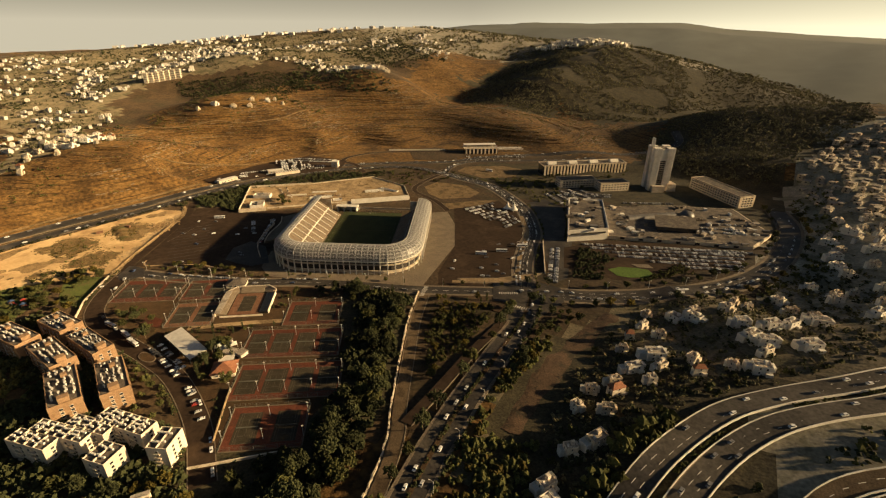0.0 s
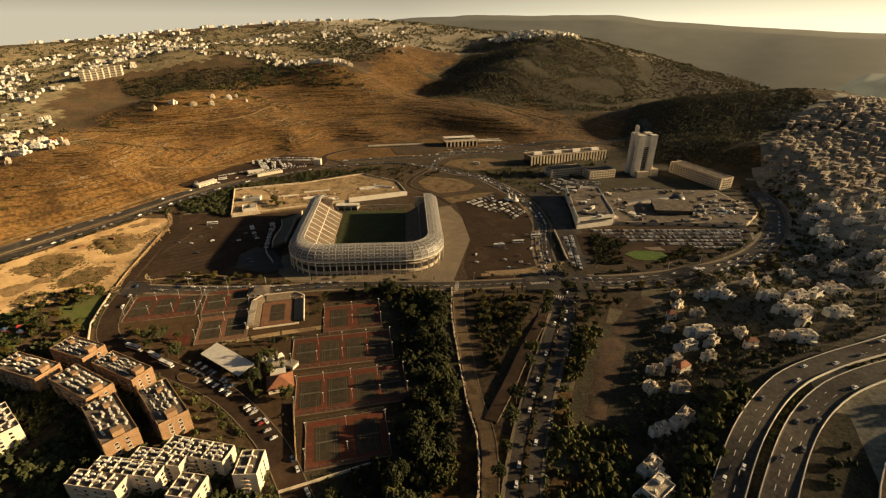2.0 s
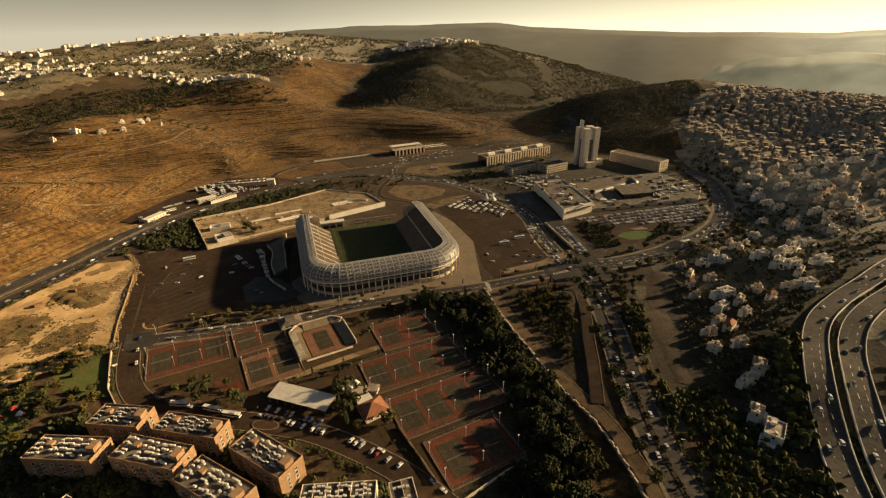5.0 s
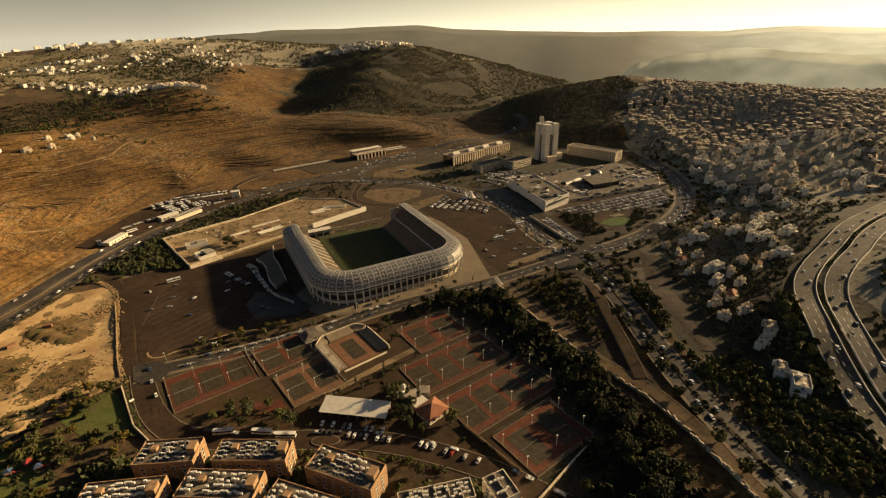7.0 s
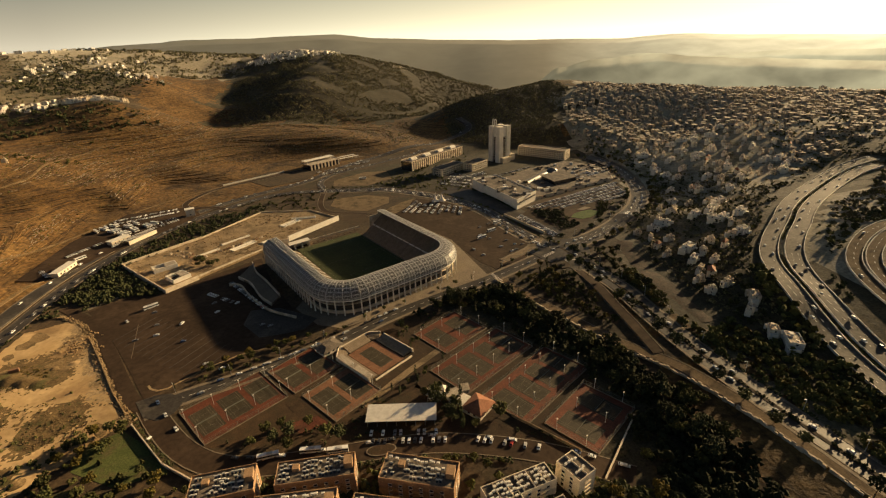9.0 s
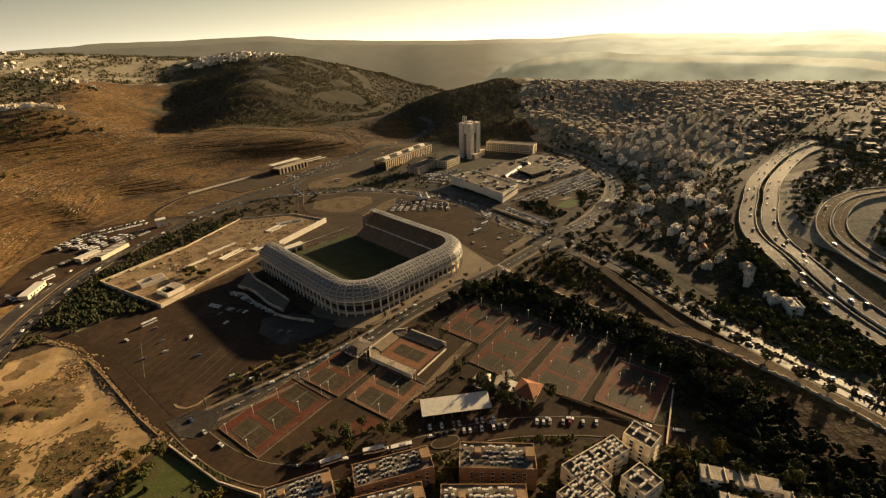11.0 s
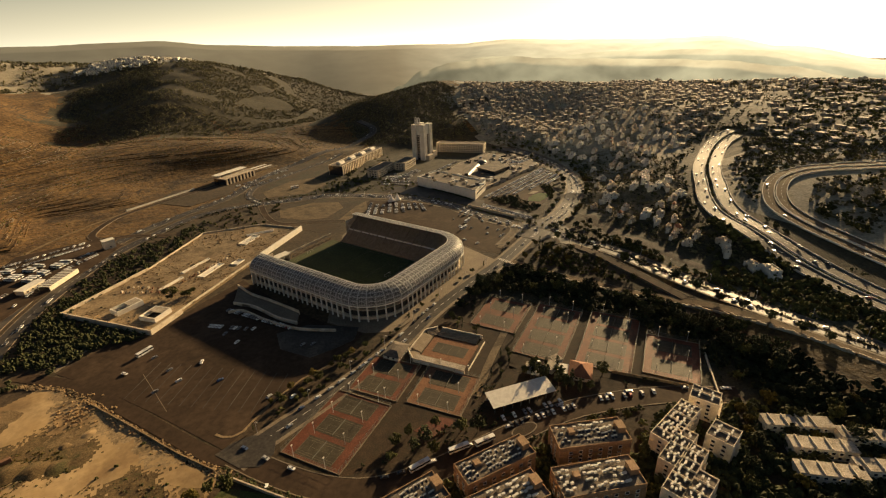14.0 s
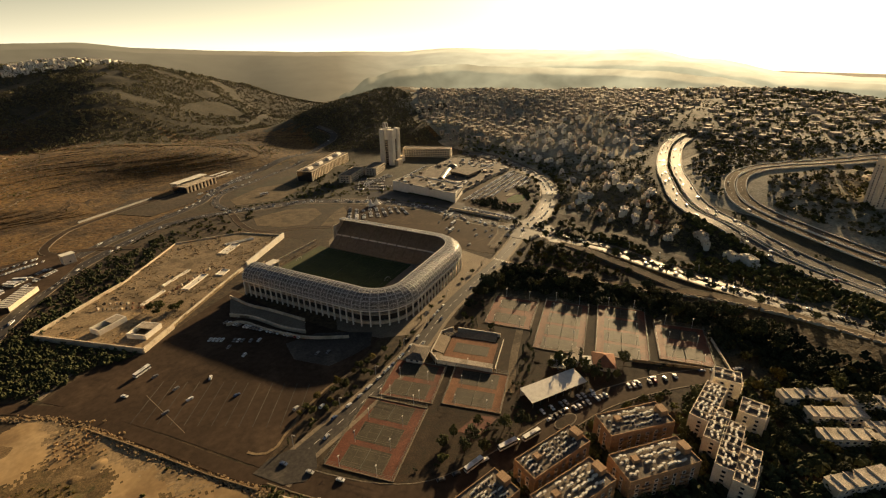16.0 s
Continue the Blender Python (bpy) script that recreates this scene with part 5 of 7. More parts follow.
# ---- tennis club ----
def tennis(x, y, L, W, turn, n, clay, green, label, lamp=True):
    """An enclosure of n courts side by side along L, fenced with posts and mesh."""
    at = pose(x, y, 0, 0, 0, turn)
    ob = hub("tennis_court", at, label, "tennis court", "tennis courts")
    part("surround", Mesh().box(0, 0, -0.5, 0.2, L, W), clay, ob)
    for k in range(n):
        u = -L / 2 + L * (k + 0.5) / n
        c = part("playing_surface", Mesh().box(u, 0, 0.15, 0.24, min(14.0, L / n - 2.2), 24.4), green, ob)
        m = Mesh()
        for a, b, sx, sy in ((-5.5, 0, 0.16, 23.8), (5.5, 0, 0.16, 23.8), (-4.1, 0, 0.12, 23.8), (4.1, 0, 0.12, 23.8), (0, 11.9, 11, 0.16), (0, -11.9, 11, 0.16), (0, 6.4, 8.2, 0.12), (0, -6.4, 8.2, 0.12), (0, 0, 0.12, 12.8)):
            m.box(u + a, b, 0.22, 0.26, sx, sy)
        part("court_marking", m, M_COURTLINE, c, "white court lines")
        part("net", Mesh().box(u, 0, 0.25, 1.2, 12.6, 0.08).box(u - 6.3, 0, 0.2, 1.3, 0.15, 0.15).box(u + 6.3, 0, 0.2, 1.3, 0.15, 0.15), M_FENCE, c, "tennis net on posts")
    part("kerb", parapet(L + 1.0, W + 1.0, -0.2, 0.75, 0.5), M_PAVE, ob, "pale concrete kerb")
    for s in (-1, 1):
        for z in (1.2, 2.3, 3.4):
            part("fence_rail", Mesh().beam((-L / 2, s * W / 2, z), (L / 2, s * W / 2, z), 0.07), M_FENCE, ob)
            part("fence_rail", Mesh().beam((s * L / 2, -W / 2, z), (s * L / 2, W / 2, z), 0.07), M_FENCE, ob)
    for k in range(int(L // 6) + 1):
        for s in (-1, 1):
            part("fence_post", Mesh().box(-L / 2 + L * k / int(L // 6), s * W / 2, 0, 3.5, 0.16, 0.16), M_FENCE, ob)
    if lamp:
        for k in range(n + 1):
            for s in (-0.5, 0.5):
                u = -L / 2 + L * k / n
                la = hub("floodlight", at @ pose(u, s * W * 0.55, 0.2), "slim court floodlight on a steel pole", "floodlight", "court floodlights")
                part("pole", Mesh().beam((0, 0, 0), (0, 0, 8), 0.18), M_STEEL, la)
                part("lamp_head", Mesh().box(0, 0, 8, 8.35, 1.1, 0.6), M_LINE, la)
    return ob


REDC, FADED = "red clay tennis courts with green playing areas, fenced", "faded red tennis courts in low sun, fenced"
tennis(-207.5, -132.5, 53, 38, 36, 3, M_CLAY, M_COURT, REDC)
tennis(-166.5, -105.5, 36, 34, 38, 2, M_CLAY, M_COURT, REDC)
tennis(-140, -136.5, 36, 35, 38, 2, M_CLAYP, M_COURT, FADED)
tennis(-57, -84, 44, 35, 34, 2, M_CLAY, M_COURT, REDC)
tennis(-41, -122, 70, 34, 34, 4, M_CLAY, M_COURT, REDC)
tennis(-13, -154, 70, 35, 35, 4, M_CLAY, M_COURT, REDC)
tennis(7, -190, 46, 34, 36, 2, M_CLAY, M_COURT, REDC)
# centre court with stands on three sides
cc = hub("centre_court", pose(-116, -103, 0, 0, 0, 37), "sunken centre court ringed by stepped stands", "tennis court")
part("surround", Mesh().box(0, 0, -0.5, 0.25, 24, 34), M_CLAYP, cc, "faded red clay")
part("playing_surface", Mesh().box(0, 0, 0.2, 0.3, 11.6, 24.4), M_COURT, cc)
lm = Mesh()
for a, b, sx, sy in ((-5.5, 0, 0.16, 23.8), (5.5, 0, 0.16, 23.8), (0, 11.9, 11, 0.16), (0, -11.9, 11, 0.16), (0, 6.4, 8.2, 0.12), (0, -6.4, 8.2, 0.12), (0, 0, 11, 0.2)):
    lm.box(a, b, 0.28, 0.34, sx, sy)
part("court_marking", lm, M_COURTLINE, cc)


def stepped(L, rows, tread, rise):
    """Rows of seating rising away from the court, as one solid."""
    prof = [(0, 0)]
    for k in range(rows):
        prof += [(k * tread, 0.5 + rise * (k + 1)), ((k + 1) * tread, 0.5 + rise * (k + 1))]
    prof.append((rows * tread, 0))
    n = len(prof)
    m = Mesh()
    m.v = [(sx * L / 2, y, z) for sx in (-1, 1) for y, z in prof]
    m.f = [tuple(range(n)), tuple(range(2 * n - 1, n - 1, -1))] + [(i, n + i, n + (i + 1) % n, (i + 1) % n) for i in range(n)]
    return m


for x, y, L, t in ((-13, 0, 34, 90), (13, 0, 30, -90), (0, 18, 20, 0), (-12.5, 17.5, 9, 45), (12.5, 17.5, 9, -45)):
    part("stand", stepped(L, 6, 1.25, 0.34), M_SEAT, cc, "stepped sandy spectator stand", at=pose(x, y, 0.1, 0, 0, t))
for x, y, L, t in ((-21, 0, 38, 90), (0, 26, 26, 0), (21, -1, 32, 90), (-17.2, 22.4, 10.5, 45), (17.2, 22.4, 10.5, -45)):
    part("outer_wall", Mesh().box(0, 0, 0, 3.1, L, 0.7), M_WALLC, cc, "cream wall round the stands", at=pose(x, y, 0, 0, 0, t))
part("gallery_roof", Mesh().box(-19, 0, 3.1, 3.4, 5, 37), M_ROOF, cc, "pale flat gallery roof")
part("low_wall", Mesh().box(0, -20, 0, 1.4, 34, 0.5), M_WALLC, cc)
pav = hub("club_house", pose(-150, -86, 0, 0, 0, 37), "small dark-roofed club house by the courts", "club house")
part("wall", Mesh().box(0, 0, 0, 3.4, 16, 12), M_WALLC, pav)
part("roof", Mesh().box(0, 0, 3.4, 5.4, 18, 14, 0, 0.4), M_ROOFD, pav, "dark hipped roof")
windows_on(pav, 16, 12, 1, 1.2, 3, 4, WIN)
shed = hub("long_shed", pose(-104, -167.5, 0, 0, 0, -10), "long open shed with white sheet roof", "shed")
part("roof", Mesh().add([(-21, -6.5, 4.4), (21, -6.5, 4.4), (21, 6.5, 5.8), (-21, 6.5, 5.8), (-21, -6.5, 4.15), (21, -6.5, 4.15), (21, 6.5, 5.55), (-21, 6.5, 5.55)], [(0, 1, 2, 3), (7, 6, 5, 4), (0, 4, 5, 1), (1, 5, 6, 2), (2, 6, 7, 3), (3, 7, 4, 0)]), M_LINE, shed, "white corrugated sheet roof")
part("back_wall", Mesh().box(0, 5.9, 0, 5.4, 41, 0.4), M_WALLC, shed)
for k in range(8):
    part("post", Mesh().box(-20 + 5.7 * k, -6, 0, 4.2, 0.35, 0.35), M_FENCE, shed)
hut = hub("tiled_hut", pose(-57, -170, 0, 0, 0, 42), "club cottage with pyramid terracotta tile roof", "cottage")
part("wall", Mesh().box(0, 0, 0, 3.6, 15, 13), M_WALLC, hut)
part("roof", Mesh().box(0, 0, 3.6, 8.2, 17, 15, 0, 0.04), M_TILE, hut, "orange pyramid tile roof")
part("porch", Mesh().box(-1, 11, 2.6, 2.9, 10, 7).box(-5.5, 14, 0, 2.6, 0.3, 0.3).box(3.5, 14, 0, 2.6, 0.3, 0.3), M_WHITE, hut)
windows_on(hut, 15, 13, 1, 1.2, 3, 4, WIN)
for x, y, L, W, t in ((-70, -156, 9, 7, 20), (-82, -150, 8, 6, 40), (-62, -152, 6, 6, 0)):
    ob = hub("kiosk", pose(x, y, 0, 0, 0, t), "small white kiosk among trees", "kiosk", "club kiosks")
    part("wall", Mesh().box(0, 0, 0, 3, L, W), M_WHITE, ob)
    part("roof", Mesh().box(0, 0, 3, 3.3, L + 1, W + 1), M_ROOF, ob)
patch("play_court", [(-172, -157), (-155, -154), (-146, -163), (-164, -167)], 0.12, M_CLAY, "small bare red earth court", "court")
# paths between courts
for pts in ([(-190, -98), (-160, -124), (-136, -163)], [(-98, -62), (-84, -88), (-92, -140), (-80, -150)], [(-92, -140), (-50, -176), (-10, -214)], [(-160, -75), (-120, -60), (-60, -52)]):
    road("footpath", pts, 1.6, "pale sandy footpath between the courts", kerb=False, material=M_STRAW, lift=0.1, step=6)
road("footpath", [(-126, -152), (-98, -127), (-64, -100), (-43, -78)], 2.6, "golden dirt path between the courts", kerb=False, material=M_LOTSOIL, lift=0.12, step=6)
patch("club_ground", [(-243, -134), (-216, -166), (-130, -182), (-40, -205), (4, -222), (36, -192), (28, -150), (0, -100), (-40, -58), (-100, -55), (-160, -78), (-200, -100)], 0.03, M_STRAW, "dry straw ground round the courts", "ground")

# ---- walls along the lanes ----
bank_ = Mesh()
rng = random.Random(14)
edge_ = dense_ = spline([(-378, 14), (-353, -6), (-332, -36), (-312, -70), (-284, -113), (-268, -134)], 1.1)
for p in edge_:
    for k in range(6):
        q = rng.uniform(0.4, 1.5)
        bank_.box(p.x + rng.uniform(-3.2, 2.2), p.y + rng.uniform(-2.2, 2.2), -0.3, rng.uniform(0.2, 1.2), q * 1.5, q, rng.uniform(0, 180), 0.6)
thing("rubble_wall", bank_, M_LOTSOIL, "rough rubble bank along the building site", "rubble wall", kind="stuff")


def heap(m, x, y, r, h, z0=0.0, seed=0):
    """An uneven mound of loose earth."""
    n0 = len(m.v)
    for k, (q, e) in enumerate(((1.0, -0.1), (0.72, 0.35), (0.42, 0.75), (0.15, 1.0))):
        for i in range(12):
            a = 2 * math.pi * i / 12
            w = 1 + 0.35 * noise.noise((math.cos(a) * 1.3 + x, math.sin(a) * 1.3 + y, k * 0.4 + seed))
            m.v.append((x + r * q * w * math.cos(a), y + r * q * w * math.sin(a), z0 + h * e * (0.8 + 0.4 * noise.noise((x + i, y, k)))))
    m.f += [(n0 + 12 * k + i, n0 + 12 * k + (i + 1) % 12, n0 + 12 * (k + 1) + (i + 1) % 12, n0 + 12 * (k + 1) + i) for k in range(3) for i in range(12)] + [tuple(range(n0 + 36, n0 + 48))]


SITE = [(-400, -56), (-392, -14), (-368, -4), (-354, -18), (-324, -62), (-292, -116), (-278, -138), (-306, -176), (-345, -236), (-414, -290), (-410, -150)]
mounds, dirt_ = Mesh(), Mesh()
for k in range(44):
    x, y = rng.uniform(-405, -280), rng.uniform(-280, -5)
    if inside(x, y, SITE) and noise.noise((x * 0.02, y * 0.02, 4)) > 0:
        r = rng.uniform(1.5, 7)
        heap(mounds if rng.random() < 0.6 else dirt_, x, y, r, r * rng.uniform(0.12, 0.3), earth_z(x, y), k)
thing("earth_heaps", mounds, M_SAND, "pale heaps of dug earth on the building site", "earth heaps", kind="stuff", smooth=True)
thing("soil_heaps", dirt_, M_DIRT, "brown heaps of soil on the building site", "soil heaps", kind="stuff", smooth=True)


rub_ = Mesh()
for _ in range(90):
    x, y = -342 + rng.gauss(0, 6), -36 + rng.gauss(0, 8)
    rub_.box(x, y, earth_z(x, y) - 0.2, earth_z(x, y) + rng.uniform(0.3, 1.0), rng.uniform(0.5, 2.2), rng.uniform(0.4, 1.2), rng.uniform(0, 180), 0.8)
thing("rubble_pile", rub_, M_SAND, "scattered pile of pale stone rubble on earth", "rubble", kind="stuff")
# mound added in place of a dark hollow; the darkness is in its colour
spoil = Mesh()
for x, y, r, h in ((-378, -68, 8, 1.6), (-368, -72, 9, 2.2), (-357, -77, 9, 2.4), (-347, -81, 7, 1.6)):
    heap(spoil, x, y, r, h, 0.3, 3)
thing("earth_mound", spoil, M_WEEDS, "dark brown mound in place of a dark hollow", "earth mound", smooth=True)
thing("site_wall", wall_run(Mesh(), [(-338, -28), (-316, -62), (-290, -104), (-273, -128)], 1.5, 0.7), M_LOTSOIL, "low pale wall between lane and building site", "wall")
thing("site_hut", Mesh().box(0, 0, 0, 2.6, 6, 2.4), M_RUST, "rusty site container on bare earth", "container", "site containers", at=pose(-372, -62, 0.1, 0, 0, 20))
thing("site_hut", Mesh().box(0, 0, 0, 2.6, 6, 2.4), M_RUST, "rusty site container on bare earth", "container", "site containers", at=pose(-381, -88, 0.1, 0, 0, 70))
thing("lane_wall", wall_run(Mesh(), [(-266, -138), (-254, -153), (-237, -174), (-216, -190)], 2.0, 0.7), M_STONE, "pale stone wall beside the lane", "wall")
wallp = [(p.x, p.y) for p in sides(R_PATH, -6.0)]
old = Mesh()
rngw = random.Random(31)
for p in spline(wallp, 2.2):
    if rngw.random() < 0.93:
        q = next((b for b in wallp if b[1] < p.y), wallp[-1])
        turn = math.degrees(math.atan2(p.y - q[1], p.x - q[0]))
        old.box(p.x + rngw.uniform(-0.3, 0.3), p.y, gz(p.x, p.y) - 0.6, gz(p.x, p.y) + rngw.uniform(0.9, 2.6), 2.5, rngw.uniform(0.7, 1.3), turn + rngw.uniform(-8, 8), 0.88)
thing("lane_wall", old, M_STONE, "old broken stone wall along the side road", "wall")
thing("lane_wall", wall_run(Mesh(), [(-39, -180), (-10, -214)], 2.0, 0.6), M_LOTSOIL, "tall sandy wall behind the courts", "wall")
thing("lane_wall", wall_run(Mesh(), [(-6, -233), (32, -196)], 1.6, 0.8), M_STONE, "pale stone wall beside the yard", "wall")
for line, hh in ((R_HW1, 1.0), (R_HW2, 1.0), (R_RAMP, 1.2), (R_RAMP2, 1.2)):
    for s in (1, -1):
        half = 7.0 if hh == 1.0 else 5.4 if line is R_RAMP else 5.1
        l2 = sides(line, s * half)
        m = Mesh()
        for a, b in zip(l2[:-1], l2[1:]):
            m.beam((a.x, a.y, gz(a.x, a.y) + 1.7), (b.x, b.y, gz(b.x, b.y) + 1.7), 0.5, 1.6)
        thing("parapet", m, M_WHITE, "pale concrete highway parapet", "parapet", "highway parapets")
thing("kerb", wall_run(Mesh(), [(-270, -100), (-267, -104), (-262, -107), (-256, -106), (-249, -100), (-235, -89), (-215, -78), (-190, -72)], 0.25, 1.5), M_LOTSOIL, "pale kerb curving round the car park corner", "kerb")
# raised islands
isle = thing("traffic_island", Mesh().prism([(17, 30), (50, 50), (84, 84), (80, 66), (60, 44), (24, 24)], -0.2, 0.35), M_PAVE, "dry straw traffic island with pale kerb", "island")
part("dry_grass", Mesh().prism([(20, 30), (50, 48.5), (82, 80), (78.5, 67), (59, 45.5), (25, 26)], 0.3, 0.42), M_LOTSOIL, isle, "golden dry grass")
thing("roundabout_bed", Mesh().prism([(72 + 9 * math.cos(a), 4 + 9 * math.sin(a)) for a in (2 * math.pi * i / 20 for i in range(20))], -0.2, 0.6), M_STRAW, "small round planted bed by the junction", "flower bed")

# ---- bus yard ----
def bus(at, white=True):
    ob = hub("bus", at, "white parked coach with dark window band", "bus", "parked buses")
    part("body", Mesh().box(0, 0, 0.5, 3.2, 11.8, 2.5, 0, 0.985), CAR_MATS[0], ob)
    part("window_band", Mesh().box(0, 0, 1.7, 2.7, 11.86, 2.56), M_GLASS, ob)
    for sx in (-3.6, 3.6):
        for sy in (-1.1, 1.1):
            part("wheel", Mesh().box(sx, sy, 0, 1.0, 1.0, 0.35), M_TYRE, ob)
    part("roof_unit", Mesh().box(1, 0, 3.2, 3.5, 3, 1.6), CAR_MATS[1], ob)
    return ob


patch("bus_yard", [(-462, 100), (-430, 92), (-400, 150), (-352, 215), (-330, 262), (-350, 300), (-430, 290), (-458, 200)], 0.6, M_LOT, "asphalt bus yard under the hill", "yard")
BUS = bus(pose(-421, 141, 0.7, 0, 0, 55))
rng = random.Random(12)
for k in (0, 1, 2, 4, 5, 8, 9, 11):
    copy_thing(BUS, pose(-406 + 3.9 * k * 0.62, 206 + 3.9 * k * 0.78, 0.6, 0, 0, -38 + rng.uniform(-14, 14)))
for k in (1, 2, 3, 6, 7, 9):
    copy_thing(BUS, pose(-424 + 3.9 * k * 0.62, 216 + 3.9 * k * 0.78, 0.6, 0, 0, -38 + rng.uniform(-14, 14)))
for k in (0, 2, 3, 5, 6):
    copy_thing(BUS, pose(-442 + 4.2 * k * 0.62, 226 + 4.2 * k * 0.78, 0.6, 0, 0, -38 + rng.uniform(-14, 14)))
for x, y, z, t in ((-306, 12, 0.1, 35), (-180, -181, 0.15, 4), (-157, -182, 0.15, -6), (44, 128, 0.1, 30), (30, 105, 0.1, 28), (-110, 372, 0.55, 0), (205, 112, 0.2, 38), (14, 88, 0.1, 25), (-142, -185, 0.15, -3)):
    copy_thing(BUS, pose(x, y, z, 0, 0, t))
for x, y, L, W, t, h in ((-424, 114, 30, 9, 82, 4), (-400, 186, 24, 10, 55, 4), (-342, 262, 12, 9, 20, 9)):
    ob = hub("depot_shed", pose(x, y, 0.6, 0, 0, t), "white-roofed depot shed in the bus yard", "shed", "depot sheds")
    part("wall", Mesh().box(0, 0, 0, h, L - 1, W - 1), M_WALLC, ob)
    part("roof", Mesh().box(0, 0, h, h + 0.4, L, W), M_LINE, ob, "white sheet roof")
    windows_on(ob, L - 1, W - 1, 1, 1.2, 3, 5, WIN, (0, 2))


canopy = hub("canopy", pose(-380, 191, 0.6, 0, 0, 61), "long yard canopy with white roof slats", "canopy")
part("edge_wall", Mesh().box(0, -6.6, 0, 4.3, 38, 0.5), M_WALLC, canopy)
for k in range(11):
    part("slat", Mesh().box(-17.5 + 3.5 * k, 0, 4.0, 4.3, 1.5, 12.6), M_LINE, canopy)
for k in range(5):
    part("post", Mesh().box(-17 + 8.5 * k, 6, 0, 4.0, 0.35, 0.35), M_FENCE, canopy)


# ---- where nothing may grow or stand ----
CELL = 4.0
TAKEN = set()


def take_line(line, half):
    for p in line:
        r = int(half // CELL) + 1
        for i in range(-r, r + 1):
            for j in range(-r, r + 1):
                if math.hypot(i, j) * CELL <= half + 2:
                    TAKEN.add((round(p.x / CELL) + i, round(p.y / CELL) + j))


def dense(line):
    return [a.lerp(b, k / 3) for a, b in zip(line[:-1], line[1:]) for k in range(3)]


for line, half in ((R_STREET, 7.5), (R_MALL, 14), (R_WEST, 12), (R_DIAG, 12), (R_PATH, 7), (R_LINK, 6), (R_ARC, 10), (R_ARC2, 10), (R_LOOP, 7), (R_HW1, 12), (R_HW2, 12), (R_RAMP, 8), (R_RAMP2, 8), (R_ACCESS, 6), (R_LOWER, 9), (R_OVAL, 6), (R_YARD, 7)):
    take_line(dense(line), half)


COURTS = [(-207.5, -132.5, 57, 42, 36), (-166.5, -105.5, 40, 38, 38), (-139.5, -137.5, 36, 36, 38), (-57, -84, 48, 39, 34), (-41, -122, 74, 38, 34), (-13, -154, 74, 39, 35), (7, -190, 50, 38, 36), (-116, -103, 50, 60, 37), (-104, -167.5, 44, 16, -10), (-57, -170, 20, 20, 42), (-150, -86, 20, 16, 37)]
for x, y, L, W, t in COURTS:
    c, s = math.cos(radians(t)), math.sin(radians(t))
    for i in range(-int(L / 4), int(L / 4) + 1):
        for j in range(-int(W / 4), int(W / 4) + 1):
            TAKEN.add((round((x + 2 * i * c - 2 * j * s) / CELL), round((y + 2 * i * s + 2 * j * c) / CELL)))


take_line(spline([(162, 40), (148, 2), (141, -48), (137, -96), (131, -122)], 3), 12)


take_line(spline([(-60, 1050), (-8, 1120), (40, 1130), (30, 1090), (-10, 1075)], 3), 20)
take_line(spline([(-300, 1000), (-180, 960), (-60, 940), (60, 1010), (150, 1160)], 5), 9)


def open_at(x, y):
    return (round(x / CELL), round(y / CELL)) not in TAKEN


# ---- trees ----
def clumps(m, n, rx, rz, cz, rng, size):
    """Leaf clumps: small irregular tufts spread through a crown, thinner towards its edge."""
    for _ in range(n):
        a, u, r = rng.uniform(0, 2 * math.pi), rng.uniform(-1, 1), rng.random() ** 0.4
        s = math.sqrt(1 - u * u) * r
        x, y, z = rx * s * math.cos(a), rx * s * math.sin(a), cz + rz * u * r
        k = size * rng.uniform(0.6, 1.35)
        j = [rng.uniform(0.6, 1.4) * k for _ in range(6)]
        t = rng.uniform(0, 1.5)
        c, sn = math.cos(t), math.sin(t)
        m.add([(x + j[0] * c, y + j[0] * sn, z), (x - j[1] * sn, y + j[1] * c, z + 0.2 * k), (x - j[2] * c, y - j[2] * sn, z - 0.2 * k), (x + j[3] * sn, y - j[3] * c, z), (x, y, z + j[4] * 0.8), (x, y, z - j[5] * 0.6)],
              [(0, 1, 4), (1, 2, 4), (2, 3, 4), (3, 0, 4), (1, 0, 5), (2, 1, 5), (3, 2, 5), (0, 3, 5)])
    return m


def trunk(h, r, rng):
    m = Mesh()
    lean = (rng.uniform(-0.06, 0.06) * h, rng.uniform(-0.06, 0.06) * h)
    m.v = [(lean[0] * t + r * (1 - 0.5 * t) * math.cos(2 * math.pi * i / 6), lean[1] * t + r * (1 - 0.5 * t) * math.sin(2 * math.pi * i / 6), h * t) for t in (0, 0.5, 1) for i in range(6)]
    m.f = [(6 * k + i, 6 * k + (i + 1) % 6, 6 * (k + 1) + (i + 1) % 6, 6 * (k + 1) + i) for k in range(2) for i in range(6)]
    for k in range(4):
        a = k * 1.6 + rng.uniform(0, 0.8)
        m.beam((lean[0] * 0.8, lean[1] * 0.8, h * 0.75), (h * 0.42 * math.cos(a), h * 0.42 * math.sin(a), h * 1.25), r * 0.5)
    return m


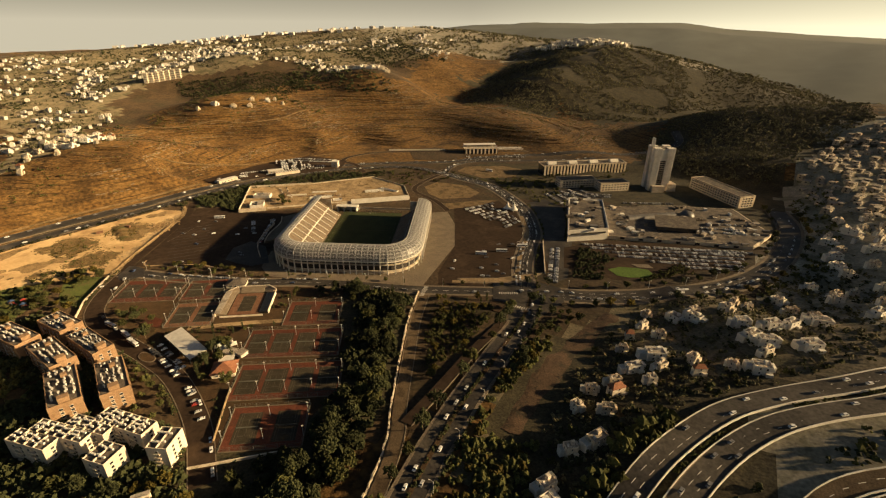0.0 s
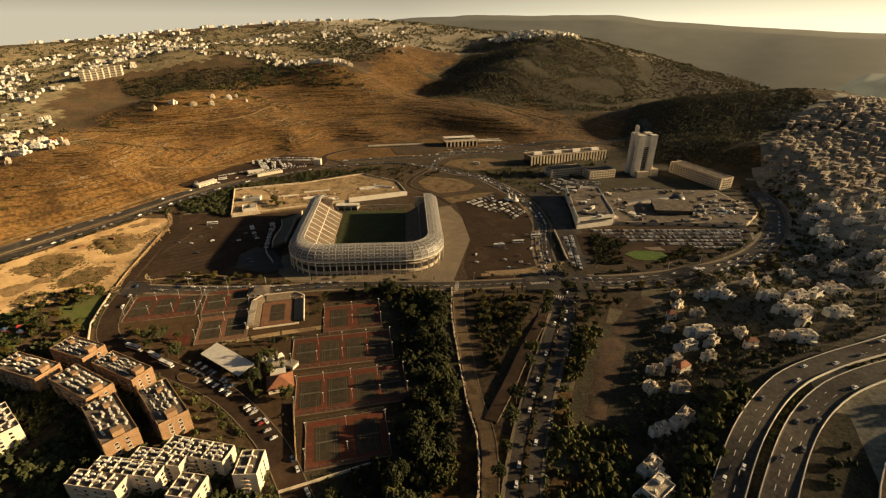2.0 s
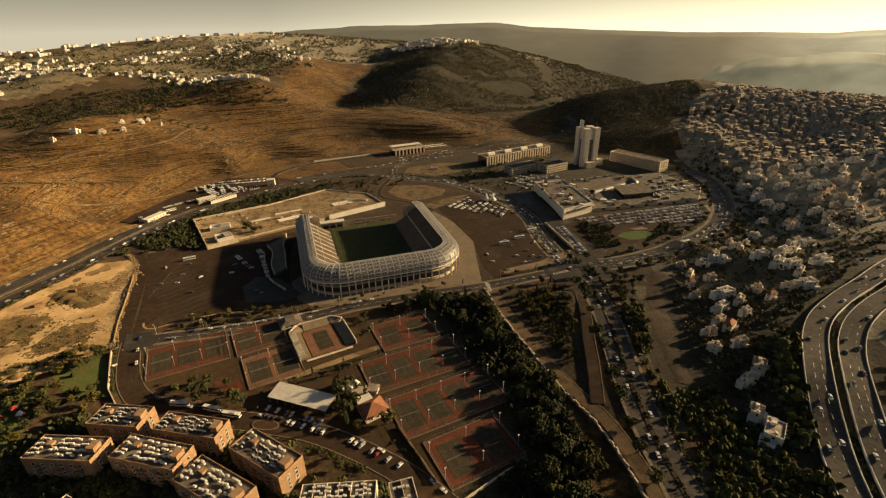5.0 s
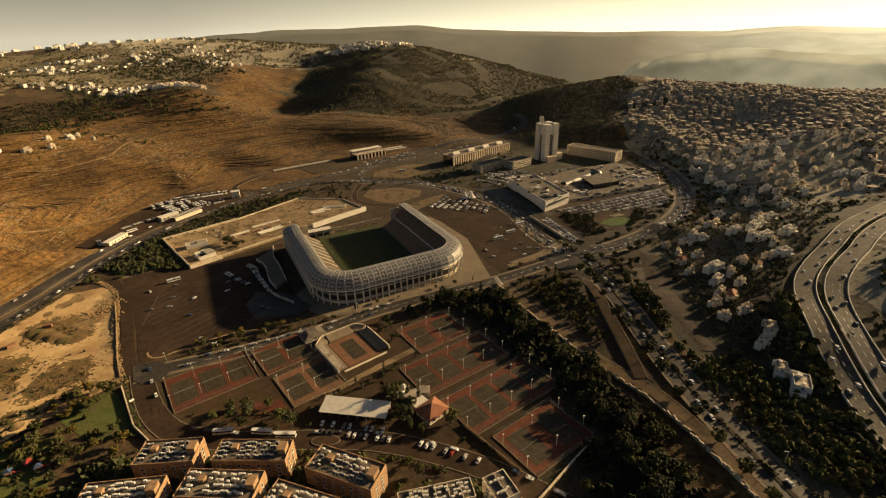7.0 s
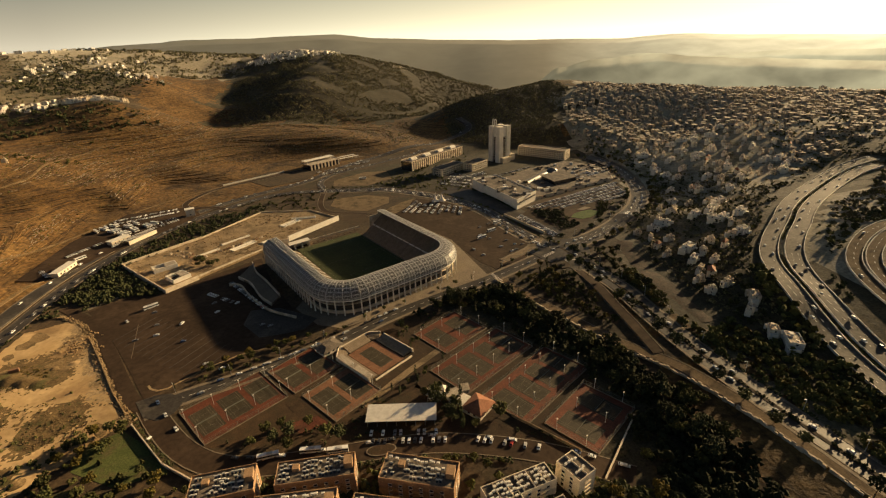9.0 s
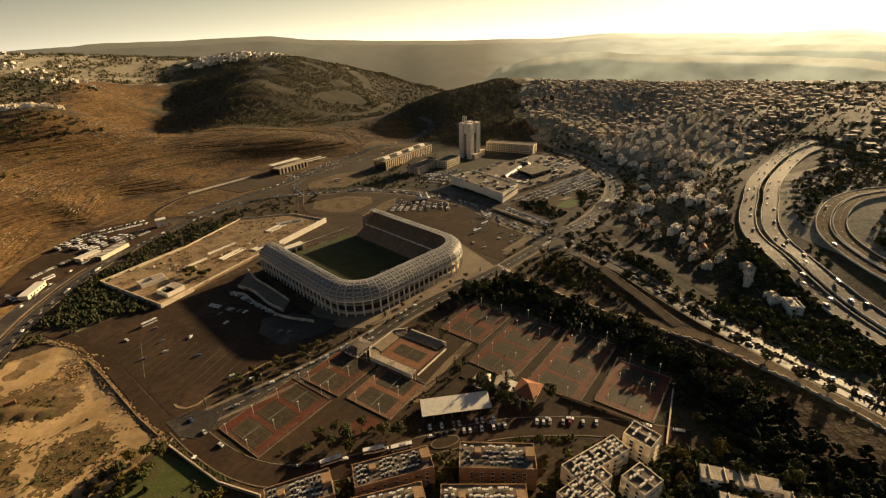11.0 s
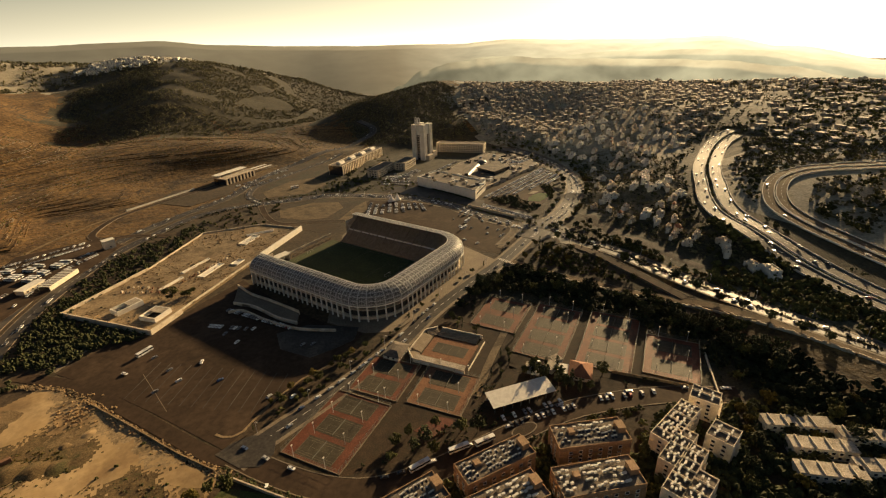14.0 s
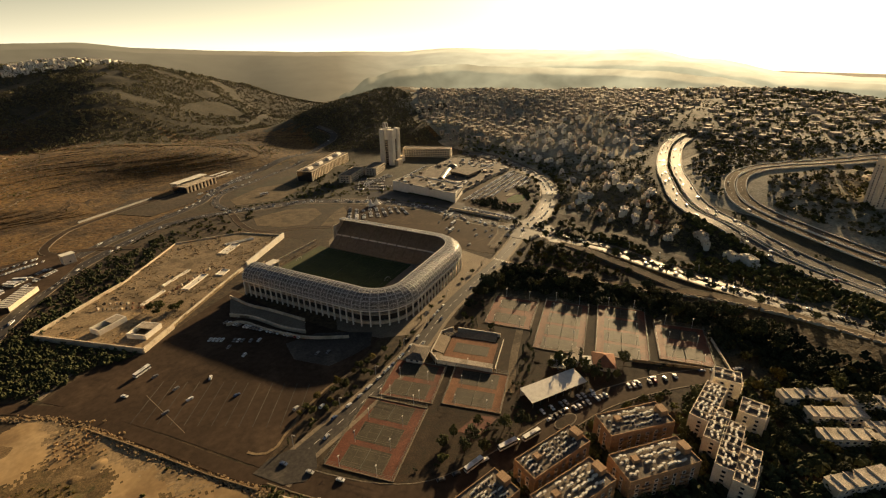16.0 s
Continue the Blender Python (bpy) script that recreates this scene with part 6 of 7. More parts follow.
def tree(kind, at, seed):
    rng = random.Random(seed)
    name, label, cat, leaf = {"round": ("tree", "rounded olive-green street tree", "tree", M_LEAF), "yellow": ("tree", "rounded tree with yellowing leaves", "tree", M_LEAFY),
                              "pine": ("pine_tree", "dark spreading pine tree", "pine tree", M_PINE), "cypress": ("cypress_tree", "tall narrow dark cypress", "cypress", M_PINE)}[kind]
    ob = hub(name, at, label, cat, cat + "s")
    h, rx, rz = {"round": (2.6, 3.0, 2.5), "yellow": (2.6, 3.0, 2.7), "pine": (4.2, 3.6, 3.0), "cypress": (1.2, 1.15, 5.0)}[kind]
    part("trunk", trunk(h, 0.28, rng), M_BARK, ob)
    m = Mesh()
    cz = h + rz * 0.75
    clumps(m, 90, rx, rz, cz, rng, 0.62 if kind != "cypress" else 0.42)
    if kind != "cypress":
        for _ in range(3):
            sub = Mesh()
            clumps(sub, 26, rx * 0.5, rz * 0.45, 0, rng, 0.55)
            dx, dy, dz = rng.uniform(-1, 1) * rx * 0.8, rng.uniform(-1, 1) * rx * 0.8, cz + rng.uniform(-0.3, 0.6) * rz
            m.add([(x + dx, y + dy, z + dz) for x, y, z in sub.v], sub.f)
    part("crown", m, leaf, ob)
    return ob


PROTOS = {}


def plant(kind, x, y, size, seed):
    at = pose(x, y, (2.0 if inside(x, y, LOT) else gz(x, y)) - 0.1, 0, 0, (seed * 47) % 360) @ Matrix.Diagonal((size, size, size * (0.85 + 0.3 * ((seed * 13) % 10) / 10), 1))
    key = (kind, seed % 3)
    if key not in PROTOS:
        PROTOS[key] = tree(kind, at, seed % 3 + 11 * len(kind))
        return
    src = PROTOS[key]
    ob = copy_thing(src, Matrix())
    ob.matrix_basis = at


def planted(poly, n, kinds, lo, hi, seed, gap=4.0):
    rng = random.Random(seed)
    xs, ys = [p[0] for p in poly], [p[1] for p in poly]
    done = []
    for _ in range(n * 12):
        if len(done) >= n:
            break
        x, y = rng.uniform(min(xs), max(xs)), rng.uniform(min(ys), max(ys))
        if inside(x, y, poly) and open_at(x, y) and all((x - a) ** 2 + (y - b) ** 2 > gap * gap for a, b in done):
            done.append((x, y))
            plant(rng.choice(kinds), x, y, rng.uniform(lo, hi), rng.randrange(1000))


def along(line, off, step, kinds, lo, hi, seed, skip=0.15):
    rng = random.Random(seed)
    run = 0.0
    l2 = sides(line, off)
    for a, b in zip(l2[:-1], l2[1:]):
        run += (b - a).length
        if run >= step:
            run = 0.0
            if rng.random() > skip:
                plant(rng.choice(kinds), b.x + rng.uniform(-1, 1), b.y + rng.uniform(-1, 1), rng.uniform(lo, hi), rng.randrange(1000))


GROVE = [(-14, -22), (2, -30), (28, -76), (50, -118), (66, -170), (78, -230), (88, -310), (20, -330), (34, -200), (38, -182), (8, -130), (-8, -100), (-30, -52), (-60, -46), (-90, -56), (-60, -40)]
planted([(-90, -56), (-60, -42), (-14, -22), (2, -30), (26, -76), (48, -118), (40, -150), (22, -118), (-6, -84), (-34, -54)], 45, ["pine", "round", "pine", "cypress"], 0.9, 1.5, 1, 5)
planted([(22, -118), (48, -118), (66, -170), (76, -220), (46, -240), (40, -190)], 30, ["pine", "pine", "round"], 1.0, 1.7, 2, 5)
planted([(20, -8), (60, 16), (76, -10), (76, -60), (72, -120), (50, -92)], 34, ["round", "round", "yellow", "cypress"], 0.6, 1.15, 3, 5)
planted([(-90, -150), (-70, -148), (-50, -160), (-44, -180), (-66, -190), (-78, -178)], 14, ["pine", "cypress", "round"], 0.8, 1.3, 4, 5)
planted([(-94, -64), (-82, -90), (-88, -108), (-104, -124), (-112, -122), (-96, -98), (-98, -76)], 12, ["round", "cypress", "round"], 0.4, 0.85, 24, 3)
planted([(-110, -140), (-84, -124), (-60, -104), (-56, -110), (-84, -134), (-104, -150)], 9, ["cypress", "round"], 0.4, 0.8, 25, 4)
planted([(-178, -150), (-140, -170), (-128, -176), (-196, -186), (-206, -172)], 9, ["round", "pine"], 0.8, 1.3, 5, 7)
planted([(-245, -90), (-228, -98), (-160, -70), (-160, -64), (-225, -84)], 16, ["round", "yellow"], 0.5, 0.95, 6, 5)
planted([(-300, -150), (-287, -141), (-268, -140), (-272, -156), (-296, -176)], 12, ["round", "yellow", "round"], 0.7, 1.2, 21, 5)
planted([(-300, -178), (-266, -176), (-240, -176), (-228, -186), (-232, -200), (-300, -200)], 14, ["yellow", "round", "round"], 0.7, 1.25, 22, 5)
planted([(112, 20), (150, 30), (172, 20), (160, -20), (140, -72), (132, -120), (116, -110), (112, -50)], 26, ["round", "yellow", "round", "pine"], 0.6, 1.1, 23, 6)
planted([(-330, -190), (-286, -184), (-256, -176), (-226, -196), (-236, -250), (-330, -280)], 22, ["round", "yellow", "round", "pine"], 0.7, 1.3, 7, 8)
planted([(-226, -196), (-70, -204), (-60, -214), (-90, -206), (-140, -197), (-220, -194)], 14, ["round", "cypress"], 0.5, 0.9, 8, 5)
planted([(-190, -218), (-80, -232), (-60, -226), (-76, -262), (-100, -262), (-190, -246)], 12, ["round", "pine"], 0.7, 1.1, 9, 9)
planted([(-34, -215), (20, -222), (60, -260), (60, -310), (-40, -320), (-60, -280), (-30, -262)], 30, ["round", "pine", "yellow"], 0.8, 1.4, 10, 7)
along(R_STREET, 11, 11, ["round", "cypress"], 0.45, 0.8, 11)
along(R_MALL, 15, 13, ["round", "round", "pine"], 0.7, 1.2, 12)
along(R_MALL, -16, 12, ["round", "yellow", "pine"], 0.8, 1.3, 13)
along(R_DIAG, -12, 11, ["round", "pine"], 1.0, 1.5, 14)


def hedge(name, line, lo, hi, leaf, label, seed, lift=0.0, gap=0.3):
    """An uneven row of shrubs along a line."""
    rng = random.Random(seed)
    m = Mesh()
    for p in dense(line):
        if rng.random() < gap or noise.noise((p.x * 0.03, p.y * 0.03, seed)) < -0.25:
            continue
        q = rng.uniform(lo, hi)
        sub = Mesh()
        clumps(sub, 8, q, q * 0.8, q * 0.7, rng, q * 0.5)
        m.add([(a + p.x + rng.uniform(-0.05, 0.05), b + p.y, c + lift + gz(p.x, p.y)) for a, b, c in sub.v], sub.f)
    return thing(name, m, leaf, label, "hedge", kind="stuff")


thing("median", ribbon(Mesh(), R_DIAG, 1.3, 0.35), M_STRAW, "planted median strip with low kerb", "median", kind="structure")
hedge("median_shrubs", R_DIAG, 0.9, 2.0, M_PINE, "dark shrubs along the road median", 81, 0.2, 0.15)
hedge("roadside_shrubs", sides(R_DIAG, 11), 1.0, 2.4, M_PINE, "dark trees beside the valley road", 82, 0.0, 0.2)
hedge("roadside_shrubs", sides(R_WEST, -12), 0.8, 1.8, M_LEAF, "shrubs beside the dark road", 83)
hedge("roadside_shrubs", sides(R_ARC, -10), 0.8, 2.0, M_PINE, "dark shrubs beside the carriageway", 84, 0.1)
hedge("roadside_shrubs", sides(R_LOWER, -9.5), 0.8, 2.0, M_PINE, "dark shrubs along the lower lane", 86, 0.0, 0.1)


def wood(name, poly, n, leaf, lo, hi, label, seed, flat=0.7, k=9, thin=None, category="woodland"):
    """Countless trees or shrubs of a wood, in one mesh of stuff."""
    rng = random.Random(seed)
    xs, ys = [p[0] for p in poly], [p[1] for p in poly]
    m = Mesh()
    for _ in range(n):
        x, y = rng.uniform(min(xs), max(xs)), rng.uniform(min(ys), max(ys))
        wob = 0.06 * (max(xs) - min(xs))
        wx, wy = x + wob * noise.noise((x * 0.006, y * 0.006, seed)) + wob * 0.6 * (rng.random() - 0.5), y + wob * noise.noise((x * 0.006, y * 0.006, seed + 9)) + wob * 0.6 * (rng.random() - 0.5)
        if not inside(wx, wy, poly) or not open_at(x, y) or (thin is not None and noise.noise((x * 0.012, y * 0.012, seed)) < thin):
            continue
        s, z = rng.uniform(lo, hi), gz(x, y)
        sub = Mesh()
        clumps(sub, k, s, s * flat, s * flat * 0.9, rng, s * 0.5)
        m.add([(a + x, b + y, c + z) for a, b, c in sub.v], sub.f)
    return thing(name, m, leaf, label, category, kind="stuff")


wood("park_shrubs", [(20, -8), (60, 14), (64, 2), (76, -18), (76, -60), (74, -110), (50, -92), (28, -50)], 800, M_LEAF, 0.7, 1.9, "dense green shrubs in the triangular park", 18, k=7, thin=-0.2, category="shrubs")
wood("highway_trees", [(215, -260), (236, -180), (262, -120), (300, -70), (352, -32), (420, -20), (400, -60), (330, -66), (290, -88), (262, -112), (240, -150), (230, -200), (232, -300), (214, -330)], 900, M_PINE, 1.8, 3.8, "dark trees between highway and ramp", 19, k=7)
hw_ = spline([(182, -262), (200, -155), (238, -66), (303, -6), (352, 32), (440, 81), (506, 106)], 20)
wood("highway_trees", [(p.x, p.y) for p in sides(hw_, 12)] + [(p.x, p.y) for p in reversed(sides(hw_, 52))], 1100, M_LEAF, 1.4, 3.2, "green trees on the bank above the highway", 17, k=6)
hedge("highway_hedge", [p for p in sides(R_HW1, -9.5) if p.y > -240], 0.9, 1.9, M_LEAF, "dark hedge between the carriageways", 89, 0.6, 0.15)
hedge("highway_trees", [p for p in sides(hw_, 10) if p.y < -66], 3.0, 4.6, M_LEAF, "tall trees along the highway bank", 87, -0.5, 0.05)
hedge("highway_trees", [p for p in sides(hw_, 17) if p.y < -60], 3.0, 4.6, M_PINE, "tall trees along the highway bank", 88, -0.5, 0.05)
wood("roadside_trees", [(232, 118), (275, 176), (300, 240), (312, 330), (300, 440), (330, 480), (345, 420), (345, 300), (330, 230), (300, 150), (262, 112)], 620, M_LEAF, 1.6, 3.4, "green trees beside the curving road", 15, k=6)
wood("roadside_trees", [(60, 285), (10, 262), (-20, 282), (-74, 326), (-100, 330), (-60, 356), (-60, 400), (-20, 380), (20, 350), (46, 320)], 260, M_LEAF, 1.2, 3.0, "dark roadside trees and shrubs", 20, k=7)
wood("pine_grove", GROVE, 2400, M_PINE, 2.4, 4.6, "dense dark pine grove in the valley", 21)
wood("pine_grove", [(112, -20), (146, -40), (140, -95), (165, -170), (196, -240), (180, -320), (140, -330), (122, -240), (112, -150), (106, -100)], 1200, M_LEAF, 1.8, 3.8, "dark trees filling the valley slope", 22, thin=-0.3)
wood("mixed_trees", [(112, -20), (146, -40), (140, -95), (165, -170), (196, -240), (180, -320), (140, -330), (122, -240), (112, -150)], 260, M_LEAFY, 1.8, 3.4, "yellowing trees on the valley slope", 23)
wood("shrubs", [(-430, 20), (-395, 10), (-372, 24), (-330, 44), (-304, 36), (-366, 105), (-310, 168), (-250, 246), (-240, 300), (-330, 235), (-384, 146), (-408, 60)], 2000, M_PINE, 1.4, 3.0, "dark shrubs between the road and the raised lot", 24)
wood("shrubs", [(-240, 300), (-250, 246), (-180, 236), (-120, 330), (-150, 350), (-200, 335)], 200, M_LEAF, 1.2, 2.6, "dry shrubs on the embankment", 25)
wood("shrubs", [(-440, 60), (-418, 150), (-366, 250), (-292, 328), (-230, 366), (-225, 358), (-285, 318), (-352, 244), (-402, 152), (-425, 70)], 900, M_PINE, 1.0, 2.2, "low dark shrubs along the median", 26)
wood("shrubs", [(-310, -150), (-276, -140), (-240, -162), (-222, -186), (-250, -260), (-350, -300), (-350, -200)], 320, M_LEAF, 1.0, 2.6, "low green shrubs beside the lawn", 27, thin=0.0)
wood("shrubs", [(-20, 340), (60, 300), (60, 380), (160, 400), (130, 480), (60, 500), (-40, 400)], 300, M_LEAF, 1.4, 3.0, "garden trees between the offices", 28, thin=-0.1)
wood("garden_shrubs", [(98, 162), (111, 86), (136, 98), (132, 130), (140, 150)], 420, M_PINE, 1.0, 2.4, "dark shrubs round the small lawn", 61, k=6, category="shrubs")
wood("garden_shrubs", [(182, 142), (198, 170), (214, 158), (166, 110)], 320, M_LEAF, 1.0, 2.2, "dark shrubs beside the curving road", 62, k=6, category="shrubs")
hedge("hall_hedge", spline([(47, 268), (66, 220), (79, 168)], 2), 0.8, 1.6, M_PINE, "dark hedge at the foot of the front hall", 63, 0.0, 0.2)
wood("shrubs", [(-425, 30), (-395, 8), (-330, 42), (-306, 40), (-366, 103), (-330, 150), (-384, 140), (-408, 60)], 1500, M_PINE, 1.3, 2.8, "dense dark scrub beside the access lane", 64, k=6)
wood("bank_trees", [(196, -230), (186, -195), (198, -150), (212, -112), (232, -72), (222, -60), (200, -96), (184, -140), (176, -200)], 520, M_LEAF, 3.0, 5.4, "tall trees on the bank beside the highway", 90, k=9, flat=0.9)
wood("bank_trees", [(320, -40), (420, 30), (540, 62), (580, 20), (560, -120), (500, -110), (420, -52), (370, -38)], 800, M_FARWOOD, 1.8, 3.8, "grey-green trees between highway and ramp", 91, k=6)
wood("bank_trees", [(290, -150), (325, -102), (370, -88), (430, -118), (480, -170), (420, -280), (300, -280)], 520, M_FARWOOD, 1.6, 3.6, "grey-green trees inside the curving ramp", 92, k=6)
wood("far_bank_trees", [(300, -30), (420, 15), (560, 85), (760, 110), (760, -120), (560, -130), (430, -70), (330, -85)], 800, M_FARWOOD, 1.3, 3.0, "grey-green trees on the slope beyond the highway", 65, k=5)
wood("far_bank_trees", [(430, 60), (520, 90), (640, 120), (820, 140), (900, 235), (700, 180), (560, 140), (440, 116)], 500, M_FARWOOD, 1.3, 2.8, "grey-green trees along the highway", 66, k=5)
for k_, pts in enumerate(([(-381, -144), (-392, -126), (-388, -102), (-359, -94), (-328, -104), (-340, -124), (-347, -144)], [(-318, -153), (-331, -133), (-332, -114), (-310, -104), (-288, -130), (-295, -147)], [(-376, -90), (-384, -66), (-366, -56), (-346, -66), (-340, -86), (-356, -96)])):
    wood("dry_weeds", pts, 420, M_LEAFY if k_ != 1 else M_DIRT, 0.35, 1.0, "dry brown weeds on dug earth", 70 + k_, k=4, flat=0.5, category="weeds")
    wood("dry_weeds", pts, 160, M_PINE, 0.4, 1.0, "dark low weeds on dug earth", 74 + k_, k=4, flat=0.5, category="weeds")
PINEHILL = [(-420, 860), (-250, 800), (-90, 860), (40, 900), (120, 1020), (150, 1250), (60, 1420), (-250, 1450), (-480, 1300), (-480, 1000)]
wood("pine_wood", PINEHILL, 10500, M_FARWOOD, 1.8, 3.8, "dark pine wood over the far hill", 31, k=4, thin=-0.22)
wood("pine_wood", [(40, 900), (150, 1000), (300, 1050), (560, 1150), (700, 1400), (560, 1700), (60, 1600), (150, 1250)], 6500, M_FARWOOD, 2.2, 4.0, "dark wood over the hill flank", 52, k=4)
wood("pine_wood", [(80, 600), (110, 545), (180, 500), (290, 500), (320, 560), (330, 640), (440, 800), (420, 960), (250, 1000), (120, 860)], 7500, M_FARWOOD, 1.7, 3.2, "dark wooded hill behind the tower", 32, k=4)
wood("pine_wood", [(-900, 1250), (-300, 1450), (100, 1450), (420, 1700), (620, 2000), (560, 2500), (200, 2700), (-700, 2600), (-1100, 1900)], 10500, M_FARWOOD, 3.5, 7, "dark forest on the distant ridge", 33, k=4, thin=-0.2)
wood("pine_wood", [(300, 1000), (420, 1250), (620, 1250), (850, 1050), (700, 960), (560, 1020)], 2600, M_FARWOOD, 2.5, 5, "hazy wooded far hills", 34, k=5, thin=-0.2)
TOWN = [(160, 30), (190, 90), (240, 122), (290, 190), (330, 260), (310, 420), (330, 620), (460, 800), (620, 980), (900, 900), (900, 300), (700, 225), (520, 150), (390, 85), (300, 15), (262, -30), (225, -95), (190, -165), (168, -180), (150, -100)]
wood("town_trees", [(440, 116), (560, 140), (700, 180), (900, 235), (900, 330), (560, 310)], 900, M_LEAF, 1.4, 3.0, "green trees above the highway", 16, k=5)
NEAR_TOWN = [(160, 30), (190, 90), (240, 122), (290, 190), (330, 240), (380, 150), (380, 85), (300, 15), (262, -30), (225, -95), (190, -165), (168, -180), (150, -100)]
wood("town_trees", NEAR_TOWN, 3000, M_FARWOOD, 1.0, 2.2, "olive green trees between the houses", 35, k=6)
wood("far_bank_trees", [(535, 88), (570, 92), (578, 112), (560, 130), (535, 126)], 160, M_FARWOOD, 1.6, 3.0, "grey-green trees round the highway bend", 93, k=6)
wood("town_trees", TOWN, 3600, M_FARWOOD, 1.2, 2.4, "small trees between hillside houses", 30, k=5)
wood("town_trees", NEAR_TOWN, 700, M_PINE, 1.1, 2.4, "pines and cypresses between the houses", 36, flat=1.1, k=6)
wood("town_trees", [(300, -30), (420, 15), (560, 85), (900, 210), (1300, 300), (1300, -200), (560, -130), (430, -70), (330, -85), (285, -110)], 2600, M_LEAF, 1.8, 4.0, "dark trees beyond the highway", 37, k=8)
wood("town_trees", [(285, -125), (300, -135), (350, -108), (560, -130), (900, -250), (700, -500), (300, -420)], 1300, M_LEAF, 2.4, 5.0, "dark trees beyond the highway ramp", 38, k=8)
wood("town_trees", [(900, 200), (900, 900), (1150, 800), (1350, 600), (1350, 0)], 2600, M_FARWOOD, 2, 4.5, "trees of the far suburbs", 39, k=5)
LEFT_TOWN = [(-590, -100), (-1100, 60), (-1935, 400), (-1750, 900), (-1300, 1350), (-950, 1500), (-640, 1150), (-780, 780), (-960, 690), (-1000, 580), (-1140, 480), (-1080, 280), (-720, 130)]
wood("hill_trees", LEFT_TOWN, 7500, M_PINE, 2.0, 4.2, "dark belts of trees through the hill town", 29, k=5, thin=0.05)
wood("hill_trees", LEFT_TOWN, 6500, M_FARWOOD, 2.0, 4.0, "dark trees between hillside houses", 40, k=5)
wood("hill_trees", [(-760, 560), (-560, 620), (-490, 640), (-500, 670), (-600, 690), (-760, 700), (-960, 820)], 700, M_PINE, 2.5, 5, "pines along the hilltop", 41, k=7)
wood("hill_trees", [(-720, 420), (-560, 480), (-520, 560), (-640, 580), (-800, 540)], 420, M_LEAF, 1.5, 4, "scattered trees on the dry slope", 42, k=6, thin=0.05)
wood("hill_trees", [(-1000, 950), (-680, 900), (-600, 1090), (-720, 1200), (-1000, 1300)], 1100, M_PINE, 2, 4, "trees on the far hilltop", 43, k=6)
wood("dry_scrub", [(-760, 160), (-470, -40), (-440, 130), (-380, 330), (-200, 480), (-60, 640), (20, 800), (-180, 860), (-420, 800), (-600, 560)], 2600, M_LEAFY, 0.4, 1.1, "low dry bushes on the hillside", 44, k=4, flat=0.5, category="scrub")
wood("dry_scrub", [(-900, -60), (-470, -40), (-560, -300), (-900, -400)], 900, M_LEAF, 0.6, 2.0, "bushes beyond the building site", 45, k=5, flat=0.6, category="scrub")
wood("yard_trees", [(-236, -196), (-60, -206), (-30, -216), (30, -250), (60, -330), (-240, -330), (-256, -240)], 1900, M_PINE, 1.8, 4.2, "dark trees and shrubs between apartment blocks", 46, k=9, thin=-0.25)
wood("yard_trees", [(-236, -196), (-60, -206), (-30, -216), (30, -250), (60, -330), (-240, -330), (-256, -240)], 700, M_LEAF, 1.2, 3.2, "green trees and shrubs between apartment blocks", 47, k=9, thin=-0.2)
wood("site_bushes", [(-402, -60), (-395, -8), (-366, 0), (-352, -14), (-322, -58), (-288, -116), (-276, -138), (-300, -170), (-340, -230), (-420, -300), (-414, -150)], 260, M_LEAF, 0.5, 1.6, "low bushes on the building site", 48, k=6, thin=0.05, flat=0.6, category="scrub")
wood("club_shrubs", [(-243, -134), (-216, -166), (-130, -182), (-40, -205), (4, -222), (36, -192), (28, -150), (0, -100), (-40, -58), (-100, -55), (-160, -78), (-200, -100)], 2600, M_PINE, 0.5, 1.5, "low shrubs and hedges round the courts", 49, k=6, thin=0.02, flat=0.8, category="shrubs")
for x, y, q in ((-290, 96, 1.0), (-283, 92, 1.2), (-276, 86, 0.9), (-286, 88, 0.8), (-272, 84, 1.0), (-268, 90, 0.7)):
    plant("round", x, y, q, int(-x * 7 + y))
wood("street_hedge", [(-246, -112), (-240, -104), (-200, -88), (-160, -70), (-110, -44), (-60, -20), (-58, -26), (-104, -54), (-160, -82), (-204, -106), (-230, -116)], 420, M_LEAF, 0.7, 1.9, "uneven green hedge along the street", 51, k=7, category="hedge")
# broken stone terrace edges with dry bushes, following the slope
stones, tufts = Mesh(), Mesh()
rng = random.Random(50)
SLOPE = [(-760, 120), (-470, -40), (-440, 100), (-370, 300), (-200, 460), (40, 660), (20, 830), (-180, 880), (-420, 820), (-600, 660), (-780, 420)]
for k in range(2600):
    x, y = rng.uniform(-780, 40), rng.uniform(-40, 880)
    z = gz(x, y)
    if z < 3 or z > 120 or not open_at(x, y) or not inside(x, y, SLOPE) or noise.noise((x * 0.01, y * 0.01, 3)) < -0.25:
        continue
    for step_ in range(rng.randrange(4, 12)):
        gx_, gy_ = (gz(x + 2, y) - gz(x - 2, y)) / 4, (gz(x, y + 2) - gz(x, y - 2)) / 4
        n_ = math.hypot(gx_, gy_)
        if n_ < 0.04:
            break
        x, y = x - gy_ / n_ * 4.5 + rng.uniform(-1, 1), y + gx_ / n_ * 4.5 + rng.uniform(-1, 1)
        z = gz(x, y)
        if rng.random() < 0.5:
            stones.box(x, y, z - 0.5, z + rng.uniform(0.2, 0.7), rng.uniform(2, 6), rng.uniform(0.5, 1.3), math.degrees(math.atan2(gx_, -gy_)) + rng.uniform(-12, 12), 0.75)
        else:
            q = rng.uniform(0.5, 1.5)
            sub = Mesh()
            clumps(sub, 3, q, q * 0.5, q * 0.4, rng, q * 0.6)
            tufts.add([(a + x, b + y, c + z) for a, b, c in sub.v], sub.f)
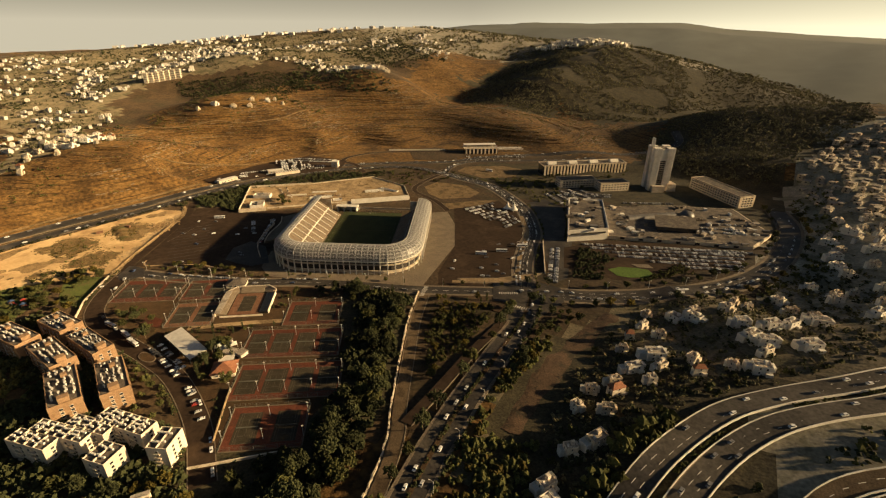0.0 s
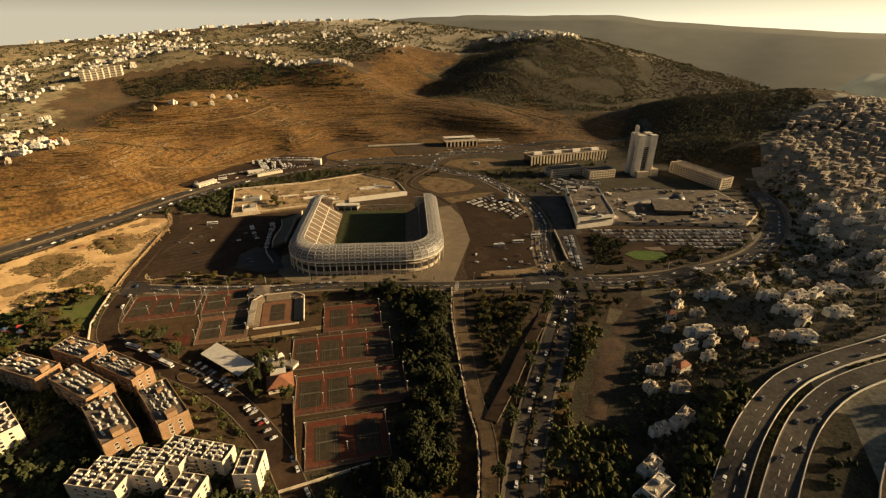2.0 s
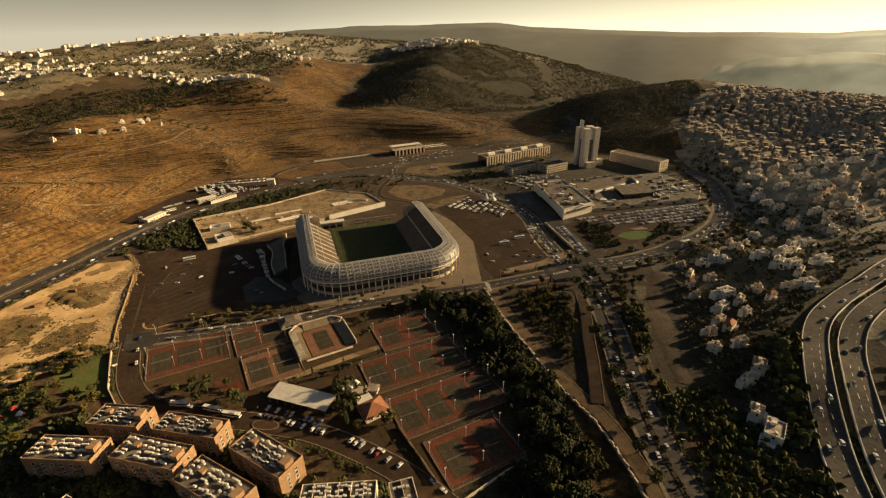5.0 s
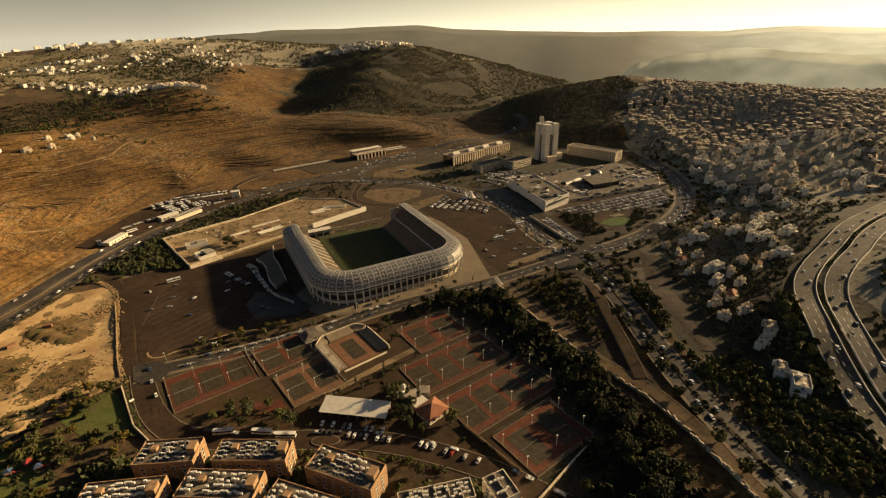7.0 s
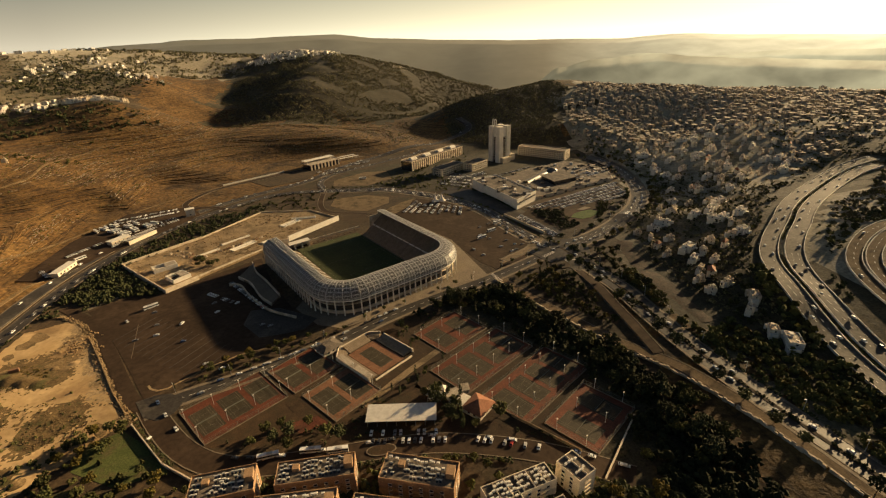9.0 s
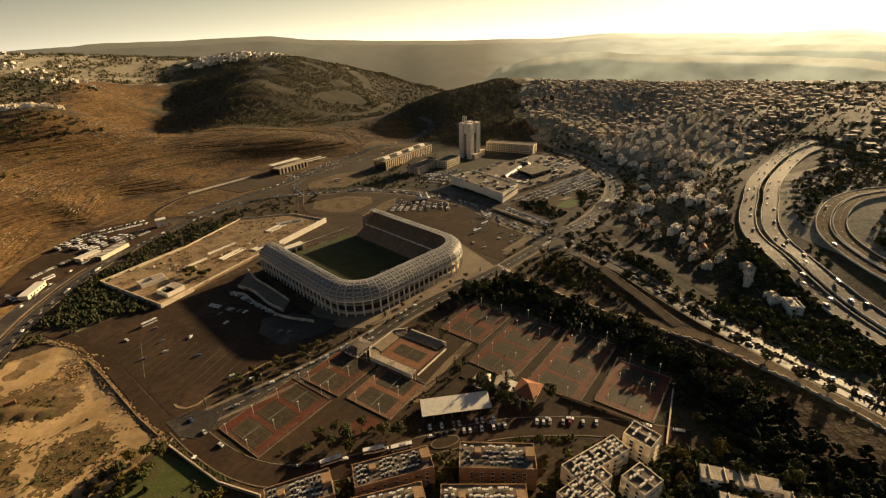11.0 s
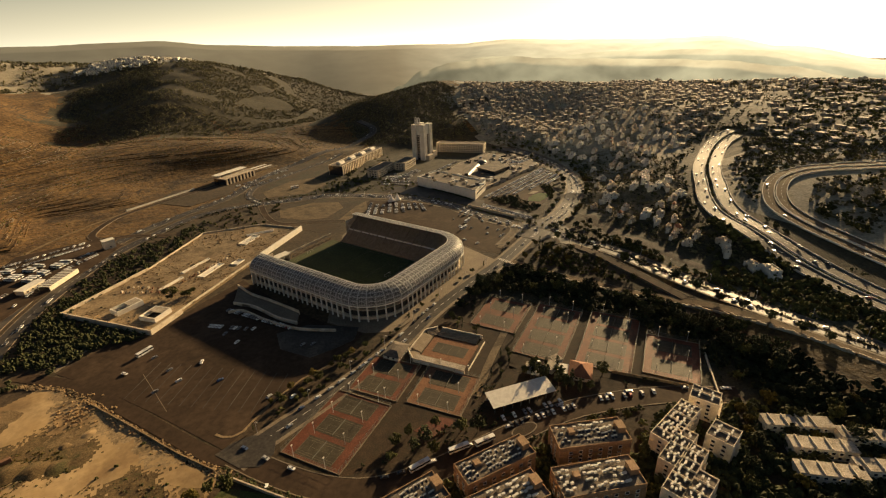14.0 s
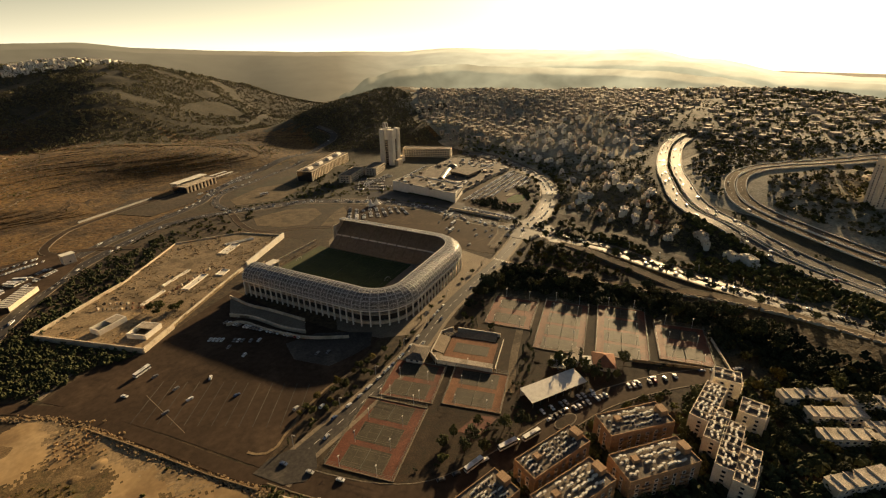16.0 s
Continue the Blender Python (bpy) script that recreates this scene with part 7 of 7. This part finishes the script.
banks = Mesh()
for k in range(620):
    x, y = rng.uniform(-780, 40), rng.uniform(-40, 880)
    if not inside(x, y, SLOPE) or noise.noise((x * 0.008, y * 0.008, 9)) < -0.15:
        continue
    last = None
    for step_ in range(rng.randrange(12, 34)):
        gx_, gy_ = (gz(x + 3, y) - gz(x - 3, y)) / 6, (gz(x, y + 3) - gz(x, y - 3)) / 6
        n_ = math.hypot(gx_, gy_)
        if n_ < 0.04 or not open_at(x, y) or not inside(x, y, SLOPE):
            break
        here = (x, y, gz(x, y) + rng.uniform(-0.1, 0.25))
        if last and rng.random() < 0.9:
            banks.beam(last, here, rng.uniform(1.0, 1.8), rng.uniform(0.7, 1.5))
        last = here
        x, y = x - gy_ / n_ * 6 + rng.uniform(-0.8, 0.8), y + gx_ / n_ * 6 + rng.uniform(-0.8, 0.8)
thing("terrace_banks", banks, M_HILL, "low grassy terrace banks following the hillside", "terrace walls", kind="stuff")
thing("terrace_stones", stones, M_SEAT, "broken dry-stone terrace edges across the hill", "terrace walls", kind="stuff")
thing("terrace_bushes", tufts, M_LEAF, "dry bushes along the terraces", "scrub", kind="stuff")
wood("hill_trees", [(-1070, 447), (-935, 600), (-809, 660), (-740, 590), (-700, 520), (-793, 408), (-900, 400)], 1700, M_PINE, 1.8, 3.6, "dark belt of pines below the hill town", 53, k=5)
wood("hill_trees", [(-830, 234), (-900, 400), (-760, 520), (-628, 402), (-600, 330), (-640, 240), (-700, 200)], 700, M_LEAF, 1.0, 2.6, "scattered bushes and trees on the dry slope", 54, k=5, thin=0.0)
for pts in ([(-777, 177), (-700, 225), (-666, 280), (-622, 312), (-590, 380), (-600, 470), (-560, 560)], [(-684, 25), (-708, 123), (-734, 191)], [(-338, 704), (-293, 716), (-228, 769), (-144, 807), (-54, 814)], [(-520, 60), (-470, 200), (-400, 330), (-300, 420)], [(p.x, p.y) for p in sides(R_ARC2, 15)[4:60:4]]):
    road("dirt_track", pts, 1.8, "pale dirt track across the dry hill", kerb=False, material=M_DIRT, lift=0.35, step=7)


# ---- houses ----
def house(at, L, W, floors, roof, label, wall):
    ob = hub("house", at, label, "house", "neighbourhood houses")
    H = 2.9 * floors
    part("wall", Mesh().box(0, 0, -2.2, H, L, W).box(L * 0.32, -W / 2 - 1.4, -3, H - 3.0 * (floors > 1), L * 0.36, 3.4), wall, ob)
    if roof == "tile":
        r = Mesh().add([(-L / 2 - 0.5, -W / 2 - 0.5, H), (L / 2 + 0.5, -W / 2 - 0.5, H), (L / 2 + 0.5, W / 2 + 0.5, H), (-L / 2 - 0.5, W / 2 + 0.5, H), (-L * 0.22, 0, H + 2.8), (L * 0.22, 0, H + 2.8)],
                       [(0, 1, 5, 4), (1, 2, 5), (2, 3, 4, 5), (3, 0, 4), (3, 2, 1, 0)])
        part("roof", r, M_TILE, ob, "terracotta hipped roof")
    else:
        part("roof", Mesh().box(0, 0, H, H + 0.1, L - 0.6, W - 0.6), M_ROOF, ob, "pale flat roof")
        part("parapet", parapet(L, W, H, 0.9, 0.3), wall, ob)
        part("stair_head", Mesh().box(L * 0.2, W * 0.15, H, H + 2.3, 3.6, 3.2), wall, ob)
        part("water_tank", Mesh().box(-L * 0.25, 0, H + 0.8, H + 1.5, 1.6, 0.8).box(-L * 0.25, -1.2, H + 0.1, H + 0.9, 1.8, 1.4), M_LINE, ob)
    if roof != "tile":
        wing = Mesh().box(-L * 0.62, W * 0.22, -2.6, H - 2.4, L * 0.5, W * 0.8)
        wing.box(-L * 0.86, W * 0.22, H - 2.4, H - 1.5, 0.3, W * 0.8).box(-L * 0.62, W * 0.61, H - 2.4, H - 1.5, L * 0.5, 0.3).box(-L * 0.62, -W * 0.17, H - 2.4, H - 1.5, L * 0.5, 0.3)
        part("wing", wing, M_WHITE, ob, "lower white wing with roof terrace")
        part("wing", Mesh().box(L * 0.6, W * 0.3, -2.6, H - 1.2, L * 0.36, W * 0.7), wall, ob)
    windows_on(ob, L, W, floors, 1.1, 3.1, 6.5, WIN, (0, 3) if floors < 3 else (0,))
    return ob


HOUSES = {}
FORMS = [(14, 10, 2, "flat", "cream flat-roofed villa with roof tank", M_WALLC), (15, 11, 2, "flat", "pale stone two-storey house with flat roof", M_STONE), (13, 9, 2, "tile", "cream villa with terracotta roof", M_WALLC),
         (17, 11, 2, "flat", "white stepped apartment house with flat roof", M_WHITE), (11, 9, 2, "flat", "small stone house with flat roof", M_STONE)]


def settle(x, y, form, turn, sx=1.0, sy=1.0):
    at = pose(x, y, gz(x, y), 0, 0, turn) @ Matrix.Diagonal((sx, sy, 1.0, 1.0))
    if form not in HOUSES:
        HOUSES[form] = house(at, *FORMS[form])
        return
    copy_thing(HOUSES[form], at)




def village(poly, gap, seed, limit, turn=None, jitter=0.25, skip=0.12, big=1.0, forms=(0, 0, 1, 3, 3, 4, 4, 0, 1, 3, 4, 2)):
    rng = random.Random(seed)
    xs, ys = [p[0] for p in poly], [p[1] for p in poly]
    y = min(ys)
    n = 0
    while y < max(ys):
        x = min(xs) + rng.uniform(0, gap)
        while x < max(xs):
            a, b = x + rng.uniform(-jitter, jitter) * gap, y + rng.uniform(-jitter, jitter) * gap
            if n < limit and inside(a, b, poly) and rng.random() > skip and all(open_at(a + dx, b + dy) for dx in (-9, 0, 9) for dy in (-9, 0, 9)):
                settle(a, b, rng.choice(forms), (turn if turn is not None else rng.choice((20, 35, 55, -30))) + rng.uniform(-8, 8), big * rng.uniform(0.85, 1.3), big * rng.uniform(0.85, 1.3))
                n += 1
            x += gap
        y += gap


village([(168, -20), (180, 70), (235, 112), (275, 150), (310, 60), (262, -20), (225, -90), (190, -180), (180, -230), (158, -200), (160, -90)], 20, 61, 120, None, 0.3, 0.14, 0.68)
village([(300, 180), (330, 80), (400, 110), (520, 165), (560, 300), (430, 430), (330, 360)], 23, 62, 90, None, 0.3, 0.12, 0.68)
village([(-587, -92), (-640, -50), (-830, 55), (-900, 190), (-718, 136), (-600, 50)], 25, 63, 34, big=0.82)
village([(-585, 705), (-560, 735), (-660, 800), (-720, 730)], 22, 64, 14)
village([(-752, 262), (-640, 345), (-636, 445), (-684, 440), (-690, 345), (-752, 292)], 25, 65, 10, big=0.72)


def suburb(name, poly, gap, seed, label, lo=10, hi=17, floors=(1, 1, 2), wall=None, skip=0.2, row=None, clump=None):
    """Far rows of houses, past counting, with flat roofs, openings and roof tanks."""
    rng = random.Random(seed)
    xs, ys = [p[0] for p in poly], [p[1] for p in poly]
    m, d, r = Mesh(), Mesh(), Mesh()
    y = min(ys)
    while y < max(ys):
        x = min(xs) + rng.uniform(0, gap)
        while x < max(xs):
            a, b = x + rng.uniform(-0.3, 0.3) * gap, y + rng.uniform(-0.3, 0.3) * gap
            x += gap
            if clump is not None and noise.noise((a * 0.009, b * 0.009, seed)) < clump:
                continue
            if not inside(a, b, poly) or rng.random() < skip or not open_at(a, b) or not open_at(a + 8, b) or not open_at(a - 8, b):
                continue
            L, W, H = rng.uniform(lo, hi), rng.uniform(lo, hi) * 0.75, 3.1 * rng.choice(floors)
            t = (row if row is not None else rng.choice((15, 40, 65, -25))) + rng.uniform(-10, 10)
            z = gz(a, b)
            m.box(a, b, z - 2, z + H, L, W, t)
            c, s = math.cos(radians(t)), math.sin(radians(t))
            if rng.random() < 0.45:
                m.box(a + c * L * 0.2, b + s * L * 0.2, z + H, z + H + 1.9, 3.5, 3.5, t)
            r.box(a, b, z + H, z + H + 0.25, L * 0.94, W * 0.9, t)
            for f in range(int(H // 3.1)):
                for k in (-0.25, 0.2):
                    for q in (-1,):
                        d.box(a + c * L * k - s * W * 0.5 * q, b + s * L * k + c * W * 0.5 * q, z + 1 + 3.1 * f, z + 2.6 + 3.1 * f, 1.8, 0.25, t)
                d.box(a - c * L * 0.5, b - s * L * 0.5, z + 1 + 3.1 * f, z + 2.6 + 3.1 * f, 0.25, 2.2, t)
        y += gap
    ob = thing(name, m, wall or M_WALLC, label, "suburb", kind="stuff")
    part("openings", d, M_GLASS, ob, "dark window openings", kind="stuff")
    part("roofs", r, M_ROOF, ob, "pale flat roofs", kind="stuff")


suburb("suburb", [(325, 390), (560, 310), (760, 250), (900, 320), (900, 950), (640, 1000), (440, 800), (345, 640), (318, 520)], 16, 71, "rows of stone houses climbing the slope", 9, 14, (1, 1, 1, 2), M_FARWALL, 0.1, 65)
suburb("suburb", [(440, 122), (560, 152), (700, 190), (900, 240), (900, 330), (760, 262), (560, 310), (520, 240)], 21, 80, "pale houses on the slope above the highway", 9, 14, (1, 1, 2), M_FARWALL, 0.2)
suburb("suburb", [(430, 20), (560, 90), (900, 215), (1300, 320), (1300, -150), (600, -90), (460, -30)], 30, 72, "scattered houses among trees beyond the highway", wall=M_FARWALL, skip=0.35)
suburb("suburb", [(430, -130), (560, -150), (800, -250), (600, -450), (400, -380), (380, -240)], 34, 73, "houses among trees beyond the ramp", 11, 18, (2, 2, 3), skip=0.35)
suburb("suburb", [(920, 250), (920, 900), (1150, 800), (1350, 600), (1350, 100)], 34, 74, "far suburbs over the plateau", 10, 20, (2, 2, 3), skip=0.35)
suburb("suburb", [(-640, -80), (-1079, 60), (-1160, 163), (-1050, 190), (-913, 255), (-850, 190), (-830, 60)], 25, 75, "white houses along the dry valley", 7, 12, (1, 2), M_WHITE, 0.25, clump=-0.2)
suburb("suburb", [(-1239, 139), (-1935, 380), (-1709, 560), (-1402, 340), (-1197, 200)], 25, 81, "dense white hill town", 8, 14, (1, 2), M_WHITE, 0.25, clump=-0.08)
suburb("suburb", [(-1161, 233), (-1562, 470), (-1600, 700), (-1581, 900), (-1388, 1020), (-1206, 930), (-960, 640), (-1110, 500), (-1119, 371), (-1076, 278)], 21, 82, "dense white hill town", 8, 15, (1, 2, 2), M_WHITE, 0.22, clump=-0.05)
suburb("suburb", [(-970, 690), (-881, 722), (-740, 690), (-590, 745), (-700, 900), (-773, 780), (-889, 815)], 19, 76, "white houses on the hill shoulder", 7, 12, (1, 2), M_WHITE, 0.25)
suburb("suburb", [(-1244, 903), (-1191, 1150), (-975, 1360), (-824, 1669), (-755, 1397), (-622, 1141), (-716, 1098), (-944, 1110), (-1014, 938)], 24, 77, "white houses on the far hilltop", 8, 15, (1, 2), M_WHITE, 0.25, clump=-0.02)
suburb("suburb", [(-470, 1520), (-380, 1470), (-270, 1470), (-150, 1500), (-130, 1590), (-230, 1660), (-420, 1640)], 19, 78, "bright hilltop settlement", 12, 19, (2, 2, 3), M_WHITE, 0.08)
suburb("suburb", [(-2100, 700), (-1620, 920), (-1300, 1250), (-900, 1750), (-1300, 1900), (-1900, 1400)], 44, 79, "far white town along the ridge", 12, 22, (2, 3), M_WHITE, 0.35, clump=0.0)
# tall slabs
for x, y, n in ((374, -208, 17), (404, -236, 17)):
    apartment(x, y, 30, 14, -40, 3 * n, M_WALLC, "tall pale apartment slab beyond the highway", n - 1, 1, "tall slabs")
for k in range(7):
    x, y = -1120 + 13 * k * 0.52, 420 + 13 * k * 0.85
    ob = hub("tower_block", pose(x, y, gz(x, y), 0, 0, 35), "pale high-rise in a close row on the hill", "tower block", "hill tower blocks")
    part("wall", Mesh().box(0, 0, -3, 23, 10, 11), M_WALLC, ob)
    part("roof", Mesh().box(0, 0, 23, 23.4, 9, 10), M_ROOF, ob)
    windows_on(ob, 10, 11, 4, 2, 5.4, 4.0, WINBIG, (0, 1, 3))


# ---- cars ----
def car(at, paint):
    ob = hub("car", at, {0: "white", 1: "silver", 2: "dark grey", 3: "black", 4: "dark blue", 5: "red"}[paint] + " saloon car with dark windows", "car", "cars")
    body = Mesh()
    prof = [(-2.15, 0.35), (2.1, 0.35), (2.15, 0.75), (1.2, 0.92), (0.55, 1.42), (-1.15, 1.45), (-1.75, 0.98), (-2.15, 0.9)]
    n = len(prof)
    body.v = [(x, s * (0.86 if z < 1.1 else 0.68), z) for s in (-1, 1) for x, z in prof]
    body.f = [tuple(range(n)), tuple(range(2 * n - 1, n - 1, -1))] + [(i, n + i, n + (i + 1) % n, (i + 1) % n) for i in range(n)]
    part("body", body, CAR_MATS[paint], ob)
    g = Mesh()
    g.v = [(1.1, -0.72, 0.98), (1.1, 0.72, 0.98), (0.62, 0.62, 1.39), (0.62, -0.62, 1.39), (-1.7, -0.7, 1.02), (-1.7, 0.7, 1.02), (-1.2, 0.62, 1.42), (-1.2, -0.62, 1.42)]
    g.v = [(x * 1.02, y, z + 0.03) for x, y, z in g.v]
    g.f = [(0, 1, 2, 3), (5, 4, 7, 6), (0, 3, 7, 4), (1, 5, 6, 2)]
    part("glazing", g, M_GLASS, ob)
    for sx in (-1.3, 1.35):
        for sy in (-0.82, 0.82):
            w = Mesh()
            w.v = [(sx + 0.32 * math.cos(2 * math.pi * i / 8), sy + d, 0.32 + 0.32 * math.sin(2 * math.pi * i / 8)) for d in (-0.1, 0.1) for i in range(8)]
            w.f = [tuple(range(8)), tuple(range(15, 7, -1))] + [(i, 8 + i, 8 + (i + 1) % 8, (i + 1) % 8) for i in range(8)]
            part("wheel", w, M_TYRE, ob)
    return ob


SPOTS = []
rngc = random.Random(77)


def park(x, y, turn, z=0.1):
    SPOTS.append((x, y, turn, z))


def bay_row(a, b, turn, gap=2.9, fill=0.85, z=0.12):
    a, b = Vector(a), Vector(b)
    n = int((b - a).length // gap)
    for k in range(n):
        if rngc.random() < fill:
            p = a.lerp(b, (k + 0.5) / n)
            park(p.x, p.y, turn + rngc.choice((0, 180)) + rngc.uniform(-3, 3), z)


def traffic(line, off, gap, fill, turn=0, lift=0.2, lo=0, hi=None):
    l2 = sides(line, off)
    run = 0.0
    for a, b in list(zip(l2[:-1], l2[1:]))[lo:hi]:
        run += (b - a).length
        while run > gap:
            run -= gap
            if rngc.random() < fill:
                p = a.lerp(b, rngc.random())
                park(p.x, p.y, math.degrees(math.atan2(b.y - a.y, b.x - a.x)) + turn, max(gz(p.x, p.y), gz(a.x, a.y), gz(b.x, b.y)) + lift + min(0.6, gz(p.x, p.y) * 0.5))


# along the street by the stadium and the lower lane
traffic(R_STREET, 5.0, 6.2, 0.75, lo=4, hi=22)
traffic(R_STREET, -2.2, 28, 0.6, 180)
bay_row((-124, -182), (-80, -190), 75, 3.3, 0.75)
bay_row((-72, -190), (-30, -207), 60, 3.6, 0.6)
bay_row((-128, -175), (-84, -183), 80, 3.4, 0.6)
traffic(R_LOWER, 5.2, 7.5, 0.5)
for x, y, t in ((-291, -20, 30), (-286, -36, 20), (-271, -22, 70), (-300, 2, 25), (-318, -8, -50), (-262, -50, 15), (-237, -84, 30), (-224, -92, 35), (-252, -152, 60), (-246, -10, 40), (-232, 2, 40)):
    park(x, y, t)
bay_row((-262, 26), (-236, 4), 45, 3.0, 0.6)
bay_row((-256, 10), (-236, -8), 45, 3.0, 0.6)
bay_row((-246, 44), (-206, -14), 20, 3.0, 0.8)
bay_row((-216, -34), (-196, -44), 30, 3.2, 0.6)
# main car park beyond the stadium
for k in range(9):
    a = Vector((-62, 196)).lerp(Vector((6, 168)), k / 8)
    bay_row(a, a + Vector((24 - 2 * k, 44 - 2 * k)), 150, 3.1, 0.62)
for x, y, t in ((14, 96, 20), (22, 84, 30), (-2, 60, 100), (38, 74, 20), (28, 60, 15), (46, 96, 70), (52, 60, 20), (44, 62, 20), (4, 44, 10), (36, 46, 25), (41, 48, 25), (20, 120, 40), (33, 128, 30)):
    park(x, y, t)
# shopping centre
for k in range(6):
    x0 = (98, 108, 122, 137, 170, 200)[k]
    bay_row((x0, 168 - 9.5 * k + 0.44 * (x0 - 97)), (254, 237 - 9.5 * k), 115, 2.6, 0.9)
for k in range(5):
    bay_row(Vector((9, 312)).lerp(Vector((36, 358)), k / 4), Vector((42, 283)).lerp(Vector((74, 340)), k / 4), 50, 2.7, 0.85)
bay_row((79, 145), (101, 68), 15, 2.8, 0.9)
bay_row((74, 140), (94, 72), 15, 3.2, 0.6)
bay_row((72, 285), (40, 300), 60, 2.8, 0.8)
bay_row((30, 330), (90, 356), 110, 2.8, 0.8)
bay_row((20, 318), (90, 346), 110, 2.8, 0.8)
bay_row((110, 330), (170, 362), 110, 2.8, 0.7)
bay_row((215, 210), (262, 240), 110, 2.8, 0.7)
bay_row((205, 262), (258, 282), 110, 2.8, 0.8, 4.7)
bay_row((208, 275), (262, 296), 110, 2.8, 0.8, 4.7)
bay_row((212, 292), (258, 312), 110, 2.8, 0.7, 4.7)
bay_row((110, 286), (96, 284), 110, 2.8, 0.7, 4.7)
bay_row((-193, 408), (-130, 444), 120, 2.9, 0.6, 0.2)
bay_row((-186, 435), (-90, 492), 120, 2.9, 0.6, 0.4)
# traffic
park(-300, -40, 20)
traffic(R_WEST, 3, 8.5, 0.8)
traffic(R_WEST, -4, 13, 0.7, 180)
traffic(R_WEST, 6.5, 9, 0.6, lo=0, hi=14)
traffic(R_MALL, 4, 10, 0.7)
traffic(R_MALL, -4, 11, 0.75, 180)
traffic(R_DIAG, -3.5, 16, 0.6)
traffic(R_DIAG, 3.5, 18, 0.6, 180)
traffic(R_ARC, -3, 15, 0.7, lift=0.5)
traffic(R_ARC2, 3, 15, 0.7, 180, lift=0.6)
traffic(R_HW1, 3, 24, 0.7, lift=1.0)
traffic(R_HW1, -3, 30, 0.7, lift=1.0)
traffic(R_HW2, 3, 26, 0.7, 180, lift=1.0)
traffic(R_HW2, -4, 34, 0.7, 180, lift=1.0)
traffic(R_RAMP, 2, 40, 0.7, lift=1.0)
traffic(R_LOOP, 2, 16, 0.6, lift=0.3)
# bus yard cars and small vans on the slope
bay_row((-448, 118), (-430, 98), 30, 3, 0.7, 0.7)
bay_row((-436, 262), (-368, 292), 70, 3, 0.8, 0.7)
bay_row((-430, 250), (-362, 280), 70, 3, 0.8, 0.7)
bay_row((-378, 218), (-352, 246), 130, 3, 0.8, 0.7)
bay_row((-386, 226), (-360, 254), 130, 3, 0.8, 0.7)
bay_row((-440, 150), (-418, 186), 150, 3, 0.7, 0.7)
SPOTS.sort(key=lambda s: (s[0] + 60) ** 2 + (s[1] + 250) ** 2)
protos = {}
for x, y, t, z in SPOTS[:128]:
    paint = rngc.choice((0, 0, 0, 0, 0, 1, 1, 1, 1, 2, 2, 3, 3, 4, 0, 1))
    paint = 5 if rngc.random() < 0.02 else paint
    if paint not in protos:
        protos[paint] = car(pose(x, y, z, 0, 0, t), paint)
    else:
        copy_thing(protos[paint], pose(x, y, z, 0, 0, t))
pale, dark, glass = Mesh(), Mesh(), Mesh()
for x, y, t, z in SPOTS[128:]:
    (pale if rngc.random() < 0.5 else dark).box(x, y, z + 0.3, z + 0.95, 4.3, 1.75, t).box(x, y, z + 0.95, z + 1.45, 2.3, 1.55, t, 0.8)
    glass.box(x, y, z + 1.0, z + 1.35, 2.42, 1.6, t, 0.86)
if pale.v:
    far = thing("far_cars", pale, CAR_MATS[0], "crowds of pale parked and moving cars", "cars", kind="stuff")
    part("dark_cars", dark, CAR_MATS[2], far, "dark cars", kind="stuff")
    part("glazing", glass, M_GLASS, far, kind="stuff")

# ---- street lamps ----
def street_lamp(at):
    ob = hub("street_lamp", at, "tall grey street lamp with curved arm", "street lamp", "street lamps")
    part("pole", Mesh().beam((0, 0, 0), (0, 0, 9), 0.18), M_STEEL, ob)
    part("arm", Mesh().beam((0, 0, 9), (1.8, 0, 9.6), 0.12), M_STEEL, ob)
    part("lamp_head", Mesh().box(2.2, 0, 9.5, 9.75, 1.0, 0.4), M_LINE, ob)
    return ob


LAMP = None
for line, off, every in ((R_STREET, 7.5, 4), (R_MALL, 12, 4), (R_DIAG, 11, 4), (R_WEST, 11, 4)):
    l2 = sides(line, off)
    for i in range(2, len(l2), every):
        p, d = l2[i], line[i] - l2[i]
        at = pose(p.x, p.y, gz(p.x, p.y), 0, 0, math.degrees(math.atan2(d.y, d.x)))
        if LAMP is None:
            LAMP = street_lamp(at)
        else:
            copy_thing(LAMP, at)
